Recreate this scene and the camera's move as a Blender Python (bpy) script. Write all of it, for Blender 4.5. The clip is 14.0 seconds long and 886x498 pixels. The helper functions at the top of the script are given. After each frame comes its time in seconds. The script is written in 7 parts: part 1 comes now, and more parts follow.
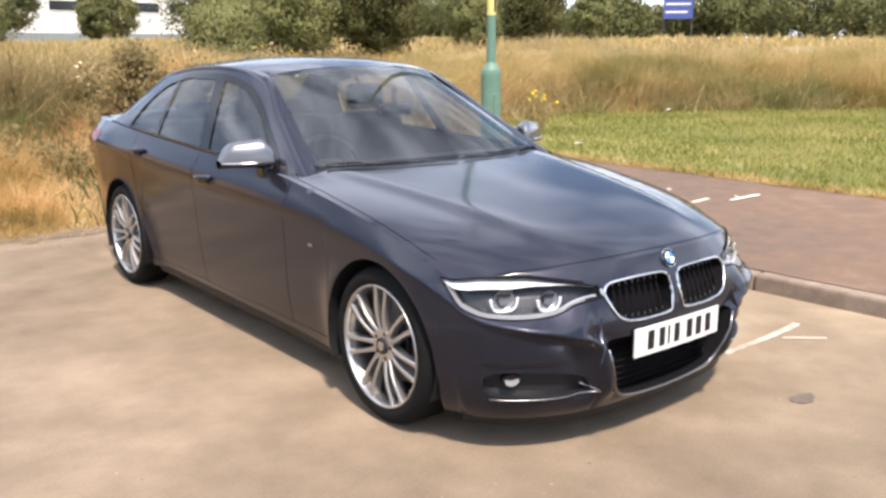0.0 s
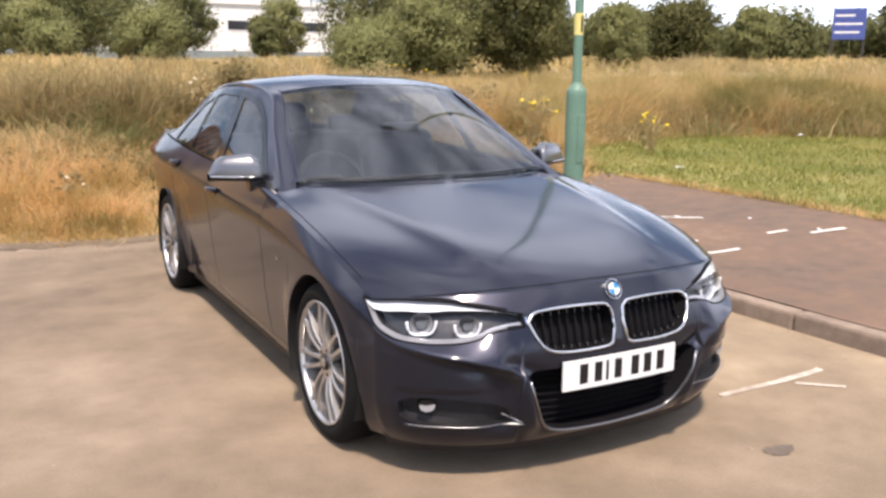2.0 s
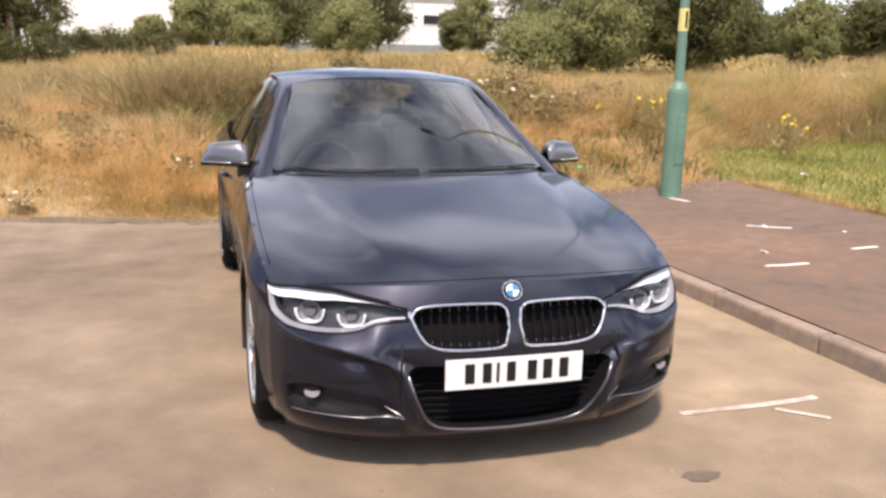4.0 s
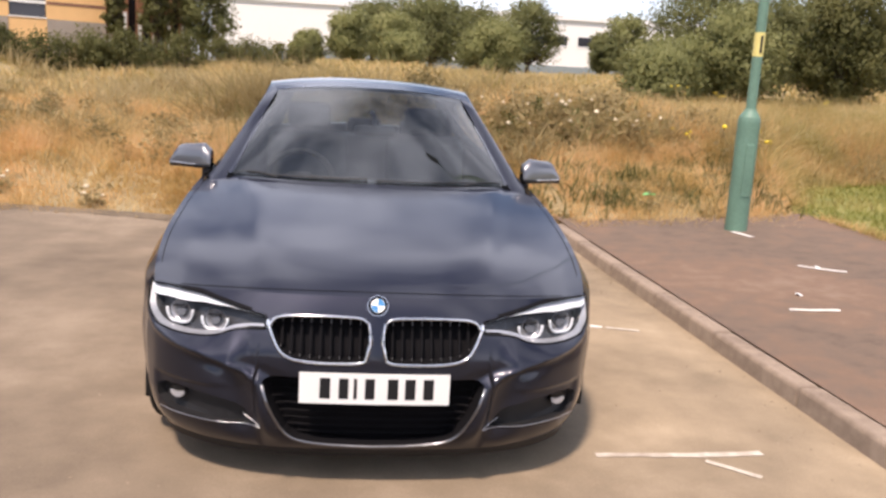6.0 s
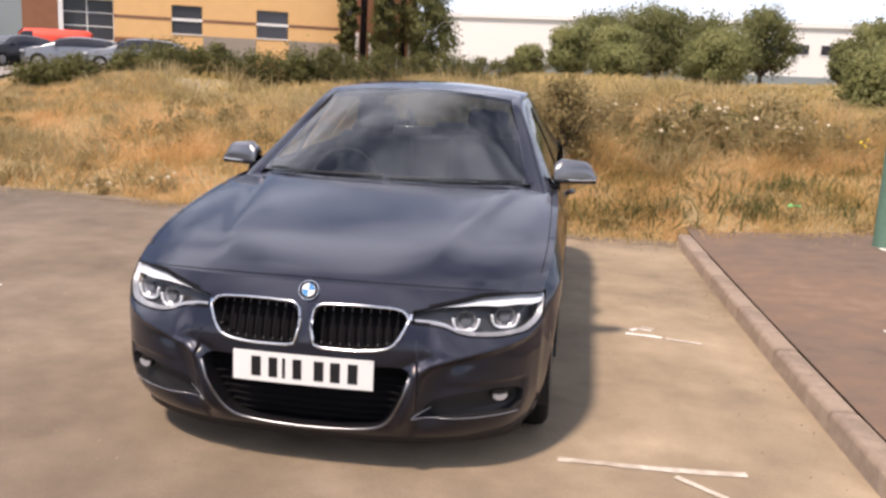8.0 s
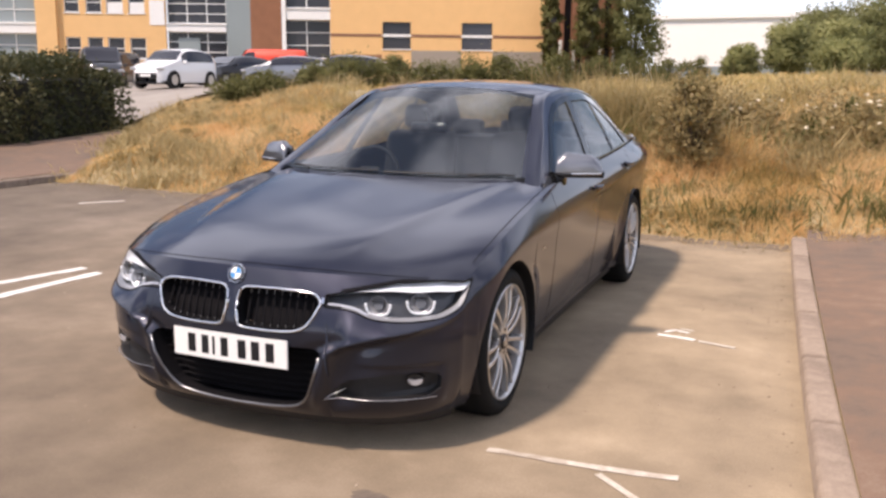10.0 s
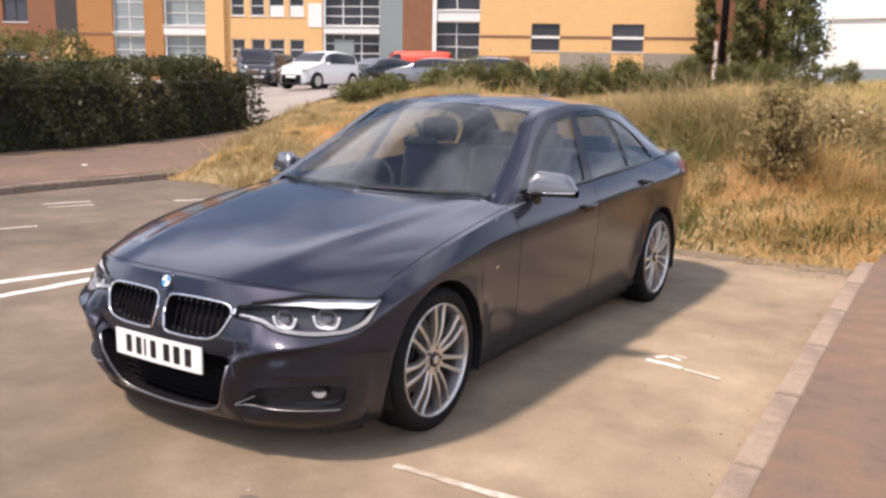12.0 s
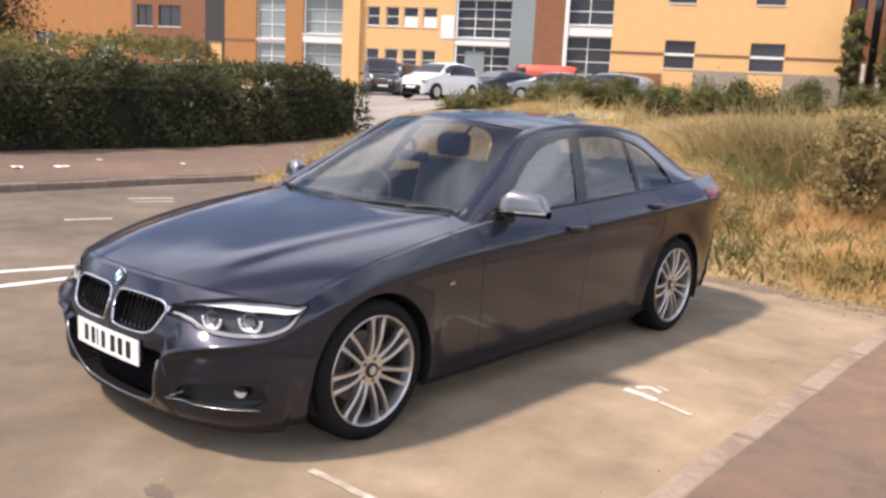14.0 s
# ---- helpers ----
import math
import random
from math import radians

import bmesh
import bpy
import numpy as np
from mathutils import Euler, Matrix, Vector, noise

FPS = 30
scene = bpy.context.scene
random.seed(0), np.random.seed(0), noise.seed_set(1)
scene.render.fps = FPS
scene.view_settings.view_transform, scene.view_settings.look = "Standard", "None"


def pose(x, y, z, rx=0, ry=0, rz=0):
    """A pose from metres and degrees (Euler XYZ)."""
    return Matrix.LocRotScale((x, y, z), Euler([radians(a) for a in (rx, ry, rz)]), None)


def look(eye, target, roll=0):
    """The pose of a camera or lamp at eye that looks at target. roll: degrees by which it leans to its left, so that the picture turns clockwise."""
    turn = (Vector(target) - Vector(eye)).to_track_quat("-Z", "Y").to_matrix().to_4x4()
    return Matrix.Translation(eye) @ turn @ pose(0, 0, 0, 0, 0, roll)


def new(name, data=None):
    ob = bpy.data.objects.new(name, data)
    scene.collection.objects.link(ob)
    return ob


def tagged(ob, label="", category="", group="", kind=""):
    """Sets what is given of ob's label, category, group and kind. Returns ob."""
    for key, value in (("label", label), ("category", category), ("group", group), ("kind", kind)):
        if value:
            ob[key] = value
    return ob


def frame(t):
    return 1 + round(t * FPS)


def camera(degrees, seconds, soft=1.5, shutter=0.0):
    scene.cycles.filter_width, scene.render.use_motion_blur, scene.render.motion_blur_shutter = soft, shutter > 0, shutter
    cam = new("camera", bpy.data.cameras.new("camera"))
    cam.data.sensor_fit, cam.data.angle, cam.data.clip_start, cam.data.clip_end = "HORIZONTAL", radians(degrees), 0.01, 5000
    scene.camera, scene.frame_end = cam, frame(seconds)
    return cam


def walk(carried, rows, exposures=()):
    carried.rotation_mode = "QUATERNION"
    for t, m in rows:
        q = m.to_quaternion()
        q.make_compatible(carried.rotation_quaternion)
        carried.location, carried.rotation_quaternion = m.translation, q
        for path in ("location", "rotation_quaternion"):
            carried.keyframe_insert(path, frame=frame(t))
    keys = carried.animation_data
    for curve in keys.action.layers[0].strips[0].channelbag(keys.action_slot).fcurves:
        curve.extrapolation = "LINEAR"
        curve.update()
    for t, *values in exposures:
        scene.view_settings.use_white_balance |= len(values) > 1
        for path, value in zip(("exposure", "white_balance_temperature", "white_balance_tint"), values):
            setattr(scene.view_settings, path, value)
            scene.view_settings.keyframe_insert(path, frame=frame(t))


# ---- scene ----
cam = camera(53.4, 14.0, soft=2.8)
PATH = [
    (0, (-2.764, -2.749, 1.476), (-1.538, -1.232, 1.033), -0.0),
    (0.5, (-2.543, -2.733, 1.484), (-1.34, -1.194, 1.055), 1.2),
    (1, (-2.403, -2.789, 1.486), (-1.264, -1.192, 1.098), 1.7),
    (1.5, (-2.212, -3.045, 1.482), (-1.187, -1.379, 1.068), 0.0),
    (2, (-2.057, -3.171, 1.478), (-1.116, -1.453, 1.075), 0.5),
    (2.5, (-1.824, -3.194, 1.481), (-1.009, -1.411, 1.085), 2.6),
    (3, (-1.614, -3.298, 1.481), (-0.852, -1.49, 1.093), 1.9),
    (3.5, (-1.353, -3.486, 1.486), (-0.706, -1.64, 1.073), 1.1),
    (6, (-0.135, -3.677, 1.491), (0.095, -1.729, 1.101), 3.5),
    (6.5, (0.16, -3.725, 1.477), (0.204, -1.759, 1.112), 1.3),
    (7, (0.42, -3.799, 1.477), (0.329, -1.837, 1.099), 1.5),
    (9.5, (1.717, -3.496, 1.439), (1.109, -1.628, 1.064), 1.3),
    (10, (2.0, -3.488, 1.433), (1.253, -1.672, 1.054), 0.6),
    (10.5, (2.161, -3.329, 1.418), (1.346, -1.539, 1.055), 2.0),
    (11, (2.34, -3.223, 1.444), (1.429, -1.477, 1.095), 1.1),
    (11.5, (2.663, -3.223, 1.529), (1.646, -1.537, 1.178), 0.0),
    (12, (2.85, -3.09, 1.531), (1.797, -1.433, 1.148), 1.0),
    (12.5, (3.029, -2.935, 1.549), (1.91, -1.318, 1.182), 2.0),
    (13, (3.296, -2.842, 1.561), (2.089, -1.29, 1.196), 1.1),
    (13.5, (3.406, -2.697, 1.565), (2.169, -1.17, 1.194), 2.2),
    (14, (3.512, -2.628, 1.576), (2.224, -1.142, 1.21), 2.9),
]
walk(cam, [(t, look(eye, target, roll)) for t, eye, target, roll in PATH],
     exposures=[(0, 0.37, 6500, 12), (0.5, 0.35, 6480, 12), (1, 0.18, 6500, 13), (1.5, 0.16, 6570, 15), (2, 0.15, 6600, 15), (3, 0.12, 6680, 17), (6, 0.0, 6780, 17),
                (7, -0.10, 6800, 17), (9.5, -0.05, 6780, 18), (11, 0.04, 6750, 17), (12, 0.11, 6740, 17), (14, 0.18, 6720, 16)])
# ---------------- world, sun ----------------
SUN_TO = Vector((-0.27, -0.58, 1.0)).normalized()
world = bpy.data.worlds.new("world")
scene.world = world
world.use_nodes = True
wn, wl = world.node_tree.nodes, world.node_tree.links
wn.clear()
w_out = wn.new("ShaderNodeOutputWorld")
w_bg = wn.new("ShaderNodeBackground")
w_sky = wn.new("ShaderNodeTexSky")
w_sky.sky_type = 'NISHITA'
w_sky.sun_disc = False
w_sky.sun_elevation = math.asin(SUN_TO.z)
w_sky.sun_rotation = math.atan2(SUN_TO.x, SUN_TO.y)
w_sky.dust_density = 0.3
w_sky.ozone_density = 3.5
w_tc = wn.new("ShaderNodeTexCoord")
w_map = wn.new("ShaderNodeMapping")
w_map.inputs['Scale'].default_value = (1.0, 1.0, 1.7)
w_map.inputs['Location'].default_value = (13.26, 12.56, 12.03)
w_noise = wn.new("ShaderNodeTexNoise")
w_noise.inputs['Scale'].default_value = 2.2
w_noise.inputs['Detail'].default_value = 7.0
w_noise.inputs['Roughness'].default_value = 0.55
w_ramp = wn.new("ShaderNodeValToRGB")
w_ramp.color_ramp.elements[0].position = 0.40
w_ramp.color_ramp.elements[1].position = 0.63
w_mix = wn.new("ShaderNodeMix")
w_mix.data_type = 'RGBA'
w_mix.inputs[7].default_value = (16.0, 17.3, 19.8, 1)
wl.new(w_tc.outputs['Generated'], w_map.inputs['Vector'])
wl.new(w_map.outputs['Vector'], w_noise.inputs['Vector'])
wl.new(w_noise.outputs['Fac'], w_ramp.inputs['Fac'])
w_sep = wn.new("ShaderNodeSeparateXYZ")
w_haze = wn.new("ShaderNodeMapRange")
w_haze.inputs['From Min'].default_value = 0.0
w_haze.inputs['From Max'].default_value = 0.11
w_haze.inputs['To Min'].default_value = 0.34
w_haze.inputs['To Max'].default_value = 0.0
w_max = wn.new("ShaderNodeMath")
w_max.operation = 'MAXIMUM'
wl.new(w_tc.outputs['Generated'], w_sep.inputs[0])
wl.new(w_sep.outputs['Z'], w_haze.inputs['Value'])
wl.new(w_ramp.outputs['Color'], w_max.inputs[0])
wl.new(w_haze.outputs['Result'], w_max.inputs[1])
wl.new(w_max.outputs[0], w_mix.inputs[0])
wl.new(w_sky.outputs['Color'], w_mix.inputs[6])
wl.new(w_mix.outputs[2], w_bg.inputs['Color'])
w_bg.inputs['Strength'].default_value = 0.10
wl.new(w_bg.outputs['Background'], w_out.inputs['Surface'])

sun_data = bpy.data.lights.new("sun", 'SUN')
sun_data.energy = 5.0
sun_data.angle = radians(5.0)
sun_data.color = (1.0, 0.88, 0.755)
sun = new("sun", sun_data)
sun.matrix_world = look(SUN_TO * 40, (0, 0, 0))


# ---------------- materials ----------------
def mat_new(name):
    m = bpy.data.materials.new(name)
    m.use_nodes = True
    nt = m.node_tree
    return m, nt.nodes, nt.links, nt.nodes["Principled BSDF"]


def plain(name, col, rough=0.5, metal=0.0, coat=0.0, emit=0.0, bump=0.0, scale=60.0, vary=0.0):
    m, n, l, b = mat_new(name)
    b.inputs['Base Color'].default_value = (*col, 1)
    b.inputs['Roughness'].default_value = rough
    b.inputs['Metallic'].default_value = metal
    b.inputs['Coat Weight'].default_value = coat
    b.inputs['Coat Roughness'].default_value = 0.03
    if emit:
        b.inputs['Emission Color'].default_value = (*col, 1)
        b.inputs['Emission Strength'].default_value = emit
    if bump or vary:
        tc = n.new("ShaderNodeTexCoord")
        nz = n.new("ShaderNodeTexNoise")
        nz.inputs['Scale'].default_value = scale
        nz.inputs['Detail'].default_value = 5
        l.new(tc.outputs['Object'], nz.inputs['Vector'])
        if bump:
            bp = n.new("ShaderNodeBump")
            bp.inputs['Strength'].default_value = bump
            bp.inputs['Distance'].default_value = 0.01
            l.new(nz.outputs['Fac'], bp.inputs['Height'])
            l.new(bp.outputs['Normal'], b.inputs['Normal'])
        if vary:
            nz2 = n.new("ShaderNodeTexNoise")
            nz2.inputs['Scale'].default_value = scale * 0.07
            nz2.inputs['Detail'].default_value = 4
            l.new(tc.outputs['Object'], nz2.inputs['Vector'])
            ad = n.new("ShaderNodeMath")
            ad.operation = 'ADD'
            l.new(nz.outputs['Fac'], ad.inputs[0])
            l.new(nz2.outputs['Fac'], ad.inputs[1])
            mr = n.new("ShaderNodeMapRange")
            mr.inputs['From Min'].default_value = 0.6
            mr.inputs['From Max'].default_value = 1.4
            mr.inputs['To Min'].default_value = 1 - vary
            mr.inputs['To Max'].default_value = 1 + vary
            l.new(ad.outputs[0], mr.inputs['Value'])
            vm = n.new("ShaderNodeVectorMath")
            vm.operation = 'SCALE'
            vm.inputs[0].default_value = col
            l.new(mr.outputs['Result'], vm.inputs['Scale'])
            l.new(vm.outputs['Vector'], b.inputs['Base Color'])
    return m


def leafy(name, cols, rough=0.6, trans=0.35, patch=0.5, scale=0.55, drift=None):
    """Foliage or grass: a colour for each blade or leaf out of a ramp, a little light passing through."""
    m, n, l, b = mat_new(name)
    geo = n.new("ShaderNodeNewGeometry")
    tc = n.new("ShaderNodeTexCoord")
    nz = n.new("ShaderNodeTexNoise")
    nz.inputs['Scale'].default_value = scale
    nz.inputs['Detail'].default_value = 5
    l.new(tc.outputs['Object'], nz.inputs['Vector'])
    mx = n.new("ShaderNodeMath")
    mx.operation = 'MULTIPLY_ADD'
    mx.inputs[1].default_value = 1 - patch
    l.new(geo.outputs['Random Per Island'], mx.inputs[0])
    mr = n.new("ShaderNodeMapRange")
    mr.inputs['From Min'].default_value = 0.3
    mr.inputs['From Max'].default_value = 0.7
    mr.inputs['To Min'].default_value = 0.0
    mr.inputs['To Max'].default_value = patch
    l.new(nz.outputs['Fac'], mr.inputs['Value'])
    l.new(mr.outputs['Result'], mx.inputs[2])
    rp = n.new("ShaderNodeValToRGB")
    e = rp.color_ramp.elements
    e[0].color = (*cols[0], 1)
    e[1].color = (*cols[-1], 1)
    for i, c in enumerate(cols[1:-1]):
        k = e.new((i + 1) / (len(cols) - 1))
        k.color = (*c, 1)
    l.new(mx.outputs[0], rp.inputs['Fac'])
    colour = rp.outputs['Color']
    if drift:
        nd = n.new("ShaderNodeTexNoise")
        nd.inputs['Scale'].default_value = 0.42
        nd.inputs['Detail'].default_value = 4
        nd.inputs['Distortion'].default_value = 0.6
        l.new(tc.outputs['Object'], nd.inputs['Vector'])
        rd = n.new("ShaderNodeValToRGB")
        k = rd.color_ramp.elements
        k[0].position, k[0].color = 0.36, (*drift[0], 1)
        k[1].position, k[1].color = 0.64, (*drift[-1], 1)
        for i, c in enumerate(drift[1:-1]):
            k.new(0.36 + 0.28 * (i + 1) / (len(drift) - 1)).color = (*c, 1)
        l.new(nd.outputs['Fac'], rd.inputs['Fac'])
        md = n.new("ShaderNodeMix")
        md.data_type, md.blend_type = 'RGBA', 'MULTIPLY'
        md.inputs[0].default_value = 1.0
        l.new(colour, md.inputs[6])
        l.new(rd.outputs['Color'], md.inputs[7])
        colour = md.outputs[2]
    l.new(colour, b.inputs['Base Color'])
    b.inputs['Roughness'].default_value = rough
    b.inputs['Specular IOR Level'].default_value = 0.25
    if trans:
        tr = n.new("ShaderNodeBsdfTranslucent")
        l.new(colour, tr.inputs['Color'])
        ms = n.new("ShaderNodeMixShader")
        ms.inputs[0].default_value = trans
        l.new(b.outputs[0], ms.inputs[1])
        l.new(tr.outputs[0], ms.inputs[2])
        l.new(ms.outputs[0], n["Material Output"].inputs['Surface'])
    return m


def ground_mat(name, stops, scales=(0.35, 6.0, 90.0), weights=(0.52, 0.3, 0.18), rough=0.85, bump=0.4, cracks=0.0):
    """Ground: three scales of noise through a ramp, fine grit as relief."""
    m, n, l, b = mat_new(name)
    tc = n.new("ShaderNodeTexCoord")
    acc = None
    for s, w in zip(scales, weights):
        nz = n.new("ShaderNodeTexNoise")
        nz.inputs['Scale'].default_value = s
        nz.inputs['Detail'].default_value = 6
        nz.inputs['Roughness'].default_value = 0.6
        l.new(tc.outputs['Object'], nz.inputs['Vector'])
        mm = n.new("ShaderNodeMath")
        mm.operation = 'MULTIPLY'
        mm.inputs[1].default_value = w
        l.new(nz.outputs['Fac'], mm.inputs[0])
        if acc is None:
            acc = mm
        else:
            a = n.new("ShaderNodeMath")
            a.operation = 'ADD'
            l.new(acc.outputs[0], a.inputs[0])
            l.new(mm.outputs[0], a.inputs[1])
            acc = a
        fine = nz
    rp = n.new("ShaderNodeValToRGB")
    e = rp.color_ramp.elements
    e[0].position, e[0].color = stops[0][0], (*stops[0][1], 1)
    e[1].position, e[1].color = stops[-1][0], (*stops[-1][1], 1)
    for p, c in stops[1:-1]:
        k = e.new(p)
        k.color = (*c, 1)
    l.new(acc.outputs[0], rp.inputs['Fac'])
    l.new(rp.outputs['Color'], b.inputs['Base Color'])
    b.inputs['Roughness'].default_value = rough
    b.inputs['Specular IOR Level'].default_value = 0.3
    b.inputs['Diffuse Roughness'].default_value = 1.0
    bp = n.new("ShaderNodeBump")
    bp.inputs['Strength'].default_value = bump
    bp.inputs['Distance'].default_value = 0.006
    l.new(fine.outputs['Fac'], bp.inputs['Height'])
    l.new(bp.outputs['Normal'], b.inputs['Normal'])
    return m


def glass_mat(name, tint, ior=1.5, dust=0.0):
    """Thin pane: clear tinted pass-through, with mirror gloss by Fresnel."""
    m, n, l, b = mat_new(name)
    n.remove(b)
    # gloss by Schlick's rule, the same from both sides of the pane
    lw = n.new("ShaderNodeLayerWeight")
    lw.inputs['Blend'].default_value = 0.5
    pw = n.new("ShaderNodeMath")
    pw.operation = 'POWER'
    pw.inputs[1].default_value = 5.0
    l.new(lw.outputs['Facing'], pw.inputs[0])
    f0 = ((ior - 1) / (ior + 1)) ** 2
    fr = n.new("ShaderNodeMath")
    fr.operation = 'MULTIPLY_ADD'
    fr.inputs[1].default_value = 1 - f0
    fr.inputs[2].default_value = f0
    l.new(pw.outputs[0], fr.inputs[0])
    tr = n.new("ShaderNodeBsdfTransparent")
    tr.inputs['Color'].default_value = (*tint, 1)
    gl = n.new("ShaderNodeBsdfGlossy")
    gl.inputs['Roughness'].default_value = 0.0
    ms = n.new("ShaderNodeMixShader")
    l.new(fr.outputs[0], ms.inputs[0])
    l.new(tr.outputs[0], ms.inputs[1])
    l.new(gl.outputs[0], ms.inputs[2])
    if dust:
        df = n.new("ShaderNodeBsdfDiffuse")
        df.inputs['Color'].default_value = (0.75, 0.75, 0.72, 1)
        m2 = n.new("ShaderNodeMixShader")
        m2.inputs[0].default_value = dust
        l.new(ms.outputs[0], m2.inputs[1])
        l.new(df.outputs[0], m2.inputs[2])
        ms = m2
    l.new(ms.outputs[0], n["Material Output"].inputs['Surface'])
    return m


M_PAINT = plain("grey_metallic_paint", (0.025, 0.0265, 0.041), 0.42, 0.75, 1.0)
_b = M_PAINT.node_tree.nodes["Principled BSDF"]
_b.inputs['Coat Roughness'].default_value = 0.035
_b.inputs['Coat IOR'].default_value = 1.47
_b.inputs['Specular Tint'].default_value = (0.80, 0.80, 0.90, 1)
_b.inputs['Specular IOR Level'].default_value = 0.2
# fine film of road dust that dulls the clear coat unevenly
_n, _l = M_PAINT.node_tree.nodes, M_PAINT.node_tree.links
_tc = _n.new("ShaderNodeTexCoord")
_nz = _n.new("ShaderNodeTexNoise")
_nz.inputs['Scale'].default_value = 5.0
_nz.inputs['Detail'].default_value = 6
_mr = _n.new("ShaderNodeMapRange")
_mr.inputs['From Min'].default_value = 0.35
_mr.inputs['From Max'].default_value = 0.7
_mr.inputs['To Min'].default_value = 0.065
_mr.inputs['To Max'].default_value = 0.13
_l.new(_tc.outputs['Object'], _nz.inputs['Vector'])
_l.new(_nz.outputs['Fac'], _mr.inputs['Value'])
_l.new(_mr.outputs['Result'], _b.inputs['Coat Roughness'])
M_BLACK = plain("gloss_black", (0.012, 0.012, 0.013), 0.12)
M_PLASTIC = plain("black_plastic", (0.010, 0.010, 0.011), 0.55, bump=0.1, scale=400)
M_RUBBER = plain("tyre_rubber", (0.009, 0.009, 0.009), 0.8, bump=0.2, scale=200)
M_RUBBER.node_tree.nodes["Principled BSDF"].inputs['Specular IOR Level'].default_value = 0.2
M_CHROME = plain("chrome", (0.82, 0.82, 0.83), 0.12, 1.0)
M_SATIN = plain("satin_aluminium", (0.62, 0.62, 0.63), 0.28, 1.0)
M_RIM = plain("machined_alloy", (0.60, 0.59, 0.58), 0.30, 0.9)
M_LIP = plain("dull_alloy_barrel", (0.17, 0.16, 0.155), 0.42, 0.8)
M_RECESS = plain("dark_recess", (0.015, 0.0145, 0.016), 0.55)
M_DISC = plain("brake_iron", (0.16, 0.145, 0.135), 0.45, 0.7)
M_RIMDARK = plain("dark_alloy", (0.06, 0.06, 0.062), 0.4, 0.7)
M_GLASS = glass_mat("car_glass", (0.66, 0.71, 0.72), 2.2, 0.008)
M_SIDEGLASS = glass_mat("side_glass", (0.60, 0.64, 0.64), 2.4, 0.015)
M_LENS = glass_mat("lamp_lens", (0.96, 0.97, 0.98), 1.15)
M_WHITE = plain("white_lamp", (0.78, 0.80, 0.83), 0.2)
M_SILVER = plain("lamp_silver", (0.55, 0.55, 0.58), 0.30, 0.5)
M_PLATE = plain("plate_white", (0.82, 0.82, 0.80), 0.35)
M_LETTER = plain("plate_black", (0.01, 0.01, 0.012), 0.4)
M_INTERIOR = plain("dark_trim", (0.02, 0.02, 0.021), 0.7, bump=0.1, scale=200)
M_SEAT = plain("dark_grey_leather", (0.050, 0.049, 0.048), 0.5, bump=0.15, scale=150)
M_LINER = plain("grey_headlining", (0.26, 0.26, 0.26), 0.9, bump=0.1, scale=200)
M_CAP = plain("silver_grey_paint", (0.26, 0.26, 0.275), 0.28, 0.9, 1.0)
M_MIRRORCAP = plain("grey_mirror_paint", (0.21, 0.21, 0.225), 0.34, 0.9, 1.0)
M_SHUT = plain("shut_line", (0.010, 0.0095, 0.011), 0.8)
M_SHUT.node_tree.nodes["Principled BSDF"].inputs['Specular IOR Level'].default_value = 0.08
M_LAMPGREY = plain("lamp_housing_grey", (0.035, 0.035, 0.038), 0.3, 0.5)
M_BLUE = plain("badge_blue", (0.03, 0.22, 0.50), 0.5)
M_HOUSING = plain("lamp_inner_grey", (0.075, 0.075, 0.08), 0.32, 0.5)
M_SWEEP = plain("lamp_sweep_grey", (0.44, 0.44, 0.46), 0.3, 0.5)
M_LENSGREY = plain("projector_glass", (0.16, 0.17, 0.19), 0.08)
M_RED = plain("red_lens", (0.16, 0.006, 0.006), 0.15)

M_ROAD = ground_mat("worn_road", [(0.36, (0.176, 0.139, 0.104)), (0.45, (0.255, 0.202, 0.151)), (0.53, (0.320, 0.255, 0.190)), (0.62, (0.418, 0.339, 0.260))], scales=(0.55, 2.6, 90.0), weights=(0.50, 0.34, 0.16))
# the lane is greyer and darker than the sandy bay beside the kerb, and a soft darker patch lies before the bay
_n, _l = M_ROAD.node_tree.nodes, M_ROAD.node_tree.links
_tc = _n.new("ShaderNodeTexCoord")
_sx = _n.new("ShaderNodeSeparateXYZ")
_nz = _n.new("ShaderNodeTexNoise")
_nz.inputs['Scale'].default_value = 0.9
_nz.inputs['Detail'].default_value = 5
_ad = _n.new("ShaderNodeMath")
_ad.operation = 'ADD'
_mr = _n.new("ShaderNodeMapRange")
_mr.inputs['From Min'].default_value = -5.2
_mr.inputs['From Max'].default_value = 2.3
_mx = _n.new("ShaderNodeMix")
_mx.data_type, _mx.blend_type = 'RGBA', 'MULTIPLY'
_mx.inputs[0].default_value = 1.0
_rp = _n.new("ShaderNodeValToRGB")
_e = _rp.color_ramp.elements
_e[0].position, _e[0].color = 0.10, (0.54, 0.53, 0.53, 1)
_e[1].position, _e[1].color = 0.95, (0.99, 0.96, 0.87, 1)
_e.new(0.36).color = (0.70, 0.675, 0.65, 1)
_e.new(0.62).color = (0.74, 0.71, 0.67, 1)
_l.new(_tc.outputs['Object'], _sx.inputs[0])
_l.new(_tc.outputs['Object'], _nz.inputs['Vector'])
_l.new(_sx.outputs['X'], _ad.inputs[0])
_l.new(_nz.outputs['Fac'], _ad.inputs[1])
_l.new(_ad.outputs[0], _mr.inputs['Value'])
_l.new(_mr.outputs['Result'], _rp.inputs['Fac'])
_b = _n["Principled BSDF"]
_l.new(_b.inputs['Base Color'].links[0].from_socket, _mx.inputs[6])
_l.new(_rp.outputs['Color'], _mx.inputs[7])
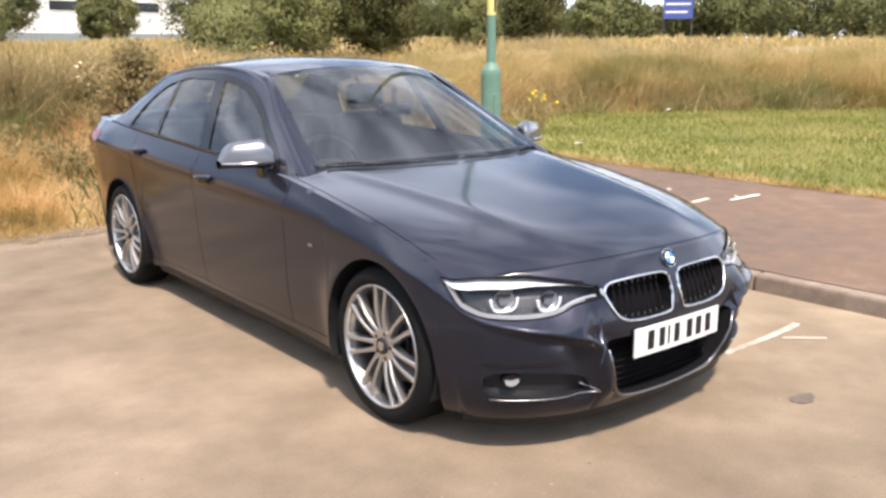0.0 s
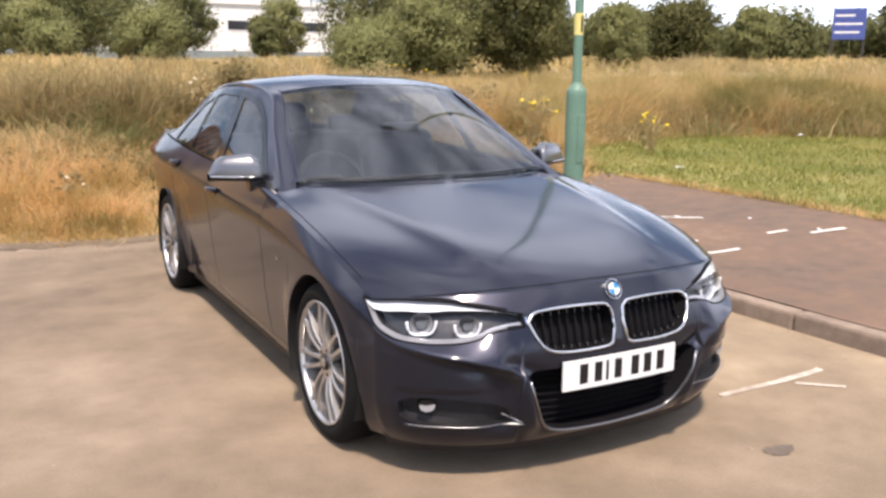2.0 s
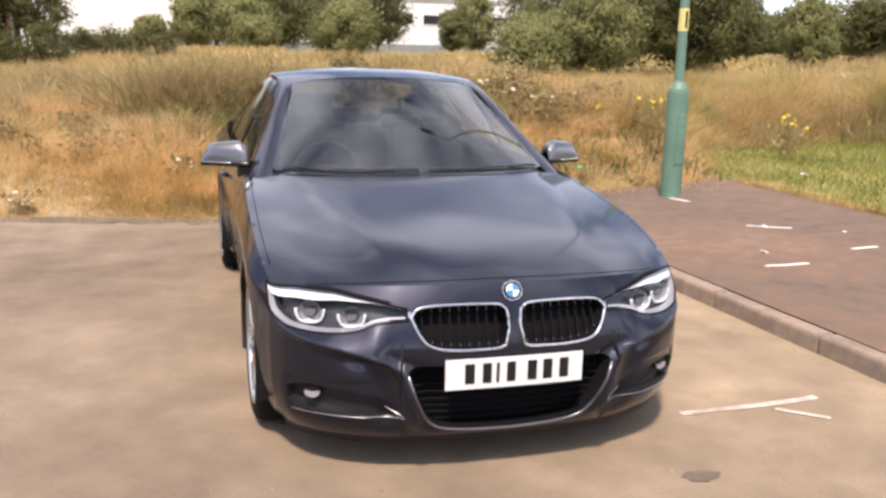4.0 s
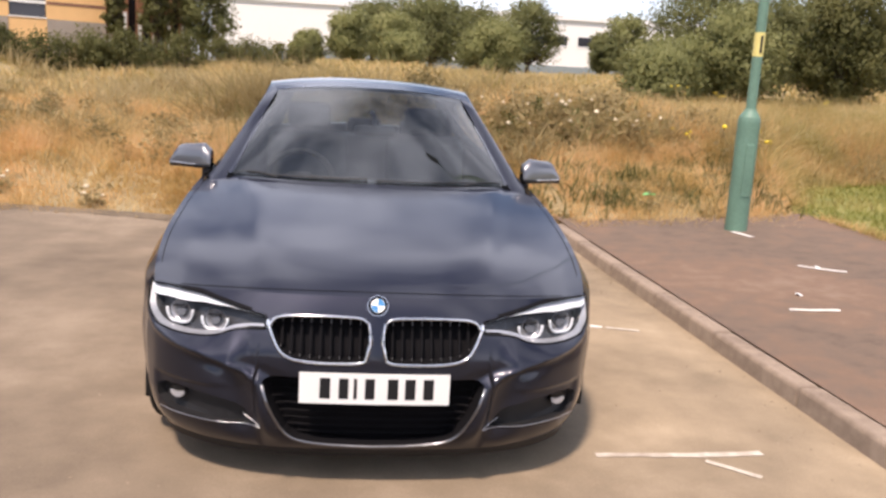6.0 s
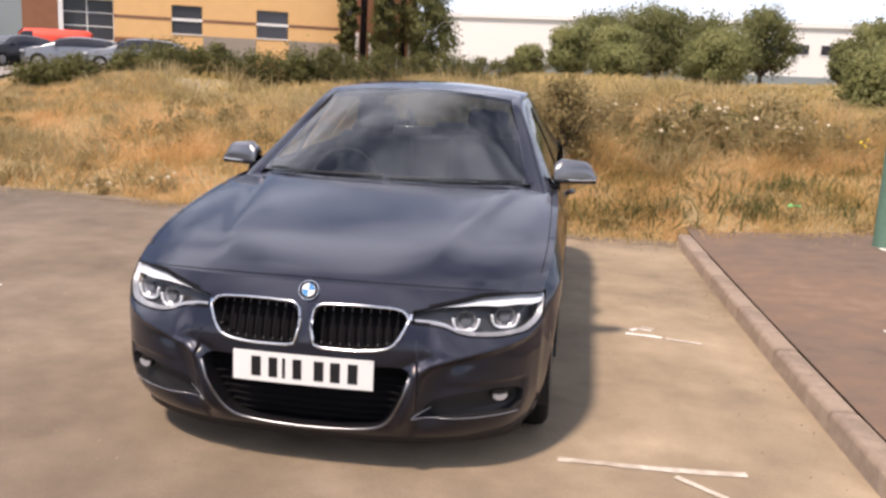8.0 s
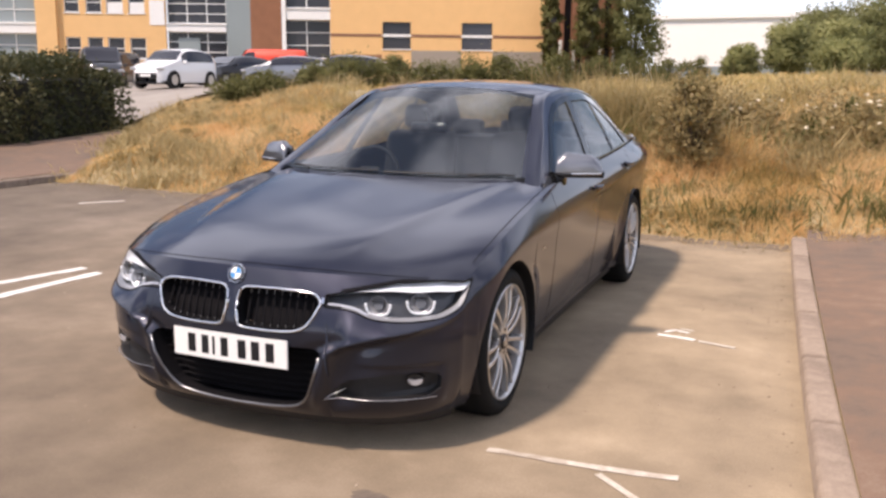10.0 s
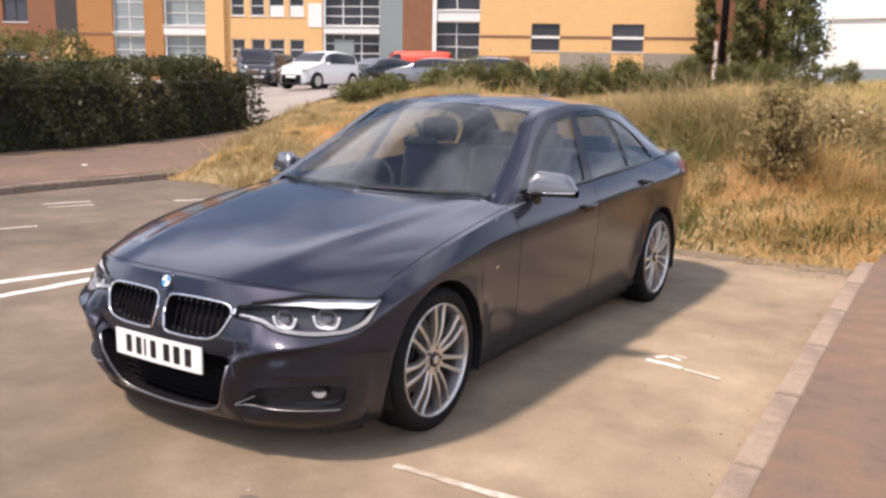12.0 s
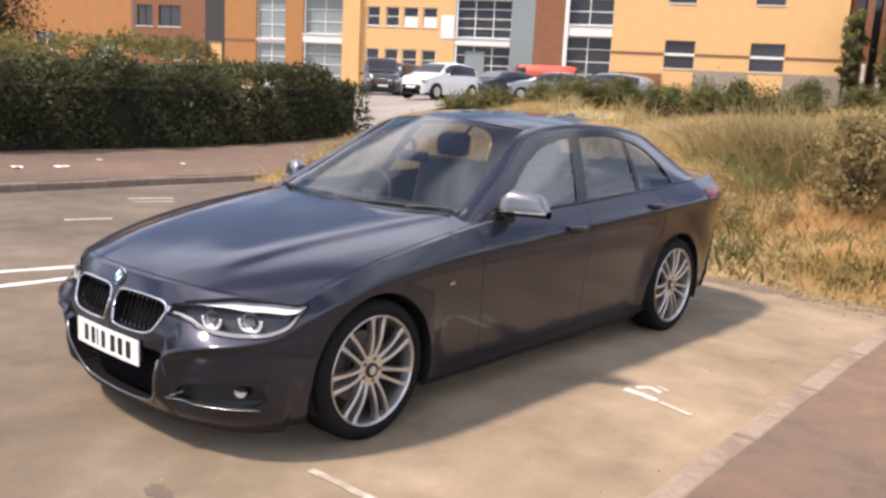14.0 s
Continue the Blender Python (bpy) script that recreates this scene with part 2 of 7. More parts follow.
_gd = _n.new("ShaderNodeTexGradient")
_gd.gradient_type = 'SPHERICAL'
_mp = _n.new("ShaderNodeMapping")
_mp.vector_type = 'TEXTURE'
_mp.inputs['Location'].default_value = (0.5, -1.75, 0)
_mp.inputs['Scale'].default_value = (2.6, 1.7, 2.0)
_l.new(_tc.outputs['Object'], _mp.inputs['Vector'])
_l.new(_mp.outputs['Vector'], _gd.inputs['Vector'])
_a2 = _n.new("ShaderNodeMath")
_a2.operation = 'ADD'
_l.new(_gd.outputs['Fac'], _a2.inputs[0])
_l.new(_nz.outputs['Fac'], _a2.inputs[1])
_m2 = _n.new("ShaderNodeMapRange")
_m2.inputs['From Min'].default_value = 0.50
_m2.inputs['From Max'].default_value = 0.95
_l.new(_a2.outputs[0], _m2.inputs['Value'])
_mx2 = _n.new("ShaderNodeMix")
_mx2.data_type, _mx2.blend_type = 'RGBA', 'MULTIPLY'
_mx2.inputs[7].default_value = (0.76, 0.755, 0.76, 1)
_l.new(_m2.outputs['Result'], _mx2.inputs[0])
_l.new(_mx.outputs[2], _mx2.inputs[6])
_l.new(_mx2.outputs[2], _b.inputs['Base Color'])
M_PAVE = ground_mat("pavement_asphalt", [(0.36, (0.10, 0.070, 0.052)), (0.46, (0.15, 0.108, 0.081)), (0.53, (0.185, 0.118, 0.081)), (0.64, (0.24, 0.178, 0.134))])
M_KERB = ground_mat("kerb_concrete", [(0.35, (0.16, 0.118, 0.09)), (0.62, (0.37, 0.29, 0.225))], scales=(1.2, 14.0, 120.0))
M_PAINTLINE = ground_mat("road_paint", [(0.40, (0.33, 0.265, 0.205)), (0.5, (0.50, 0.44, 0.37)), (0.6, (0.70, 0.65, 0.58))], scales=(3.0, 20.0, 120.0), rough=0.6)
M_LINEWHITE = ground_mat("bright_road_paint", [(0.38, (0.50, 0.46, 0.41)), (0.5, (0.78, 0.75, 0.70))], scales=(3.0, 20.0, 120.0), rough=0.6)
M_EARTH = ground_mat("dry_earth", [(0.35, (0.20, 0.152, 0.080)), (0.5, (0.335, 0.265, 0.150)), (0.64, (0.46, 0.375, 0.225))])
M_LAWN = ground_mat("lawn_earth", [(0.36, (0.10, 0.12, 0.03)), (0.5, (0.20, 0.20, 0.06)), (0.62, (0.34, 0.28, 0.11))])
M_CARPARK = ground_mat("car_park_asphalt", [(0.35, (0.20, 0.17, 0.15)), (0.62, (0.36, 0.32, 0.28))])
M_STRAW = leafy("dry_grass", [(0.28, 0.22, 0.09), (0.44, 0.32, 0.135), (0.62, 0.435, 0.20), (0.77, 0.57, 0.31), (0.83, 0.655, 0.41), (0.64, 0.465, 0.23), (0.38, 0.295, 0.125)], trans=0.5, patch=0.78, scale=0.9, drift=[(0.82, 0.81, 0.66), (1.0, 0.95, 0.84), (0.99, 0.90, 0.79), (0.87, 0.84, 0.68), (1.0, 0.96, 0.87)])
M_REED = leafy("reedy_grass", [(0.27, 0.235, 0.095), (0.42, 0.345, 0.145), (0.60, 0.46, 0.23), (0.76, 0.60, 0.35), (0.52, 0.42, 0.19), (0.32, 0.27, 0.115)], trans=0.5, patch=0.75, scale=0.6, drift=[(0.62, 0.66, 0.50), (0.98, 0.95, 0.84), (0.96, 0.88, 0.76), (0.70, 0.72, 0.54), (0.98, 0.96, 0.86)])
M_LAWNBLADE = leafy("lawn_grass", [(0.14, 0.16, 0.036), (0.235, 0.245, 0.055), (0.35, 0.315, 0.095), (0.48, 0.375, 0.16)], patch=0.65, scale=0.9)
M_WEED = leafy("weed_leaf", [(0.30, 0.24, 0.11), (0.46, 0.36, 0.18), (0.62, 0.49, 0.28)], trans=0.45)
M_DOCK = leafy("dock_leaf", [(0.15, 0.135, 0.056), (0.29, 0.225, 0.10), (0.44, 0.335, 0.165), (0.34, 0.305, 0.125)], trans=0.45, patch=0.6, scale=1.2)
M_LEAF = leafy("shrub_leaf", [(0.19, 0.203, 0.076), (0.28, 0.288, 0.118), (0.385, 0.38, 0.175)], trans=0.45)
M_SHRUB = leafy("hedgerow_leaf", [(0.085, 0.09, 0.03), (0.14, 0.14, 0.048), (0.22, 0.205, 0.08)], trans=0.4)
M_HEDGE = leafy("hedge_leaf", [(0.035, 0.042, 0.018), (0.075, 0.08, 0.035), (0.19, 0.165, 0.08)])
M_HEDGETOP = leafy("clipped_hedge_leaf", [(0.11, 0.105, 0.035), (0.20, 0.175, 0.055), (0.30, 0.25, 0.095)])
M_DARKLEAF = leafy("dark_tree_leaf", [(0.115, 0.13, 0.052), (0.195, 0.205, 0.082), (0.285, 0.28, 0.125)], trans=0.45)
M_WOOD = plain("bark", (0.09, 0.065, 0.045), 0.9, bump=0.5, scale=30)
M_YELLOW = plain("ragwort_yellow", (0.75, 0.55, 0.03), 0.6)
M_PETAL = plain("dry_seed_head", (0.66, 0.56, 0.40), 0.7, vary=0.25, scale=9)
M_GREENPAINT = plain("green_post_paint", (0.13, 0.235, 0.175), 0.5, bump=0.15, scale=40, vary=0.18)
M_BAND = plain("yellow_band", (0.72, 0.62, 0.22), 0.5, vary=0.1, scale=30)
M_RENDER = plain("orange_render", (0.72, 0.45, 0.205), 0.85, bump=0.2, scale=20, vary=0.06)
M_BRICK = plain("red_brick", (0.25, 0.112, 0.06), 0.85, bump=0.4, scale=25, vary=0.15)
M_BROWN = plain("brown_stripe", (0.22, 0.11, 0.07), 0.8)
M_WHITEPANEL = plain("white_panel", (0.78, 0.78, 0.77), 0.5, vary=0.05)
M_WINDOW = plain("dark_window", (0.035, 0.036, 0.045), 0.08)
M_BLUEGLASS = plain("tinted_glazing", (0.25, 0.29, 0.30), 0.1)
M_SHED = plain("white_cladding", (0.80, 0.79, 0.76), 0.55, vary=0.05)


# ---------------- mesh helpers ----------------
def mesh_ob(name, verts, faces, mat, parent=None, label="", smooth=False):
    me = bpy.data.meshes.new(name)
    me.from_pydata([tuple(v) for v in verts], [], [tuple(f) for f in faces])
    me.update()
    if smooth:
        me.shade_smooth()
    me.materials.append(mat)
    ob = new(name, me)
    if parent is not None:
        ob.parent = parent
    if label:
        ob["label"] = label
    return ob


def part(name, bm, mat, parent, label="", smooth=False):
    me = bpy.data.meshes.new(name)
    bm.to_mesh(me)
    bm.free()
    if smooth:
        me.shade_smooth()
    me.materials.append(mat)
    ob = new(name, me)
    if parent is not None:
        ob.parent = parent
    if label:
        ob["label"] = label
    return ob


def box_bm(x0, y0, z0, x1, y1, z1, bevel=0.0, seg=2, bm=None):
    b = bmesh.new() if bm is None else bm
    r = bmesh.ops.create_cube(b, size=1.0)
    bmesh.ops.scale(b, vec=(x1 - x0, y1 - y0, z1 - z0), verts=r['verts'])
    bmesh.ops.translate(b, vec=((x0 + x1) / 2, (y0 + y1) / 2, (z0 + z1) / 2), verts=r['verts'])
    if bevel:
        es = list({e for v in r['verts'] for e in v.link_edges})
        bmesh.ops.bevel(b, geom=es, offset=bevel, segments=seg, profile=0.5, affect='EDGES')
    return b


def thing(name, label, category, group="", kind="", loc=(0, 0, 0), rz=0.0):
    ob = new(name)
    ob.location = loc
    ob.rotation_euler = (0, 0, rz)
    return tagged(ob, label, category, group, kind)


def pchip(table):
    """Smooth curve through (x, value) pairs that never overshoots."""
    xs = np.array([p[0] for p in table], float)
    ys = np.array([p[1] for p in table], float)
    h = np.diff(xs)
    d = np.diff(ys) / h
    m = np.zeros(len(xs))
    m[0], m[-1] = d[0], d[-1]
    for i in range(1, len(xs) - 1):
        if d[i - 1] * d[i] > 0:
            w1, w2 = 2 * h[i] + h[i - 1], h[i] + 2 * h[i - 1]
            m[i] = (w1 + w2) / (w1 / d[i - 1] + w2 / d[i])

    def f(x):
        x = min(max(x, xs[0]), xs[-1])
        i = int(min(max(np.searchsorted(xs, x) - 1, 0), len(h) - 1))
        t = (x - xs[i]) / h[i]
        return float((1 + 2 * t) * (1 - t) ** 2 * ys[i] + t * (1 - t) ** 2 * h[i] * m[i]
                     + t * t * (3 - 2 * t) * ys[i + 1] + t * t * (t - 1) * h[i] * m[i + 1])
    return f


def smooth01(a, b, x):
    t = min(max((x - a) / (b - a), 0), 1)
    return t * t * (3 - 2 * t)


def grid_faces(nu, nv, off=0, flip=False):
    out = []
    for i in range(nu - 1):
        for j in range(nv - 1):
            q = (off + i * nv + j, off + (i + 1) * nv + j, off + (i + 1) * nv + j + 1, off + i * nv + j + 1)
            out.append(q[::-1] if flip else q)
    return out


class Shell:
    """Collects grids of points and joins them, mirrored across x = 0, into one mesh."""

    def __init__(self):
        self.v, self.f = [], []

    def grid(self, rows, flip=False, mirror=True):
        nu, nv = len(rows), len(rows[0])
        for s in ((1, -1) if mirror else (1,)):
            off = len(self.v)
            self.v += [(p[0] * s, p[1], p[2]) for r in rows for p in r]
            self.f += grid_faces(nu, nv, off, flip ^ (s < 0))
        return self

    def make(self, name, mat, parent, label="", smooth=True, weld=0.0005, thick=0.0, shared=None):
        bm = bmesh.new()
        vs = [bm.verts.new(p) for p in self.v]
        for f in self.f:
            try:
                bm.faces.new([vs[i] for i in f])
            except ValueError:
                pass
        bmesh.ops.remove_doubles(bm, verts=bm.verts, dist=weld)
        bmesh.ops.dissolve_degenerate(bm, edges=bm.edges, dist=0.0001)
        bmesh.ops.recalc_face_normals(bm, faces=bm.faces)
        if thick:
            bmesh.ops.solidify(bm, geom=bm.faces[:], thickness=thick)
        ob = part(name, bm, mat, parent, label, smooth)
        if shared:
            me = ob.data
            out = []
            for v in me.vertices:
                nv = shared.get((round(abs(v.co.x), 3), round(v.co.y, 3), round(v.co.z, 3)))
                out.append(v.normal.copy() if nv is None else Vector((nv.x if v.co.x > 0 else -nv.x, nv.y, nv.z)))
            me.normals_split_custom_set_from_vertices(out)
        return ob


# ---------------- ground ----------------
KERB_X = pchip([(-28, 3.2), (-14, 2.75), (-4, 2.36), (-0.3, 2.12), (1.5, 2.04), (3.4, 1.97), (4.7, 1.93)])
EDGE_X = [-60, -30, -17, -12.4, -7.4, -6.0, -4.0, -2.2, -1.0, 0.8, 2.0, 4.6, 6.0, 8.0, 10.0, 12.0, 15.0, 20.0, 40.0]
EDGE_Y = [70, 34, 18.5, 12.2, 5.5, 5.25, 5.05, 4.75, 4.52, 4.62, 4.60, 4.95, 7.6, 8.7, 8.8, 7.4, 5.0, 0.5, -16]


def sm(a, b, x):
    t = np.clip((x - a) / (b - a), 0, 1)
    return t * t * (3 - 2 * t)


def edge_y(x):
    """Where the rough grass begins."""
    return np.interp(x, EDGE_X, EDGE_Y)


def swell(x, y):
    return (0.10 * np.sin(0.55 * x + 0.4) * np.cos(0.43 * y + 1.1) + 0.05 * np.sin(1.3 * x + 0.9 * y))


def terrain(x, y):
    x, y = np.asarray(x, float), np.asarray(y, float)
    d = y - edge_y(x)
    d = np.where(x < -7.4, d * 0.64, d)
    d = np.where(x > 12, d * 0.62, d)
    dip = 1 - 0.75 * sm(3, 6.5, x) * (1 - sm(13, 19, x))
    rise = 0.30 * sm(0, 1.8, d) + 0.62 * sm(1.0, 8.0, d) * dip + 0.016 * np.clip(d - 8, 0, 60)
    rise = rise + swell(x, y) * sm(0.4, 3, d) * (1 - 0.5 * sm(20, 60, d))
    rise = rise * (0.03 + 0.97 * sm(-19, -13, x))
    base = np.full_like(x, -0.08)
    pav = 0.10 + 0.045 * (np.clip(x, 2.2, 4.8) - 2.2) + 0.012 * np.clip(x - 4.8, 0, 25)
    kerb = np.interp(y, [-28, -14, -4, -0.3, 4.7], [3.2, 2.75, 2.36, 2.12, 1.93]) + 0.25
    base = np.where(x > kerb, pav - 0.05, base)
    left = 0.10 + 0.80 * sm(6, 27, y) + 0.05 * sm(27, 60, y)
    base = np.where(x < np.clip(-7.64 + 0.06 * (y - 2), -9.4, -7.3) - 0.2, left - 0.06, base)
    mix_l = sm(-7.8, -6.5, x)
    base = np.where((x < -6.5) & (d > 0), left * (1 - mix_l) - 0.06, base)
    top = 1.18 + 1.5 * sm(-5, 0, x) + 0.03 * swell(x, y)
    return np.minimum(base + np.where(d > 0, rise + 0.06 * sm(0, 0.6, d), 0), top)


def axis(near, step, far):
    a = list(np.arange(-near, near + 1e-6, step))
    s, v = step, near
    while v < far:
        s *= 1.35
        v += s
        a.append(v)
        a.insert(0, -v)
    return np.array(a)


gx, gy = axis(24, 0.4, 2600), axis(24, 0.4, 2600)
GX, GY = np.meshgrid(gx, gy, indexing='ij')
GZ = terrain(GX, GY)
ground = mesh_ob("ground", np.stack([GX, GY, GZ], -1).reshape(-1, 3).tolist(), grid_faces(len(gx), len(gy)), M_EARTH, smooth=True)
tagged(ground, "dry straw-coloured earth of a rough field", "ground", kind="structure")


def sheet(name, us, vs, fn, mat, label, category):
    rows = [[fn(u, v) for v in vs] for u in us]
    ob = mesh_ob(name, [p for r in rows for p in r], grid_faces(len(us), len(vs)), mat, smooth=True)
    return tagged(ob, label, category, kind="structure")


us = np.linspace(0, 1, 60)
vs = np.linspace(0, 1, 70)


def road_pt(u, v):
    x = -9.4 + u * (2.06 + 9.4)
    y1 = float(edge_y(x)) + 0.25
    y = -26 + v * (y1 + 26)
    k = KERB_X(y)
    x = -9.4 + u * (k + 9.4)
    return (x, y, 0.0)


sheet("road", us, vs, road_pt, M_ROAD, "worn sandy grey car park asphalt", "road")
sheet("pavement_east", np.linspace(0, 1, 14), np.linspace(-26, 5.3, 50),
      lambda u, v: (KERB_X(v) + 0.125 + u * (4.85 - KERB_X(v) - 0.125), v, 0.10 + 0.045 * u * (4.85 - KERB_X(v)) + 0.004),
      M_PAVE, "reddish brown worn asphalt pavement", "pavement")
sheet("pavement_west", np.linspace(-11.9, -7.77, 14), np.linspace(0, 1, 60), lambda u, v: (-11.9 + (u + 11.9) / 4.13 * (4.13 + 0.06 * ((y := -26 + v * (float(edge_y(u)) + 26.2)) - 2)), y, 0.104 + 0.80 * float(sm(6, 27, y))),
      M_PAVE, "reddish brown asphalt pavement before a hedge", "pavement")
lx = np.concatenate([np.linspace(4.8, 16, 30), np.linspace(17, 60, 12)])
sheet("lawn", lx, np.linspace(0, 1, 40), lambda x, v: (x, -26 + v * (float(edge_y(x)) + 26.2), float(terrain(x, -30.0)) + 0.055),
      M_LAWN, "mown lawn, green and partly dried", "lawn")
sheet("car_park", np.linspace(0, 1, 24), np.linspace(0, 1, 24),
      lambda u, v: ((x := -12.6 - 32 * u - 6 * v), (y := 12.6 + 20 * u + 24 * v), float(terrain(x, y)) + 0.09),
      M_CARPARK, "pale asphalt car park before the offices", "car park")


def kerb_run(name, pts, width, height, label):
    """A run of kerb stones, each one its own piece, along (x, y) points; width goes to the left of the run."""
    root = thing(name, label, "kerb", kind="structure")
    for i in range(len(pts) - 1):
        a, b = Vector((*pts[i], 0)), Vector((*pts[i + 1], 0))
        d = (b - a).normalized()
        nrm = Vector((-d.y, d.x, 0))
        ln = (b - a).length - 0.006
        bm = box_bm(0, 0, -0.1, ln, width, height + random.uniform(-0.004, 0.004), 0.022, 3)
        ob = part("kerbstone", bm, M_KERB, root)
        ob.matrix_local = Matrix.Translation(a) @ Matrix.Rotation(math.atan2(d.y, d.x) + random.uniform(-0.004, 0.004), 4, 'Z')
    return root


ys = np.arange(4.75, -26, -0.915)
kerb_run("kerb_east", [(KERB_X(y), y) for y in ys], 0.125, 0.102, "worn concrete kerb stones beside the bay")
kerb_run("kerb_west", [(-7.64 + 0.06 * (y - 2), y) for y in np.arange(-26, 6.8, 0.915)], 0.13, 0.10, "worn concrete kerb stones beside the far pavement")


# ---------------- grass, weeds ----------------
rng = np.random.default_rng(7)


def blades(name, P, H, W, mat, label, category, lean=0.35, droop=0.5):
    """Many curved blades at the points P; one mesh of kind stuff."""
    n = len(P)
    az = rng.uniform(0, 2 * np.pi, n)
    ln = rng.normal(0, lean, n)
    la = rng.uniform(0, 2 * np.pi, n)
    side = np.stack([np.cos(az), np.sin(az), np.zeros(n)], -1) * (W / 2)[:, None]
    dirv = np.stack([np.cos(la), np.sin(la), np.zeros(n)], -1)
    up = np.array([0, 0, 1.0])
    mid = P + up * (H * 0.55)[:, None] + dirv * (H * 0.55 * ln)[:, None]
    tip = P + up * (H * (1 - 0.25 * np.abs(ln) * droop))[:, None] + dirv * (H * (1 + droop) * ln)[:, None]
    V = np.stack([P - side, P + side, mid + side * 0.8, mid - side * 0.8, tip], 1).reshape(-1, 3)
    b = (np.arange(n) * 5)[:, None]
    loops = np.concatenate([b + np.array([[0, 1, 2, 3]]), b + np.array([[3, 2, 4]])], 1).reshape(-1)
    starts = (np.arange(n) * 7)[:, None] + np.array([[0, 4]])
    me = bpy.data.meshes.new(name)
    me.vertices.add(n * 5)
    me.vertices.foreach_set("co", V.reshape(-1))
    me.loops.add(n * 7)
    me.loops.foreach_set("vertex_index", loops.astype(np.int32))
    me.polygons.add(n * 2)
    me.polygons.foreach_set("loop_start", starts.reshape(-1).astype(np.int32))
    me.update(calc_edges=True)
    me.materials.append(mat)
    return tagged(new(name, me), label, category, kind="stuff")


def leaves_mesh(name, C, size, mat, parent, label="", N=None):
    """Leaf quads, each its own island, at the points C; N: the way each leaf faces for its shading."""
    n = len(C)
    a = rng.normal(0, 1, (n, 3))
    a /= np.linalg.norm(a, axis=1)[:, None]
    b = np.cross(a, rng.normal(0, 1, (n, 3)))
    b /= np.linalg.norm(b, axis=1)[:, None] + 1e-9
    if N is not None:
        b *= np.where((np.cross(b, a) * N).sum(1) < 0, -1, 1)[:, None]
    s = (size * rng.uniform(0.6, 1.4, n))[:, None]
    V = np.stack([C - a * s, C + b * s * 0.55, C + a * s, C - b * s * 0.55], 1).reshape(-1, 3)
    me = bpy.data.meshes.new(name)
    me.vertices.add(n * 4)
    me.vertices.foreach_set("co", V.reshape(-1))
    me.loops.add(n * 4)
    me.loops.foreach_set("vertex_index", np.arange(n * 4, dtype=np.int32))
    me.polygons.add(n)
    me.polygons.foreach_set("loop_start", (np.arange(n) * 4).astype(np.int32))
    me.update(calc_edges=True)
    if N is not None:
        me.normals_split_custom_set_from_vertices(np.repeat(N, 4, axis=0).tolist())
    me.materials.append(mat)
    ob = new(name, me)
    ob.parent = parent
    if label:
        ob["label"] = label
    return ob


def on_ground(x, y, z=0.0):
    return np.stack([x, y, terrain(x, y) + z], -1)


def clumped(n, x0, x1, d0, d1, clump=0.16, per=12):
    """Points in tufts, between two distances behind the grass edge."""
    m = n // per
    cx = rng.uniform(x0, x1, m)
    cd = rng.uniform(d0, d1, m)
    x = np.repeat(cx, per) + rng.normal(0, clump, m * per)
    y = np.repeat(edge_y(cx) + cd, per) + rng.normal(0, clump, m * per)
    return x, y


def patchy(x, y, s=1.0):
    return 0.5 + 0.5 * np.sin(1.7 * s * x + 1.3 * np.sin(0.9 * s * y)) * np.cos(1.1 * s * y + 0.7 * np.sin(1.9 * s * x))


def tall(x):
    return np.interp(x, [-20, -7, -4.5, -2.6, 0.4, 3, 4.8, 6.5, 14, 30], [0.15, 0.16, 0.24, 0.40, 0.42, 0.42, 0.45, 0.68, 0.88, 0.9])


def rough_grass(name, n, x0, x1, d0, d1, w, k, label, clump=0.16, mat=None):
    x, y = clumped(n, x0, x1, d0, d1, clump)
    d = y - edge_y(x)
    keep = d > (-0.12 if d0 > -0.3 else -0.5)
    keep &= rng.uniform(0, 1, len(x)) < 0.30 + 1.1 * patchy(x + 3.1, y + 1.7, 1.15)
    x, y, d = x[keep], y[keep], d[keep]
    low = np.where(x > -0.5, 0.34 + 0.66 * sm(1.5, 3.0, d), 0.34 + 0.66 * sm(0.9, 2.5, d))
    h = tall(x) * k * np.where(x > 5, 0.35 + 0.65 * sm(0, 1.1, d), low) * (1 - 0.5 * sm(3, 7, d) * sm(4, 6, x)) * rng.uniform(0.4, 1.3, len(x)) * (0.55 + 0.75 * patchy(x, y, 1.6))
    return blades(name, on_ground(x, y, -0.01), h, rng.uniform(0.6, 1.3, len(x)) * w, mat or M_STRAW, label, "grass", 0.72)


rough_grass("rough_grass", 170000, -9, 5.2, -0.1, 5.5, 0.009, 1.0, "tall dry straw-coloured grass behind the car")
rough_grass("rough_grass", 85000, 5.0, 17, -0.1, 5.0, 0.014, 1.0, "tall dry reedy grass behind the lawn", mat=M_REED)
rough_grass("rough_grass", 40000, 16, 40, -0.1, 8.0, 0.04, 1.0, "tall dry grass on the bank", 0.4, M_REED)
rough_grass("rough_grass", 70000, -11, 16, 5.0, 20, 0.03, 0.95, "dry straw grass on the rising field", 0.3, M_REED)
rough_grass("rough_grass", 42000, -25, 48, 18, 75, 0.12, 0.9, "dry grass on the far field", 0.8, M_REED)
rough_grass("rough_grass", 26000, -13.2, -6.5, 0, 7, 0.014, 1.0, "short dry grass on the mound by the hedge")

rough_grass("edge_grass", 34000, -8, 5, -0.45, 1.3, 0.009, 0.55, "ragged dry tufts spilling over the asphalt edge", 0.07)


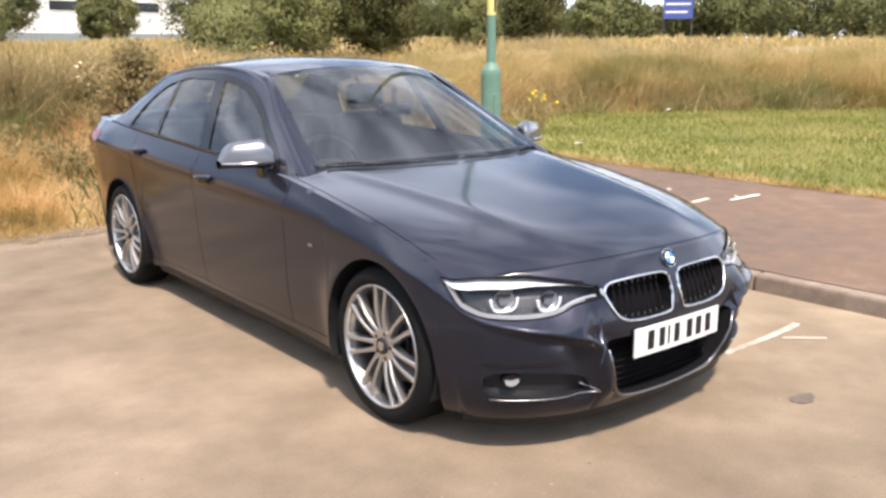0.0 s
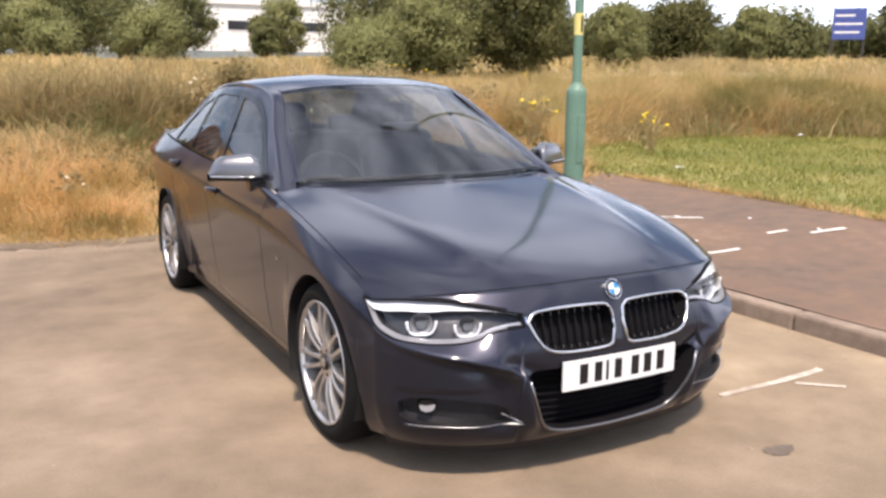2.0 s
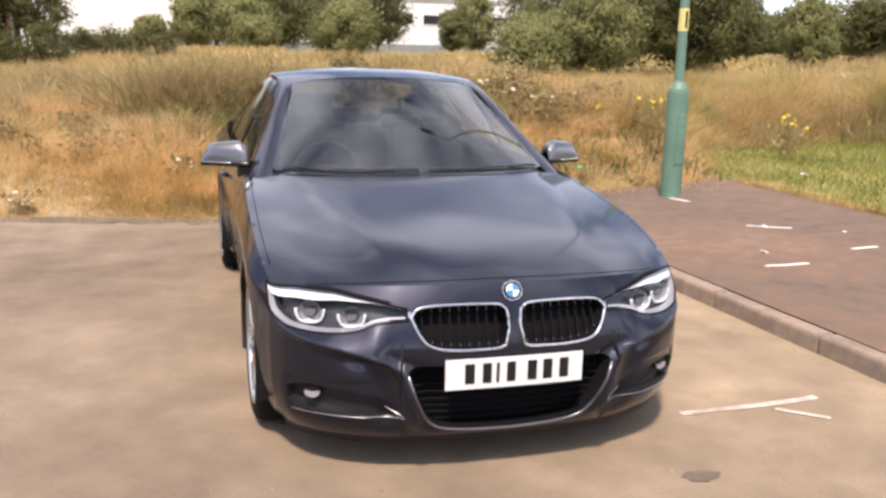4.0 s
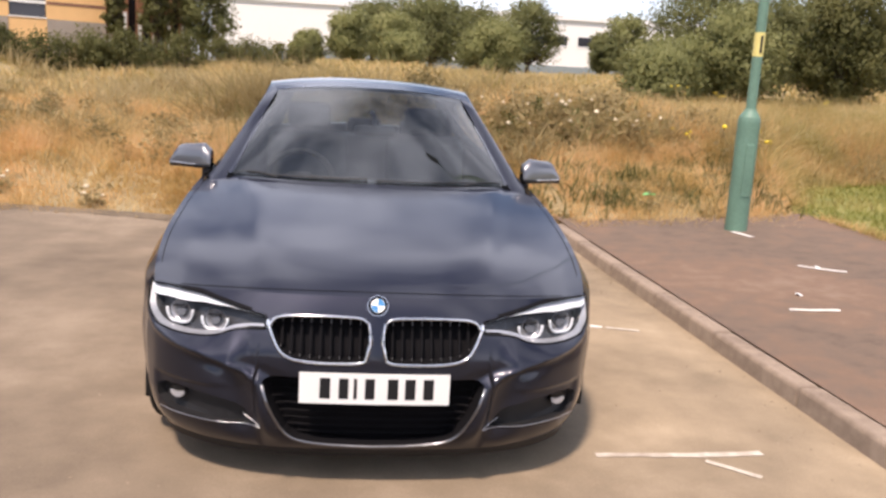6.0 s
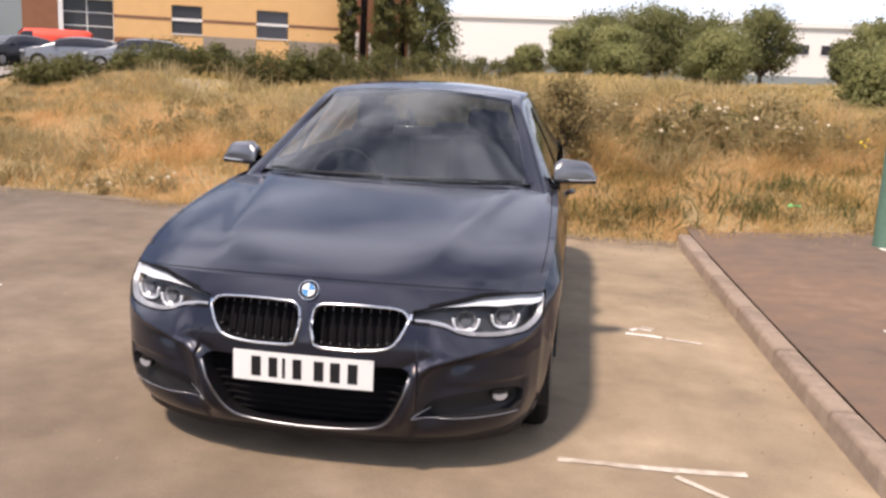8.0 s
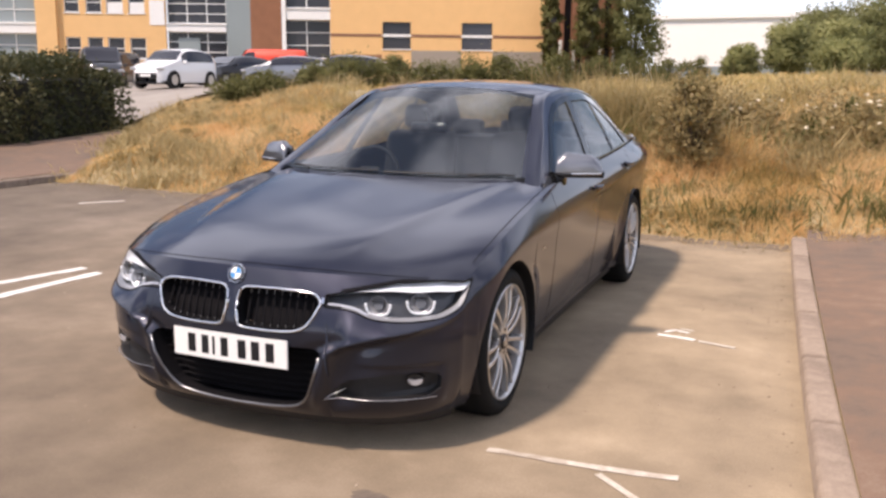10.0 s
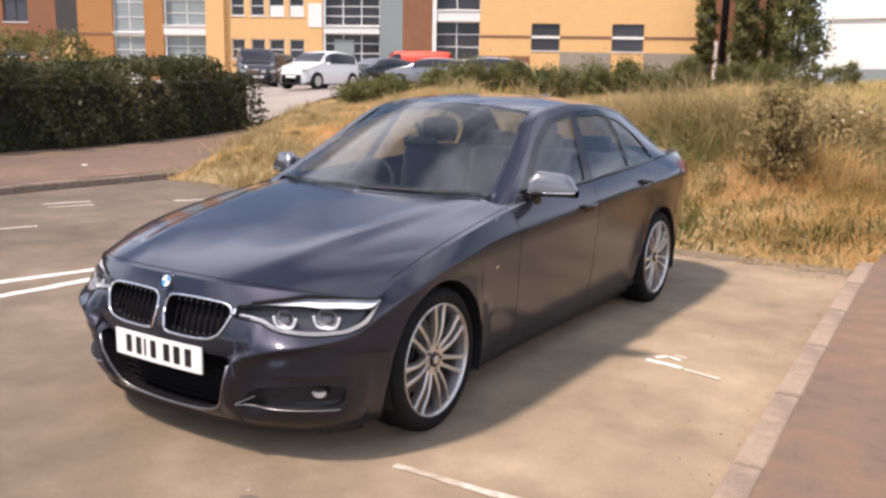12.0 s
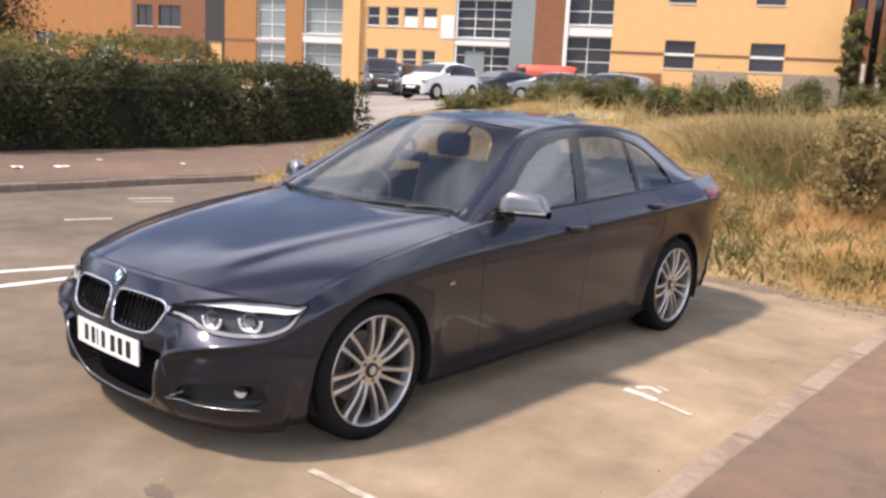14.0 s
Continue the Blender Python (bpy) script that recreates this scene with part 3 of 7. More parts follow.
def tufts(name, n, per, x0, x1, d0, d1, h, mat, label):
    """Scattered ragged tufts of weeds among the grass."""
    cx, cd = rng.uniform(x0, x1, n), rng.uniform(d0, d1, n)
    sz = rng.uniform(0.10, 0.42, n)
    x = np.repeat(cx, per) + rng.normal(0, 1, n * per) * np.repeat(sz, per)
    y = np.repeat(edge_y(cx) + cd, per) + rng.normal(0, 1, n * per) * np.repeat(sz, per) * 0.8
    hh = h * np.repeat(rng.uniform(0.5, 1.25, n), per) * rng.uniform(0.4, 1.1, n * per)
    return blades(name, on_ground(x, y, -0.01), hh, rng.uniform(0.012, 0.03, n * per), mat, label, "weeds", 0.7)


tufts("weed_tufts", 90, 130, -12.5, -3, 0.3, 8, 0.30, M_WEED, "brown and olive weed tufts on the mound")
tufts("weed_tufts", 80, 150, -4, 5, 2.5, 8, 0.48, M_WEED, "brown and olive weeds among the tall grass")
tufts("weed_tufts", 22, 120, 0.4, 4.6, 2.9, 5.2, 0.62, M_WEED, "olive brown weeds behind the car")
tufts("weed_tufts", 110, 150, 5, 17, 0.1, 6, 0.62, M_WEED, "brown and olive weeds behind the lawn")
tufts("weed_tufts", 120, 90, -9, 22, 7, 22, 0.55, M_WEED, "brown and olive weeds on the rising field")


def weed_bank(name, n, per, x0, x1, d0, d1, h, mat, label):
    """Clumps of broad-leaved weeds: leaves piled round short stalks."""
    pts = []
    for k in range(n):
        cx, cd = rng.uniform(x0, x1), rng.uniform(d0, d1)
        r_, hh = rng.uniform(0.10, 0.30), h * rng.uniform(0.45, 1.1)
        m = int(per * rng.uniform(0.5, 1.3))
        zz = rng.uniform(0, 1, m) ** 0.8
        rad = r_ * (1.05 - 0.55 * zz) * np.sqrt(rng.uniform(0, 1, m))
        th = rng.uniform(0, 6.283, m)
        x = cx + rad * np.cos(th)
        y = float(edge_y(cx)) + cd + rad * np.sin(th)
        pts.append(np.stack([x, y, terrain(x, y) + 0.02 + zz * hh], -1))
    C = np.concatenate(pts)
    ob = leaves_mesh(name, C, rng.uniform(0.014, 0.034, len(C)), mat, None)
    return tagged(ob, label, "weeds", kind="stuff")


ex, ey = 4.86 + np.abs(rng.normal(0, 0.09, 5000)) - 0.06, rng.uniform(-7, 5.0, 5000)
blades("edge_grass", np.stack([ex, ey, np.full(5000, 0.20)], -1), rng.uniform(0.03, 0.13, 5000), np.full(5000, 0.010), M_STRAW, "dry tufts along the edge of the lawn", "grass", 0.9)
weed_bank("weed_bank", 64, 170, 0.0, 5.2, 2.7, 4.3, 0.58, M_DOCK, "brown and olive docks and thistles in a bank")
weed_bank("weed_bank", 44, 60, 0.2, 4.6, 0.1, 2.4, 0.12, M_DOCK, "low olive weeds in the short grass")
weed_bank("weed_bank", 64, 130, -5.0, 0.3, 1.4, 4.4, 0.40, M_DOCK, "dead brown weeds behind the car")
weed_bank("weed_bank", 60, 130, -12.0, -4.5, 0.6, 6.5, 0.20, M_DOCK, "low olive weeds on the mound")
lxs = rng.uniform(4.8, 17, 90000)
lys = rng.uniform(-6, 9, 90000)
kp = lys < edge_y(lxs) + 0.2
lxs, lys = lxs[kp], lys[kp]
blades("lawn_grass", np.stack([lxs, lys, terrain(lxs, np.full_like(lxs, -30.0)) + 0.05], -1), rng.uniform(0.03, 0.10, len(lxs)),
       np.full(len(lxs), 0.012), M_LAWNBLADE, "short green and yellowing lawn grass", "grass", 0.6)


# ---------------- shrubs, hedges, trees ----------------
def limb(bm, a, b, r0, r1, sides=6):
    a, b = Vector(a), Vector(b)
    q = (b - a).to_track_quat('Z', 'Y')
    ring = []
    for p, r in ((a, r0), (b, r1)):
        ring.append([bm.verts.new(p + q @ Vector((math.cos(k * 2 * math.pi / sides) * r, math.sin(k * 2 * math.pi / sides) * r, 0))) for k in range(sides)])
    for k in range(sides):
        bm.faces.new((ring[0][k], ring[0][(k + 1) % sides], ring[1][(k + 1) % sides], ring[1][k]))
    bm.faces.new(ring[1])


def tree(name, label, x, y, rx, height, foot, n, leaf, lobes=14, mat=None, seed=0, category="shrub", thin=0.0):
    """Trunk, limbs and a crown of many leaves round uneven lobes. foot: height at which the crown begins."""
    z0 = float(terrain(x, y)) - 0.05
    root = thing(name, label, category, loc=(x, y, z0))
    r = np.random.default_rng(seed + 11)
    bm = bmesh.new()
    top = height * 0.55
    limb(bm, (0, 0, 0), (0, 0, max(foot, 0.3)), rx * 0.07 + 0.03, rx * 0.05 + 0.02, 8)
    pts, nrm = [], []
    for k in range(lobes):
        ang = 2 * math.pi * (k * 0.618 + r.uniform(0, 0.1))
        hh = foot + (height - foot) * (0.12 + 0.74 * ((k + r.uniform(0, 1)) / lobes))
        prof = math.sin(math.pi * min(max((hh - foot) / (height - foot) * 0.82 + 0.16, 0), 1)) ** 0.7
        rad = rx * prof * r.uniform(0.28, 0.85)
        c = (math.cos(ang) * rad, math.sin(ang) * rad, hh)
        limb(bm, (0, 0, max(foot, 0.3) * 0.9), c, rx * 0.03 + 0.01, 0.008, 5)
        lr = rx * r.uniform(0.30, 0.50)
        m = n // lobes
        dv = r.normal(0, 1, (m, 3))
        dv /= np.linalg.norm(dv, axis=1)[:, None]
        rr = lr * np.abs(r.normal(0.74, 0.32, m))
        q = dv * rr[:, None] * np.array([1, 1, 0.8]) + np.array(c)
        pts.append(q)
        mid = np.array([0, 0, foot + (height - foot) * 0.35])
        nv = dv * 0.8 + (q - mid) / rx * 0.6 + r.normal(0, 0.28, (m, 3)) + np.array([0, 0, 0.15])
        nrm.append(nv / np.linalg.norm(nv, axis=1)[:, None])
    P, N = np.concatenate(pts), np.concatenate(nrm)
    N = N[P[:, 2] > 0.02]
    P = P[P[:, 2] > 0.02]
    part("trunk", bm, M_WOOD, root)
    leaves_mesh("crown", P, np.full(len(P), leaf), mat or M_LEAF, root, N=N)
    return root


def bearing(ex, ey, deg, dist):
    return ex + dist * math.sin(radians(deg)), ey + dist * math.cos(radians(deg))


E3 = (-1.61, -3.30)
OLIVE, DARK = "round olive green bush on the far field", "dark green tree before a white building"
for i, (x, y, rx, hh, lab, mt, n) in enumerate([
        (-3.6, 74.4, 1.5, 3.1, OLIVE, M_LEAF, 9000),
        (-0.2, 76.4, 2.1, 4.9, OLIVE, M_LEAF, 11000),
        (3.5, 72.4, 2.2, 4.4, OLIVE, M_LEAF, 11000),
        (3.4, 56.5, 1.7, 2.3, "low grey-green bush on dry grass", M_LEAF, 9000),
        (10.7, 63.5, 2.6, 4.1, "single round grey-green bush on dry grass", M_LEAF, 14000),
        (8.5, 91.0, 3.9, 8.0, DARK, M_DARKLEAF, 11000),
        (18.6, 89.5, 3.3, 7.8, DARK, M_DARKLEAF, 11000),
        (23.2, 78.1, 1.3, 4.4, "narrow dark green bush before a white building", M_DARKLEAF, 7000),
        (28.2, 87.0, 2.5, 6.7, "small light green tree before a white building", M_LEAF, 8000),
        (9.0, 22.2, 1.3, 1.8, "low grey-green willow shrub on the field", M_LEAF, 12000),
        (10.3, 24.0, 1.3, 2.4, "low grey-green willow shrub on the field", M_LEAF, 12000),
        (12.4, 24.6, 1.7, 3.6, "wide grey-green willow shrub on the field", M_LEAF, 20000),
        (18.3, 42.9, 2.8, 6.4, "dark green tree behind the willow", M_DARKLEAF, 14000),
        (23.0, 40.2, 2.4, 5.4, "dark green tree behind the willow", M_DARKLEAF, 14000),
        (26.6, 38.0, 2.0, 4.3, "dark green tree behind the willow", M_DARKLEAF, 12000),
        (21.7, 25.7, 1.15, 2.75, "light grey-green willow shrub on dry grass", M_LEAF, 14000),
        (23.0, 27.0, 0.9, 1.5, "low grey-green shrub on dry grass", M_LEAF, 8000),
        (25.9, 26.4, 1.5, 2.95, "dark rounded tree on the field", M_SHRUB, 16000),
        (36.5, 32.5, 1.15, 3.4, "small pointed tree on the field", M_LEAF, 9000),
        (-11.0, 65.3, 2.3, 9.0, "tall dark green tree beside the offices", M_DARKLEAF, 14000),
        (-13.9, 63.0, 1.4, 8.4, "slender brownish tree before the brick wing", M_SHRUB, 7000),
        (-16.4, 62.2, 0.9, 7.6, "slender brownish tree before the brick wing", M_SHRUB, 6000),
        (8.0, 104.0, 4.5, 9.5, DARK, M_DARKLEAF, 9000),
        (39.0, 82.0, 4.5, 9.0, DARK, M_DARKLEAF, 9000),
        (14.0, 99.0, 4.2, 8.2, DARK, M_DARKLEAF, 9000),
        (2.5, 98.0, 4.0, 7.6, DARK, M_DARKLEAF, 9000),
        (33.0, 66.0, 3.4, 6.2, DARK, M_DARKLEAF, 9000),
        (29.5, 50.0, 2.6, 4.6, DARK, M_DARKLEAF, 9000),
        (40.0, 47.0, 2.6, 3.9, DARK, M_DARKLEAF, 9000),
        (-28.2, 9.0, 3.2, 6.4, "dark tree behind the hedge", M_HEDGE, 30000),
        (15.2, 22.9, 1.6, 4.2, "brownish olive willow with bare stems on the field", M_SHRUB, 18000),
]):
    dist = math.hypot(x + 0.5, y + 3.5)
    tree("shrub" if hh < 4.5 else "tree", lab, x, y, rx, hh, 0.05 if hh < 7 else 0.9, n, 0.020 + 0.0013 * dist, 22, mt, seed=i)
# distant dark wood on the right
for i, deg in enumerate(np.arange(26, 82, 2.3)):
    x, y = bearing(*E3, float(deg), 118 + 12 * math.sin(deg))
    tree("tree", "dark distant tree of a wood behind the field", x, y, 5.0, 4.9 + 0.8 * math.sin(deg * 1.7) + 4.0 * math.exp(-((deg - 60) / 4.5) ** 2), 0.3, 6000, 0.24, 16, M_DARKLEAF, seed=80 + i, category="tree")


def hedge(name, label, pts, width, height, n, leaf, mat, top_mat=None):
    """A clipped hedge along (x, y) points: a solid near-black core as inner shade, and a coat of leaves."""
    root = thing(name, label, "hedge")
    P, core_v, core_f = [], [], []
    tot = sum(math.dist(pts[i], pts[i + 1]) for i in range(len(pts) - 1))
    for i in range(len(pts) - 1):
        a, b = np.array(pts[i]), np.array(pts[i + 1])
        L = np.linalg.norm(b - a)
        d = (b - a) / L
        nr = np.array([-d[1], d[0]])
        m = int(n * L / tot)
        s = rng.uniform(0, L, m)
        o = rng.uniform(-1, 1, m)
        zz = rng.uniform(0.02, 1, m)
        face = rng.uniform(0, 1, m)
        o = np.where(face < 0.62, np.sign(o) * rng.uniform(0.78, 1.08, m), o)
        zz = np.where(face > 0.62, rng.uniform(0.88, 1.04, m), zz)
        x = a[0] + d[0] * s + nr[0] * o * width / 2
        y = a[1] + d[1] * s + nr[1] * o * width / 2
        bulge = 0.20 * np.sin(2.1 * s + i) * np.cos(3.7 * zz + s) + 0.11 * np.sin(6.3 * s + 5 * zz) + rng.normal(0, 0.07, m) - np.sign(o) * (0.30 * np.clip(zz - 0.75, 0, 1) + 0.25 * np.clip(0.2 - zz, 0, 1))
        x, y = x + nr[0] * bulge, y + nr[1] * bulge
        hv = height * (1 + 0.06 * np.sin(1.3 * s) + 0.05 * np.sin(4.1 * s) + 0.035 * np.sin(11 * s) + 0.03 * rng.normal(0, 1, m))
        hv = hv * (1 - 0.22 * sm(L - 1.6, L + 0.1, s) * (i == len(pts) - 2))
        P.append(np.stack([x, y, terrain(x, y) + zz * hv + 0.05], -1))
        for (q, ss) in ((a, 0), (b, 1)):
            for oo in (-1, 1):
                xx, yy = q + nr * oo * width * 0.33 - d * 0.25 * ss * (i == len(pts) - 2)
                g = float(terrain(xx, yy))
                core_v += [(xx, yy, g), (xx, yy, g + height * 0.78)]
        k = len(core_v) - 8
        core_f += [(k, k + 1, k + 5, k + 4), (k + 2, k + 6, k + 7, k + 3), (k + 1, k + 3, k + 7, k + 5), (k, k + 2, k + 3, k + 1), (k + 4, k + 5, k + 7, k + 6)]
    mesh_ob("shade_core", core_v, core_f, M_HEDGECORE, root)
    P = np.concatenate(P)
    leaves_mesh("foliage", P, np.full(len(P), leaf), mat, root)
    return root


# near-black colour paints the deep shade seen between the hedge leaves
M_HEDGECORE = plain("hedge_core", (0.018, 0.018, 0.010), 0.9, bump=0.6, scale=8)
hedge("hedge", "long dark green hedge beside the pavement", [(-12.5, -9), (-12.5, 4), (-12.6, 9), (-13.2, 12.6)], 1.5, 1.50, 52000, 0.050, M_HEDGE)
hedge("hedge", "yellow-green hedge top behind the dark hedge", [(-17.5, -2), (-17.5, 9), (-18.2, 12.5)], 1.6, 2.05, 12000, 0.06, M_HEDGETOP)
row_x = pchip([(0, -10.8), (0.2, -9.2), (0.42, -7.2), (0.62, -5.2), (0.75, -4.0), (0.88, -3.0), (1, -1.5)])
row_y = pchip([(0, 14.4), (0.2, 15.6), (0.42, 16.9), (0.62, 18.2), (0.75, 20.6), (0.88, 24.0), (1, 27.5)])
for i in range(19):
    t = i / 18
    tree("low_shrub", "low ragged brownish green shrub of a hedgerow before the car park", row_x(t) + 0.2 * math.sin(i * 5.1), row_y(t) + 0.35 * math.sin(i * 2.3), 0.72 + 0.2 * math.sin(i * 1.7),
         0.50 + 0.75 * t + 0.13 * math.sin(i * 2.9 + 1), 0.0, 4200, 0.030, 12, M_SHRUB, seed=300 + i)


# ---------------- street lamp post ----------------
def turned(profile, seg=20):
    """A body of revolution about z from (radius, z) pairs."""
    bm = bmesh.new()
    rings = [[bm.verts.new((r * math.cos(2 * math.pi * k / seg), r * math.sin(2 * math.pi * k / seg), z)) for k in range(seg)] for r, z in profile]
    for a, b in zip(rings, rings[1:]):
        for k in range(seg):
            bm.faces.new((a[k], a[(k + 1) % seg], b[(k + 1) % seg], b[k]))
    bm.faces.new(rings[-1])
    bm.faces.new(rings[0][::-1])
    return bm


post = thing("street_lamp", "green painted steel lamp post on the pavement", "lamp post", loc=(3.655, 4.38, 0.16))
part("base", turned([(0.105, -0.05), (0.105, 1.06), (0.098, 1.10), (0.06, 1.16), (0.052, 1.18)]), M_GREENPAINT, post, smooth=False)
part("pole", turned([(0.048, 1.15), (0.045, 2.4), (0.034, 8.3)]), M_GREENPAINT, post)
band = part("band", turned([(0.049, 1.66), (0.049, 1.88)]), M_BAND, post, "yellow marking band with a dark sign")
mesh_ob("mark", [(-0.012, -0.0515, 1.69), (0.012, -0.0515, 1.69), (0.012, -0.0515, 1.85), (-0.012, -0.0515, 1.85)], [(0, 1, 2, 3)], M_LETTER, band)
part("door", box_bm(-0.045, -0.112, 0.35, 0.045, -0.09, 0.85, 0.006), M_GREENPAINT, post)
bm = bmesh.new()
prev = Vector((0, 0, 8.25))
for k in range(1, 9):
    a = radians(11.25 * k)
    p = Vector((-0.55 * (1 - math.cos(a)), 0.2 * (1 - math.cos(a)), 8.25 + 0.4 * math.sin(a)))
    limb(bm, prev, p, 0.032, 0.031, 8)
    prev = p
part("arm", bm, M_GREENPAINT, post)
part("lantern", box_bm(-1.08, 0.09, 8.59, -0.50, 0.33, 8.71, 0.04, 3), M_LAMPGREY, post)


# ---------------- the saloon car ----------------
car = thing("saloon_car", "dark grey metallic four-door saloon car parked in the bay", "car")

c_front = pchip([(0, -0.775), (0.26, -0.765), (0.45, -0.735), (0.6, -0.678), (0.72, -0.60), (0.79, -0.53), (0.84, -0.45)])
c_side = pchip([(-0.45, 0.84), (-0.3, 0.880), (-0.15, 0.895), (0, 0.8965), (0.4, 0.8955), (0.9, 0.896), (1.5, 0.8975), (2.2, 0.899), (2.81, 0.90), (3.2, 0.885), (3.45, 0.85), (3.6, 0.80)])
c_rear = pchip([(0, 3.855), (0.5, 3.80), (0.7, 3.71), (0.8, 3.60)])
t_front = pchip([(0, -0.70), (0.2, -0.69), (0.4, -0.648), (0.55, -0.59), (0.7, -0.50), (0.82, -0.39)])
t_x = pchip([(-0.39, 0.82), (-0.3, 0.836), (-0.15, 0.85), (0, 0.855), (0.3, 0.853), (0.6, 0.846), (0.85, 0.838), (1.67, 0.835), (2.4, 0.832), (2.81, 0.818), (3.2, 0.785), (3.6, 0.72)])
t_z = pchip([(-0.39, 0.672), (-0.2, 0.742), (0, 0.795), (0.3, 0.850), (0.6, 0.892), (0.85, 0.918), (1.67, 0.950), (2.4, 0.980), (2.81, 0.998), (3.2, 1.012), (3.6, 1.005)])
hood_c = pchip([(-0.70, 0.715), (-0.62, 0.748), (-0.45, 0.795), (-0.2, 0.845), (0.1, 0.893), (0.35, 0.930), (0.52, 0.952)])
crease = pchip([(-0.45, 0.60), (-0.2, 0.675), (0.1, 0.735), (0.5, 0.766), (0.9, 0.786), (1.4, 0.807), (2.0, 0.834), (2.8, 0.868), (3.2, 0.886), (3.8, 0.90)])
off_front = pchip([(0.14, -0.075), (0.18, -0.040), (0.24, -0.014), (0.32, 0.0), (0.46, 0.0), (0.56, -0.004), (0.72, 0.0)])
off_side_low = pchip([(0.14, -0.108), (0.18, -0.088), (0.24, -0.071), (0.33, -0.055), (0.44, -0.040), (0.56, -0.026), (0.68, -0.013), (0.80, 0.0), (1.0, 0.0)])
WHEEL_Z, ARCH_R = 0.328, 0.350
AXLES = (0.0, 2.81)


def arch_bottom(y, sill):
    for a in AXLES:
        d = abs(y - a)
        if d < ARCH_R:
            return max(sill, WHEEL_Z + math.sqrt(ARCH_R ** 2 - d * d))
    return sill


def hood_top(u, v):
    y = (1 - v) * t_front(0.82 * u) + v * (0.52 + 0.33 * u ** 2.2)
    ye = -0.39 + v * 1.24
    yc = -0.70 + v * 1.22
    x = u * t_x(ye)
    ze, zc = t_z(ye), hood_c(yc)
    z = ze + (zc - ze) * (1 - u ** 2.4)
    rx = 0.36 + 0.27 * v
    q = x - rx
    z += 0.010 * math.exp(-(q / (0.055 if q > 0 else 0.18)) ** 2) * smooth01(0, 0.25, v)
    return (x, y, z)


def front_weight(c):
    """1 at the nose, 0 along the side."""
    if c[1] > 0.6:
        return 0.0
    return 1 - smooth01(-0.62, -0.12, c[1])


def body_point(c, nrm, top, z, lift=0.0):
    """A point of the lower body: the plan outline c, drawn in by height towards the top edge."""
    wf = front_weight(c)
    cz = crease(c[1])
    gf = max(0, (z - 0.50) / (top[2] - 0.50)) ** 1.5
    gs = max(0, (z - cz) / (top[2] - cz)) ** 1.15
    k = wf * gf + (1 - wf) * gs
    o = wf * off_front(z) + (1 - wf) * off_side_low(z * 0.80 / cz) + lift
    for a in AXLES:
        d = math.hypot(c[1] - a, z - WHEEL_Z)
        o += (1 - wf) * 0.030 * math.exp(-(max(d - ARCH_R, 0) / 0.085) ** 2) * (1 - smooth01(0.45, 0.72, z))
    if c[1] < -0.3:
        # ridge that frames the lower grille, and the hollow outside it
        q = c[0] - ridge(z)
        amp = smooth01(0.19, 0.25, z) * (1 - smooth01(0.44, 0.485, z))
        o += amp * (0.032 * math.exp(-(q / 0.028) ** 2) - 0.024 * math.exp(-((q - 0.10) / 0.06) ** 2) - 0.008 * math.exp(-((q + 0.07) / 0.04) ** 2))
        # ledge under the lamps, flat above and dropping away below its edge
        q = z - ledge(c[0])
        d = max(lamp_lo(c[0]) - ledge(c[0]), 0.012)
        f = max(1 - q / d, 0) if q > 0 else math.exp(-(q / 0.016) ** 2)
        o += 0.034 * f * smooth01(0.43, 0.50, c[0]) * (1 - smooth01(0.62, 0.90, c[0]))
        # hollow under the fold over the fog lamp
        o -= 0.012 * (1 - smooth01(0.366, 0.382, z)) * smooth01(0.245, 0.275, z) * smooth01(0.47, 0.66, c[0]) * (1 - smooth01(0.775, 0.80, c[0]))
    return (max(c[0] + (top[0] - c[0]) * k + nrm[0] * o, 0.0), c[1] + (top[1] - c[1]) * k + nrm[1] * o, z)


ridge = pchip([(0.20, 0.345), (0.25, 0.365), (0.35, 0.385), (0.41, 0.405), (0.45, 0.44), (0.48, 0.50)])
ledge = pchip([(0.40, 0.455), (0.46, 0.462), (0.52, 0.478), (0.60, 0.499), (0.70, 0.518), (0.80, 0.544), (0.86, 0.600), (0.905, 0.655)])


def body_column(c, nrm, top, zb, n=26):
    return [body_point(c, nrm, top, z) for z in np.linspace(zb, top[2], n)]


def side_stations():
    ys = list(np.linspace(-0.45, -ARCH_R - 0.004, 7))
    for a in AXLES:
        ys += [a + ARCH_R * math.sin(t) for t in np.linspace(-math.pi / 2, math.pi / 2, 41)]
        if a == 0:
            ys += list(np.linspace(ARCH_R + 0.004, 2.81 - ARCH_R - 0.004, 60))
    ys += list(np.linspace(2.81 + ARCH_R + 0.004, 3.6, 14))
    return ys


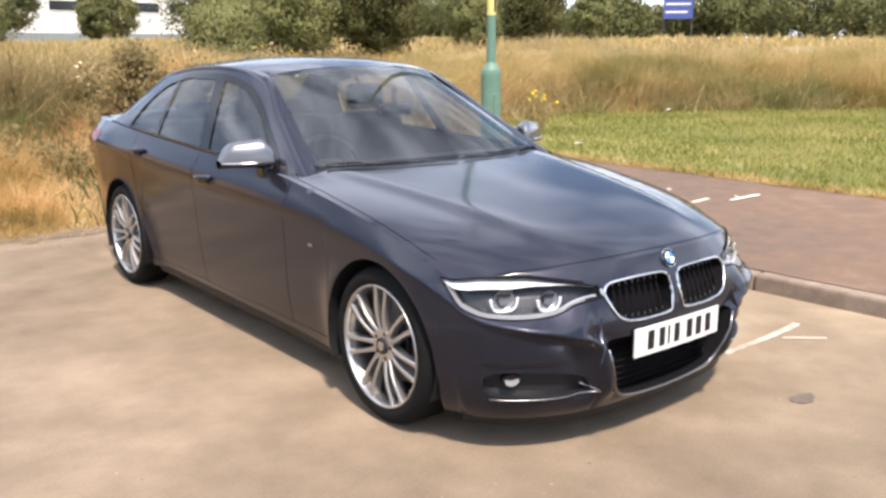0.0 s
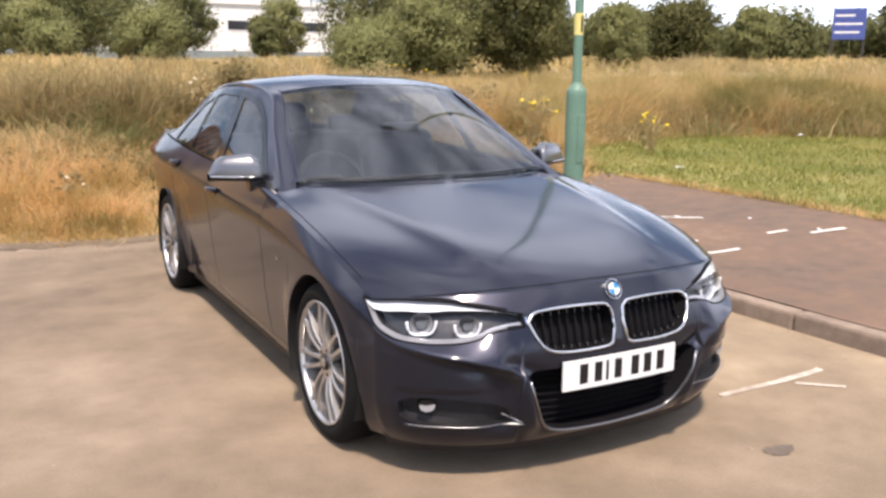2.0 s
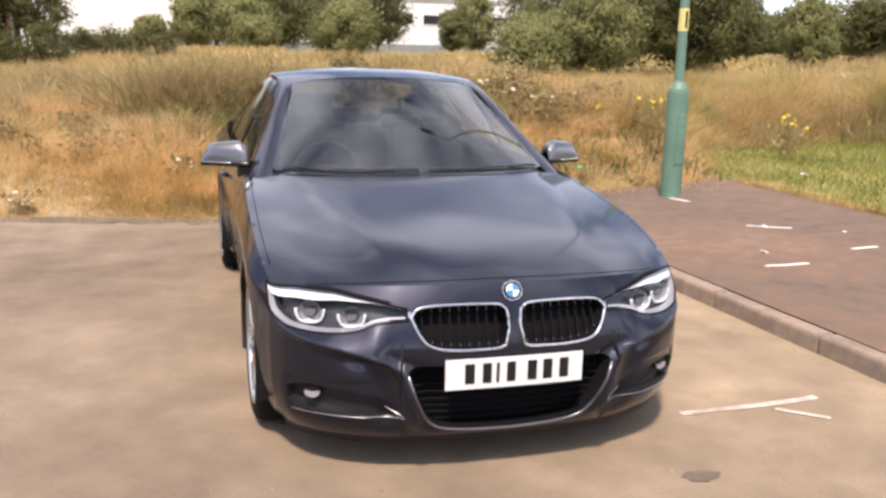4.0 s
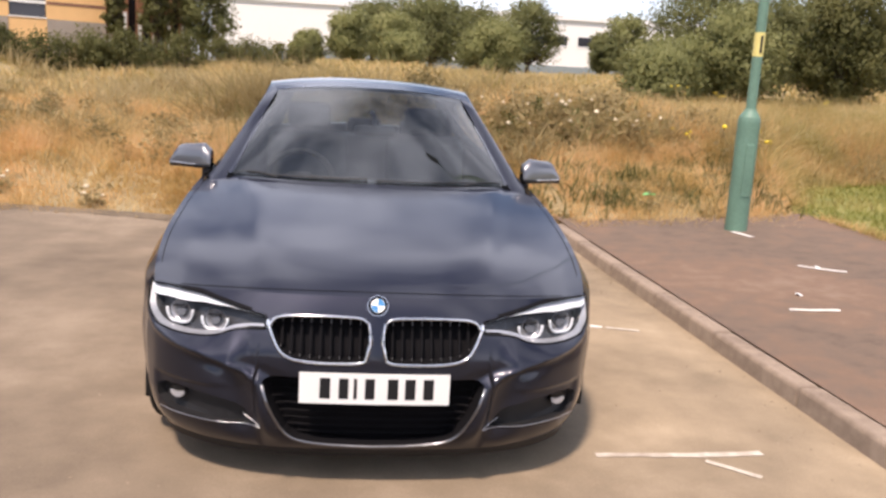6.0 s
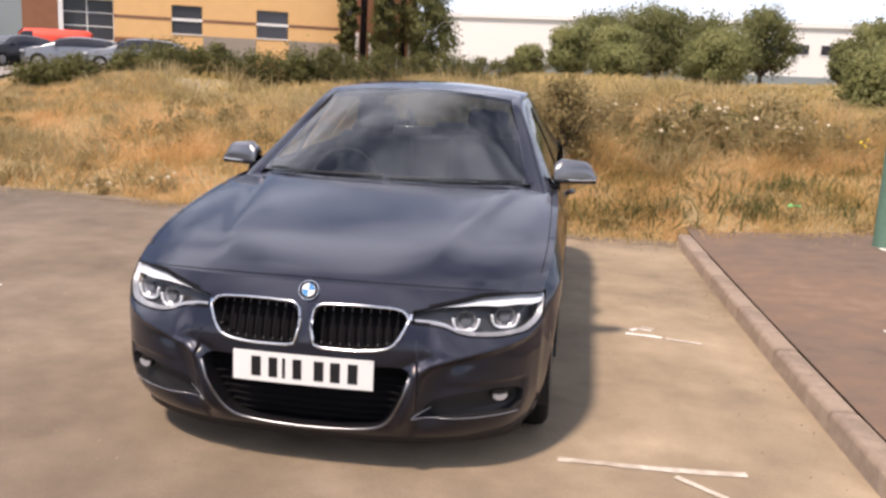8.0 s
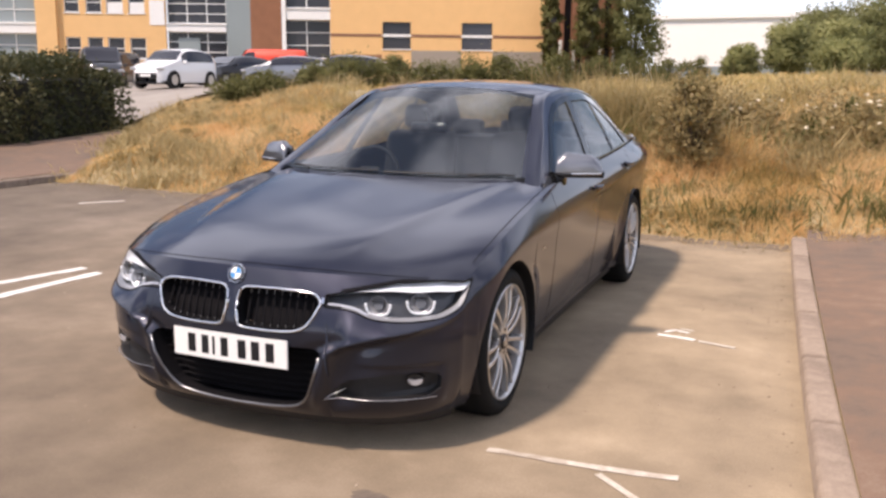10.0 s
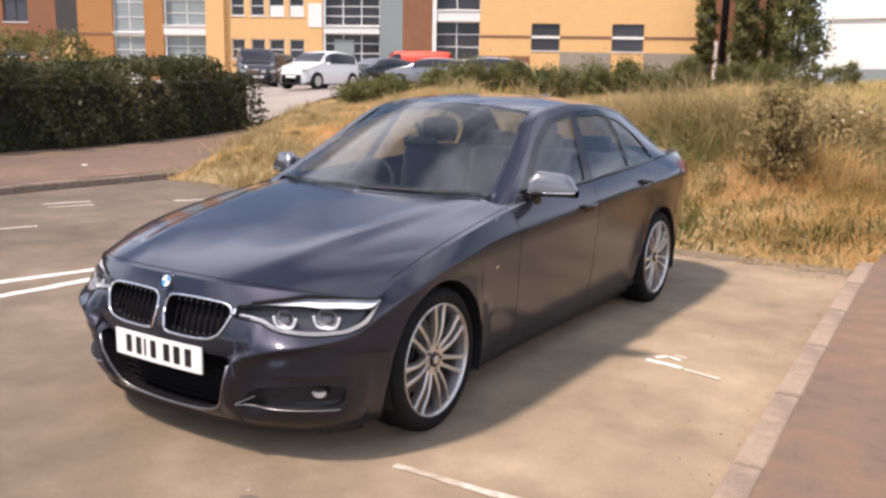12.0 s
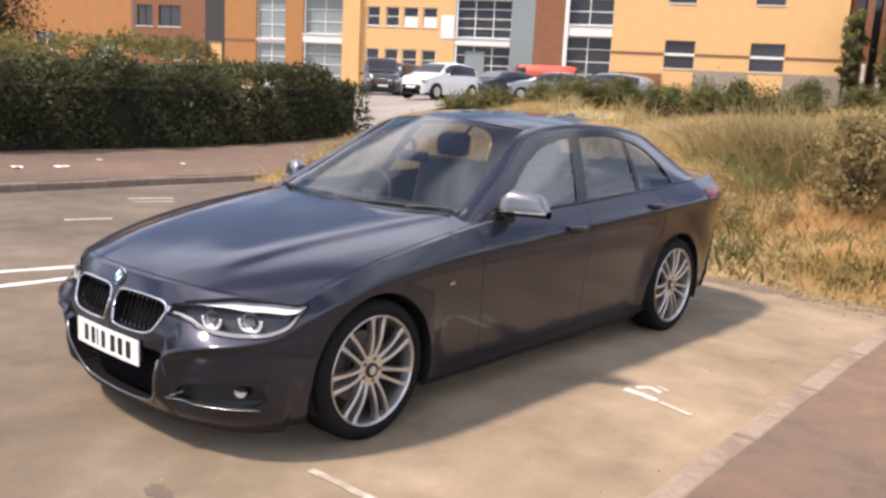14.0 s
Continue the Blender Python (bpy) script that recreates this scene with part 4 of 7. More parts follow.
def frame_at(s):
    """Outline point, outward normal, top edge and bottom height at s along the half outline: s is x across the nose, then runs back along the side."""
    e = 0.01
    if s <= 0.84:
        c = (s, c_front(s))
        d = Vector((2 * e, c_front(min(s + e, 0.84)) - c_front(max(s - e, 0)), 0))
        if s > 0.80:
            d = d.normalized().lerp(Vector((c_side(-0.44) - c_side(-0.45), 0.01, 0)).normalized(), (s - 0.80) / 0.08)
        return c, Vector((d.y, -d.x, 0)).normalized(), hood_top(s / 0.84, 0.0), 0.152
    y = s - 0.84 - 0.45
    if y <= 3.6:
        c = (c_side(y), y)
        d = Vector((c_side(y + e) - c_side(y - e), 2 * e, 0))
        if y < -0.43:
            d = d.normalized().lerp(Vector((0.03, c_front(0.84) - c_front(0.81), 0)).normalized(), 0.5 - (y + 0.45) / 0.04)
        nrm = Vector((d.y, -d.x, 0)).normalized()
        yt = y if y > -0.2 else -0.39 + (y + 0.45) * (0.19 / 0.25)
        top = hood_top(1.0, (yt + 0.39) / 1.24) if y < 0.85 else (t_x(yt), yt, t_z(yt))
        return c, nrm, top, arch_bottom(y, 0.152 + 0.03 * smooth01(-0.45, 0.3, y))
    q = max(0.8 - (y - 3.6), 0.0)
    c = (q, c_rear(q))
    d = Vector((-2 * e, c_rear(max(q - e, 0)) - c_rear(min(q + e, 0.8)), 0))
    k = q / 0.8
    return c, Vector((d.y, -d.x, 0)).normalized(), (q * 0.9, c_rear(q) - 0.02 - 0.01 * k, 1.045 - 0.04 * k * k), 0.20


def skin(s, z, lift=0.0, sx=1):
    """A point on the lower body, lift metres proud of it; sx = -1 for the other side."""
    c, nrm, top, zb = frame_at(abs(s))
    p = body_point(c, nrm, top, min(z, top[2]), lift)
    return Vector((p[0] * sx, p[1], p[2]))


def side_skin(y, z, lift=0.0, sx=1):
    return skin(y + 1.29, z, lift, sx)


# openings of the nose: kidneys and lamps above, grille and fog recesses below
kid_lo = pchip([(0.024, 0.560), (0.030, 0.520), (0.042, 0.502), (0.07, 0.495), (0.17, 0.493), (0.27, 0.500), (0.32, 0.518), (0.352, 0.560), (0.372, 0.604)])
kid_hi = pchip([(0.024, 0.590), (0.030, 0.626), (0.042, 0.640), (0.07, 0.646), (0.19, 0.648), (0.31, 0.643), (0.345, 0.636), (0.363, 0.624), (0.372, 0.606)])
lamp_lo = pchip([(0.385, 0.594), (0.44, 0.591), (0.50, 0.581), (0.55, 0.560), (0.60, 0.549), (0.70, 0.542), (0.78, 0.547), (0.82, 0.566), (0.86, 0.618), (0.905, 0.672)])
lamp_hi = pchip([(0.385, 0.636), (0.45, 0.647), (0.55, 0.664), (0.65, 0.678), (0.75, 0.678), (0.84, 0.669), (0.905, 0.6735)])
gril_lo = pchip([(0, 0.178), (0.1, 0.180), (0.2, 0.188), (0.27, 0.203), (0.31, 0.230), (0.345, 0.295), (0.37, 0.362), (0.385, 0.415)])
gril_hi = pchip([(0, 0.440), (0.30, 0.440), (0.35, 0.437), (0.375, 0.430), (0.385, 0.419)])
fog_lo = pchip([(0.425, 0.250), (0.50, 0.240), (0.60, 0.243), (0.70, 0.248), (0.77, 0.256), (0.79, 0.276)])
fog_hi = pchip([(0.425, 0.256), (0.45, 0.298), (0.50, 0.322), (0.56, 0.336), (0.64, 0.344), (0.71, 0.346), (0.765, 0.342), (0.79, 0.322)])


def knots(s):
    """Heights of the four opening edges at s."""
    c, nrm, top, zb = frame_at(s)
    lo = gril_lo(s) if s <= 0.405 else fog_lo(s)
    hi = gril_hi(s) if s <= 0.405 else fog_hi(s)
    if s <= 0.378:
        u0, u1 = kid_lo(s), kid_hi(s)
    else:
        u0, u1 = lamp_lo(s), lamp_hi(s)
    return zb, max(lo, zb + 0.004), max(hi, lo + 0.003), u0, min(u1, top[2] - 0.003), top[2]


def in_range(a, b, s0, s1):
    return a >= s0 - 1e-6 and b <= s1 + 1e-6


body = Shell()
NOSE = sorted(set([round(float(v), 4) for v in np.concatenate([
    [0.0, 0.012, 0.024, 0.027, 0.030, 0.036, 0.042, 0.055], np.linspace(0.07, 0.31, 13), np.linspace(0.39, 0.60, 29), [0.32, 0.33, 0.345, 0.352, 0.363, 0.372, 0.378, 0.385],
    [0.395, 0.405, 0.425, 0.435, 0.45, 0.47], np.linspace(0.50, 0.78, 15), [0.785, 0.79, 0.80, 0.81, 0.82, 0.83, 0.84, 0.85, 0.86, 0.875, 0.89, 0.905]])]))
ROWS_N = (5, 8, 34, 8, 6)
for a, b in zip(NOSE, NOSE[1:]):
    ka, kb = knots(a), knots(b)
    for band in range(5):
        if band == 1 and (b <= 0.385 + 1e-6 or in_range(a, b, 0.425, 0.79)):
            continue
        if band == 3 and (in_range(a, b, 0.024, 0.372) or in_range(a, b, 0.385, 0.905)):
            continue
        n = ROWS_N[band]
        rows = []
        for s_, k_ in ((a, ka), (b, kb)):
            rows.append([tuple(skin(s_, z)) for z in np.linspace(k_[band], k_[band + 1], n)])
        body.grid(rows)
SIDE_S = [0.905] + [y + 1.29 for y in side_stations() if y > -0.38] + [4.89 + v for v in np.linspace(0, 0.8, 16)[1:]]
cols = []
for s_ in SIDE_S:
    c, nrm, top, zb = frame_at(s_)
    cols.append(body_column(c, nrm, top, zb))
# the doors are panels of their own, above the sill
I0, I1, I2 = [min(range(len(SIDE_S)), key=lambda i: abs(SIDE_S[i] - 1.29 - y)) for y in (0.74, 1.68, 2.44)]
# one run of shading across the shut lines: normals of the whole side, looked up by place
SIDE_N = {}
for i in range(I0, I2 + 1):
    for j, p in enumerate(cols[i]):
        du = Vector(cols[min(i + 1, len(cols) - 1)][j]) - Vector(cols[max(i - 1, 0)][j])
        dv = Vector(cols[i][min(j + 1, len(cols[i]) - 1)]) - Vector(cols[i][max(j - 1, 0)])
        nv = du.cross(dv).normalized()
        SIDE_N[(round(abs(p[0]), 3), round(p[1], 3), round(p[2], 3))] = nv if nv.x > 0 else -nv
body.grid(cols[:I0 + 1])
body.grid([c[:3] for c in cols[I0:I2 + 1]])
body.grid(cols[I2:])
for s_ in (1, -1):
    for name, a, b in (("front_door", I0, I1), ("rear_door", I1, I2)):
        Shell().grid([[(p[0] * s_, p[1], p[2]) for p in c[2:]] for c in cols[a:b + 1]], mirror=False).make(name, M_PAINT, car, "dark grey painted door", shared=SIDE_N)
body.grid([[hood_top(u, v) for v in np.linspace(0, 1, 40)] for u in np.linspace(0, 1, 34)])

# greenhouse
r_x = pchip([(0.745, 0.70), (1.10, 0.617), (1.47, 0.53), (1.62, 0.565), (1.9, 0.59), (2.3, 0.585), (2.6, 0.568), (2.75, 0.55), (3.0, 0.617), (3.30, 0.70)])
r_z = pchip([(0.745, 0.950), (1.10, 1.142), (1.47, 1.345), (1.65, 1.374), (1.9, 1.385), (2.2, 1.376), (2.5, 1.350), (2.75, 1.315), (3.0, 1.18), (3.30, 1.020)])
r_xo = pchip([(0.745, 0.785), (1.10, 0.692), (1.47, 0.592), (1.62, 0.590), (1.9, 0.598), (2.3, 0.594), (2.6, 0.578), (2.75, 0.572), (3.0, 0.640), (3.30, 0.71)])
dlo = pchip([(0.66, 0.905), (0.86, 0.955), (1.08, 1.070), (1.35, 1.226), (1.55, 1.306), (1.85, 1.342), (2.2, 1.344), (2.45, 1.316), (2.62, 1.268), (2.73, 1.19), (2.79, 1.10), (2.81, 1.01)])
roof_c = pchip([(1.33, 1.388), (1.6, 1.420), (1.95, 1.432), (2.3, 1.424), (2.6, 1.398), (2.86, 1.362)])


def rail_z(y):
    """Height of the outer edge of pillar and roof rail."""
    return r_z(y) - 0.022


def side_x(y, z):
    """The half width of the cabin's side at that place."""
    xb, zb = t_x(y) - 0.018, t_z(y)
    if y < 0.85:
        xb = 0.82
    xr, zr = r_xo(y), rail_z(y)
    k = min(max((z - zb) / max(zr - zb, 0.01), 0), 1.2)
    return xb - (xb - xr) * k ** 1.12


def windscreen(u, v):
    x0 = 0.70 * u
    a = Vector((x0, 0.52 + 0.225 * u ** 2.2, 0.955 - 0.005 * u))
    b = Vector((0.53 * u, 1.33 + 0.14 * u * u, 1.388 - 0.043 * u * u))
    p = a.lerp(b, v)
    bul = 0.022 * math.sin(math.pi * v) * (1 - u ** 4)
    return (p.x, p.y - bul * 0.5, p.z + bul)


def rear_screen(u, v):
    a = Vector((0.70 * u, 3.40 - 0.10 * u * u, 1.062 - 0.042 * u * u))
    b = Vector((0.55 * u, 2.86 - 0.11 * u * u, 1.362 - 0.047 * u * u))
    p = a.lerp(b, v)
    bul = 0.02 * math.sin(math.pi * v) * (1 - u ** 4)
    return (p.x, p.y + bul * 0.5, p.z + bul)


def roof(u, v):
    yc = 1.33 + v * (2.86 - 1.33)
    ye = 1.47 + v * (2.75 - 1.47)
    y = yc + (ye - yc) * u * u
    z = roof_c(yc) + (r_z(ye) - roof_c(yc)) * u ** 2.3
    return (u * r_x(ye), y, z)


def side_low(y):
    if y < 0.80:
        return 0.93
    if y < 2.81:
        return dlo(y)
    return t_z(y)


body.grid([[roof(u, v) for v in np.linspace(0, 1, 30)] for u in np.linspace(0, 1, 22)])
ygr = sorted(list(np.linspace(0.745, 3.30, 70)) + [0.799, 0.801, 2.808, 2.811])
body.grid([[(side_x(y, z), y, z) for z in np.linspace(min(side_low(y), rail_z(y) - 0.004), rail_z(y), 8)] for y in ygr])
body.grid([[(r_x(y) + (r_xo(y) - r_x(y)) * math.sin(k * math.pi / 2), y, r_z(y) - 0.022 * (1 - math.cos(k * math.pi / 2))) for k in (0, 0.2, 0.4, 0.6, 0.8, 1)] for y in ygr])
# pillar bands beside the screens and the boot lid
body.grid([[windscreen(u, v) for v in np.linspace(0, 1, 24)] for u in (0.975, 0.99, 1.0)])
body.grid([[rear_screen(u, v) for v in np.linspace(0, 1, 20)] for u in (0.90, 0.95, 1.0)])


def boot(u, v):
    a = rear_screen(u, 0)
    k = u
    b = (0.8 * u * 0.9, c_rear(0.8 * u) - 0.02 - 0.01 * k, 1.045 - 0.04 * k * k)
    x, y = a[0] + (b[0] - a[0]) * v, a[1] + (b[1] - a[1]) * v
    return (x, y, a[2] + (b[2] - a[2]) * v + 0.008 * math.sin(math.pi * v))


body.grid([[boot(u, v) for v in np.linspace(0, 1, 10)] for u in np.linspace(0, 1, 14)])
body.grid([[(t_x(y) + (0.70 - t_x(y)) * k, y + 0.0 * k, t_z(y) + 0.012 * k) for k in (0, 0.5, 1)] for y in np.linspace(3.2, 3.6, 6)])
# feet of the pillars, sinking into the wings
rows = []
for y in np.linspace(0.62, 0.745, 6):
    e = 0.745 - y
    xi, xo, zi = 0.70 + 0.23 * e, 0.785 + 0.20 * e, 0.950 - 0.56 * e
    rows.append([(xi + (xo - xi) * math.sin(k * math.pi / 2), y, zi - 0.022 * (1 - math.cos(k * math.pi / 2))) for k in (0, 0.2, 0.4, 0.6, 0.8, 1)] + [(xo + 0.012, y, zi - 0.05)])
body.grid(rows)
body.make("body", M_PAINT, car, "dark grey metallic paint", shared=SIDE_N)

Shell().grid([[windscreen(u, v) for v in np.linspace(0.0, 1, 24)] for u in np.linspace(0, 0.98, 24)]).make("windscreen", M_GLASS, car, "clear laminated windscreen reflecting the sky")
Shell().grid([[rear_screen(u, v) for v in np.linspace(0.0, 1, 16)] for u in np.linspace(0, 0.91, 16)]).make("rear_window", M_SIDEGLASS, car)


def side_edge(line, k):
    return line[0] + (line[1] - line[0]) * k


def side_pane(name, front, rear):
    """A pane between two slanting edges, each given as y at the belt and y at the roof."""
    for s in (1, -1):
        rows = []
        for k in np.linspace(0, 1, 24):
            row = []
            for j in np.linspace(0, 1, 10):
                y = side_edge(front, j) * (1 - k) + side_edge(rear, j) * k
                zb = t_z(y) + 0.004
                zh = max(dlo(y) - 0.010, zb + 0.002)
                z = zb + (zh - zb) * j
                row.append((s * (side_x(y, z) - 0.006), y, z))
            rows.append(row)
        Shell().grid(rows, mirror=False).make(name, M_SIDEGLASS, car)


B_FRONT, B_REAR = (1.62, 1.79), (1.735, 1.89)
Q_FRONT, Q_REAR = (2.315, 2.385), (2.355, 2.43)
side_pane("front_side_window", (0.90, 0.905), B_FRONT)
side_pane("rear_side_window", B_REAR, Q_FRONT)
side_pane("quarter_window", Q_REAR, (2.79, 2.68))


def side_strip(name, pts_in, pts_out, mat, lift=0.003):
    """A band on the cabin's side between two lists of (y, z)."""
    for s in (1, -1):
        rows = []
        for a, b in zip(pts_in, pts_out):
            rows.append([(s * (side_x(a[0] + (b[0] - a[0]) * k, a[1] + (b[1] - a[1]) * k) + lift), a[0] + (b[0] - a[0]) * k, a[1] + (b[1] - a[1]) * k) for k in (0, 0.33, 0.67, 1)])
        Shell().grid(rows, mirror=False).make(name, mat, car)


yy = np.linspace(0.80, 2.808, 80)
side_strip("window_trim", [(y, max(dlo(y) - 0.032, t_z(y))) for y in yy], [(y, dlo(y) + 0.002) for y in yy], M_BLACK)
side_strip("belt_trim", [(y, t_z(y) - 0.003) for y in yy], [(y, t_z(y) + 0.014) for y in yy], M_BLACK, 0.004)


def pillar(name, front, rear, mat):
    ks = np.linspace(0, 1, 10)

    def pt(line, k):
        y = side_edge(line, k)
        return (y, t_z(y) + k * (dlo(y) - t_z(y)))
    side_strip(name, [pt(front, k) for k in ks], [pt(rear, k) for k in ks], mat, 0.001)


side_strip("pillar_lining", [(y, max(dlo(y) - 0.034, t_z(y))) for y in yy], [(y, max(rail_z(y), dlo(y))) for y in yy], M_INTERIOR, -0.014)
pillar("b_pillar", B_FRONT, B_REAR, M_BLACK)
pillar("window_divider", Q_FRONT, Q_REAR, M_BLACK)
side_strip("mirror_sail", [(y, t_z(y)) for y in np.linspace(0.68, 0.95, 12)], [(y, max(dlo(y), t_z(y) + 0.001)) for y in np.linspace(0.68, 0.95, 12)], M_BLACK, 0.0035)

# underbody that closes the car from below
Shell().grid([[(x, y, 0.20) for y in np.linspace(-0.60, 3.7, 12)] for x in (0, 0.35, 0.52)]).make("underbody", M_PLASTIC, car)


for s_ in (1, -1):
    Shell().grid([[(s_ * x, y, z) for y in np.linspace(ARCH_R + 0.01, 2.81 - ARCH_R - 0.01, 8)] for x, z in ((0.50, 0.20), (0.77, 0.19), (0.812, 0.20))], mirror=False).make("sill", M_PLASTIC, car)


def arch_liner(a):
    rows = []
    for th in np.linspace(-0.4, math.pi + 0.4, 30):
        y, z = a + (ARCH_R + 0.002) * math.cos(th), WHEEL_Z + (ARCH_R + 0.002) * math.sin(th)
        rows.append([(x, y, max(z, 0.19)) for x in (0.50, 0.65, 0.80, c_side(y) - 0.006)])
    rows2 = [[(0.50, a + r * math.cos(th), max(WHEEL_Z + r * math.sin(th), 0.19)) for r in (0.0, 0.2, ARCH_R)] for th in np.linspace(-0.4, math.pi + 0.4, 30)]
    for s in (1, -1):
        sh = Shell()
        for rr in (rows, rows2):
            sh.grid([[(p[0] * s, p[1], p[2]) for p in r] for r in rr], mirror=False)
        sh.make("wheel_arch_liner", M_PLASTIC, car)


for a in AXLES:
    arch_liner(a)


def revolve_x(profile, seg=64):
    """A body of revolution about the x axis from (x, radius) pairs, open ended."""
    bm = bmesh.new()
    rings = [[bm.verts.new((x, r * math.cos(2 * math.pi * k / seg), r * math.sin(2 * math.pi * k / seg))) for k in range(seg)] for x, r in profile]
    for a, b in zip(rings, rings[1:]):
        for k in range(seg):
            bm.faces.new((a[k], b[k], b[(k + 1) % seg], a[(k + 1) % seg]))
    bmesh.ops.recalc_face_normals(bm, faces=bm.faces)
    return bm


WR, RIM = 0.322, 0.251


def wheel(x, y, s, turn=0.0):
    w = new("wheel")
    w.parent = car
    w.location = (x * s, y, WR)
    w.rotation_euler = (turn, 0, 0 if s > 0 else math.pi)
    part("tyre", revolve_x([(-0.20, 0.244), (-0.212, 0.284), (-0.20, 0.312), (-0.178, WR), (-0.045, WR), (-0.020, 0.315), (-0.005, 0.298), (0.001, 0.280), (-0.002, 0.262), (-0.014, 0.246)]), M_RUBBER, w, smooth=True)
    part("rim", revolve_x([(-0.016, RIM + 0.001), (-0.004, RIM), (-0.0015, RIM - 0.0035), (-0.004, RIM - 0.0080), (-0.020, RIM - 0.011)]), M_RIM, w, "bright machined rim edge", smooth=True)
    part("barrel", revolve_x([(-0.020, RIM - 0.011), (-0.034, RIM - 0.020), (-0.07, RIM - 0.030), (-0.20, RIM - 0.036)]), M_LIP, w, "grey wheel barrel", smooth=True)
    disc_ = part("brake_disc", turned_x(0.165, -0.125, -0.105), M_DISC, w, "grey brake disc")
    part("disc_bell", turned_x(0.085, -0.105, -0.085), M_RIMDARK, disc_)
    for i in range(7):
        for side in (-1, 1):
            spoke(w, 2 * math.pi * i / 7, side)
    hub = part("hub", turned_x(0.070, -0.060, -0.024), M_RIM, w, "alloy hub", smooth=False)
    for i in range(5):
        a = 2 * math.pi * (i + 0.5) / 5
        bm = turned_x(0.0105, -0.03, -0.0225, 12)
        bmesh.ops.translate(bm, vec=(0, 0.052 * math.cos(a), 0.052 * math.sin(a)), verts=bm.verts)
        part("bolt_hole", bm, M_RECESS, hub)
    part("cap", turned_x(0.034, -0.024, -0.014), M_LAMPGREY, hub, "dark round centre cap")
    part("emblem", turned_x(0.021, -0.015, -0.0125), M_SATIN, hub)
    return w


def turned_x(r, x0, x1, seg=28):
    bm = bmesh.new()
    rings = [[bm.verts.new((x, rr * math.cos(2 * math.pi * k / seg), rr * math.sin(2 * math.pi * k / seg))) for k in range(seg)] for x, rr in ((x0, r), (x1 - 0.003, r), (x1, r - 0.003))]
    for a, b in zip(rings, rings[1:]):
        for k in range(seg):
            bm.faces.new((a[k], b[k], b[(k + 1) % seg], a[(k + 1) % seg]))
    bm.faces.new(rings[-1])
    bmesh.ops.recalc_face_normals(bm, faces=bm.faces)
    return bm


def spoke(w, a0, side):
    """One slim spoke of a pair that runs nearly parallel to its twin from the hub to the rim edge."""
    rows = []
    c, sn = math.cos(a0), math.sin(a0)
    for k in np.linspace(0, 1, 10):
        r = 0.058 + k * (RIM - 0.066)
        o = side * (0.0135 + 0.0215 * k ** 0.8)
        x = -0.024 + 0.012 * math.sin(math.pi * min(1, k * 1.15)) + 0.014 * k * k
        wd = 0.0078 + 0.0036 * abs(2 * k - 0.9) ** 1.5
        ring = []
        for (du, dx) in ((-1.25, -0.034), (-1, -0.004), (-0.7, 0), (0.7, 0), (1, -0.004), (1.25, -0.034)):
            t = o + du * wd
            ring.append((x + dx, r * c - t * sn, r * sn + t * c))
        rows.append(ring)
    Shell().grid(rows, mirror=False).make("spoke", M_RIM, w, smooth=False)


for (x, y) in ((0.876, 0.0), (0.882, 2.81)):
    for s in (1, -1):
        wheel(x, y, s, 0.55 if s > 0 else 0.67)


# ---------------- details of the car ----------------
def tube(bm, pts, r, closed=False, sides=6, flat=1.0):
    """A round bar along points."""
    pts = [Vector(p) for p in pts]
    n = len(pts)
    rings = []
    for i, p in enumerate(pts):
        a = pts[(i - 1) % n] if (closed or i > 0) else p
        b = pts[(i + 1) % n] if (closed or i < n - 1) else p
        d = (b - a).normalized()
        up = Vector((0, 0, 1)) if abs(d.z) < 0.85 else Vector((0, 1, 0))
        u = d.cross(up).normalized()
        v = u.cross(d).normalized()
        rings.append([bm.verts.new(p + u * r * math.cos(2 * math.pi * k / sides) + v * r * flat * math.sin(2 * math.pi * k / sides)) for k in range(sides)])
    m = n if closed else n - 1
    for i in range(m):
        a, b = rings[i], rings[(i + 1) % n]
        for k in range(sides):
            bm.faces.new((a[k], a[(k + 1) % sides], b[(k + 1) % sides], b[k]))
    if not closed:
        bm.faces.new(rings[0][::-1])
        bm.faces.new(rings[-1])
    return bm


def outline(lo, hi, s0, s1, n=26):
    """The closed edge of an opening as (s, z) pairs."""
    ss = [s0 + (s1 - s0) * 0.5 * (1 - math.cos(math.pi * i / (n - 1))) for i in range(n)]
    return [(s, lo(s)) for s in ss] + [(s, hi(s)) for s in reversed(ss)]


def band_rows(lo, hi, s0, s1, lift, sx, ns=24, nz=6, shrink=0.0):
    rows = []
    for i in range(ns):
        s = s0 + (s1 - s0) * i / (ns - 1)
        a, b = lo(s) + shrink, hi(s) - shrink
        if b < a:
            a = b = (a + b) / 2
        rows.append([tuple(skin(s, a + (b - a) * j / (nz - 1), lift, sx)) for j in range(nz)])
    return rows


def pocket(name, lo, hi, s0, s1, depth, mat, parent, sx, label="", closed=True):
    """The hollow behind an opening: side walls and a back; closed=False leaves the wall at s0 out."""
    sh = Shell()
    edge = outline(lo, hi, s0, s1)
    if closed:
        edge.append(edge[0])
    sh.grid([[tuple(skin(s, z, -depth * k, sx)) for k in (0, 0.5, 1)] for s, z in edge], mirror=False)
    sh.grid(band_rows(lo, hi, s0, s1, -depth, sx), mirror=False)
    return sh.make(name, mat, parent, label, smooth=False)


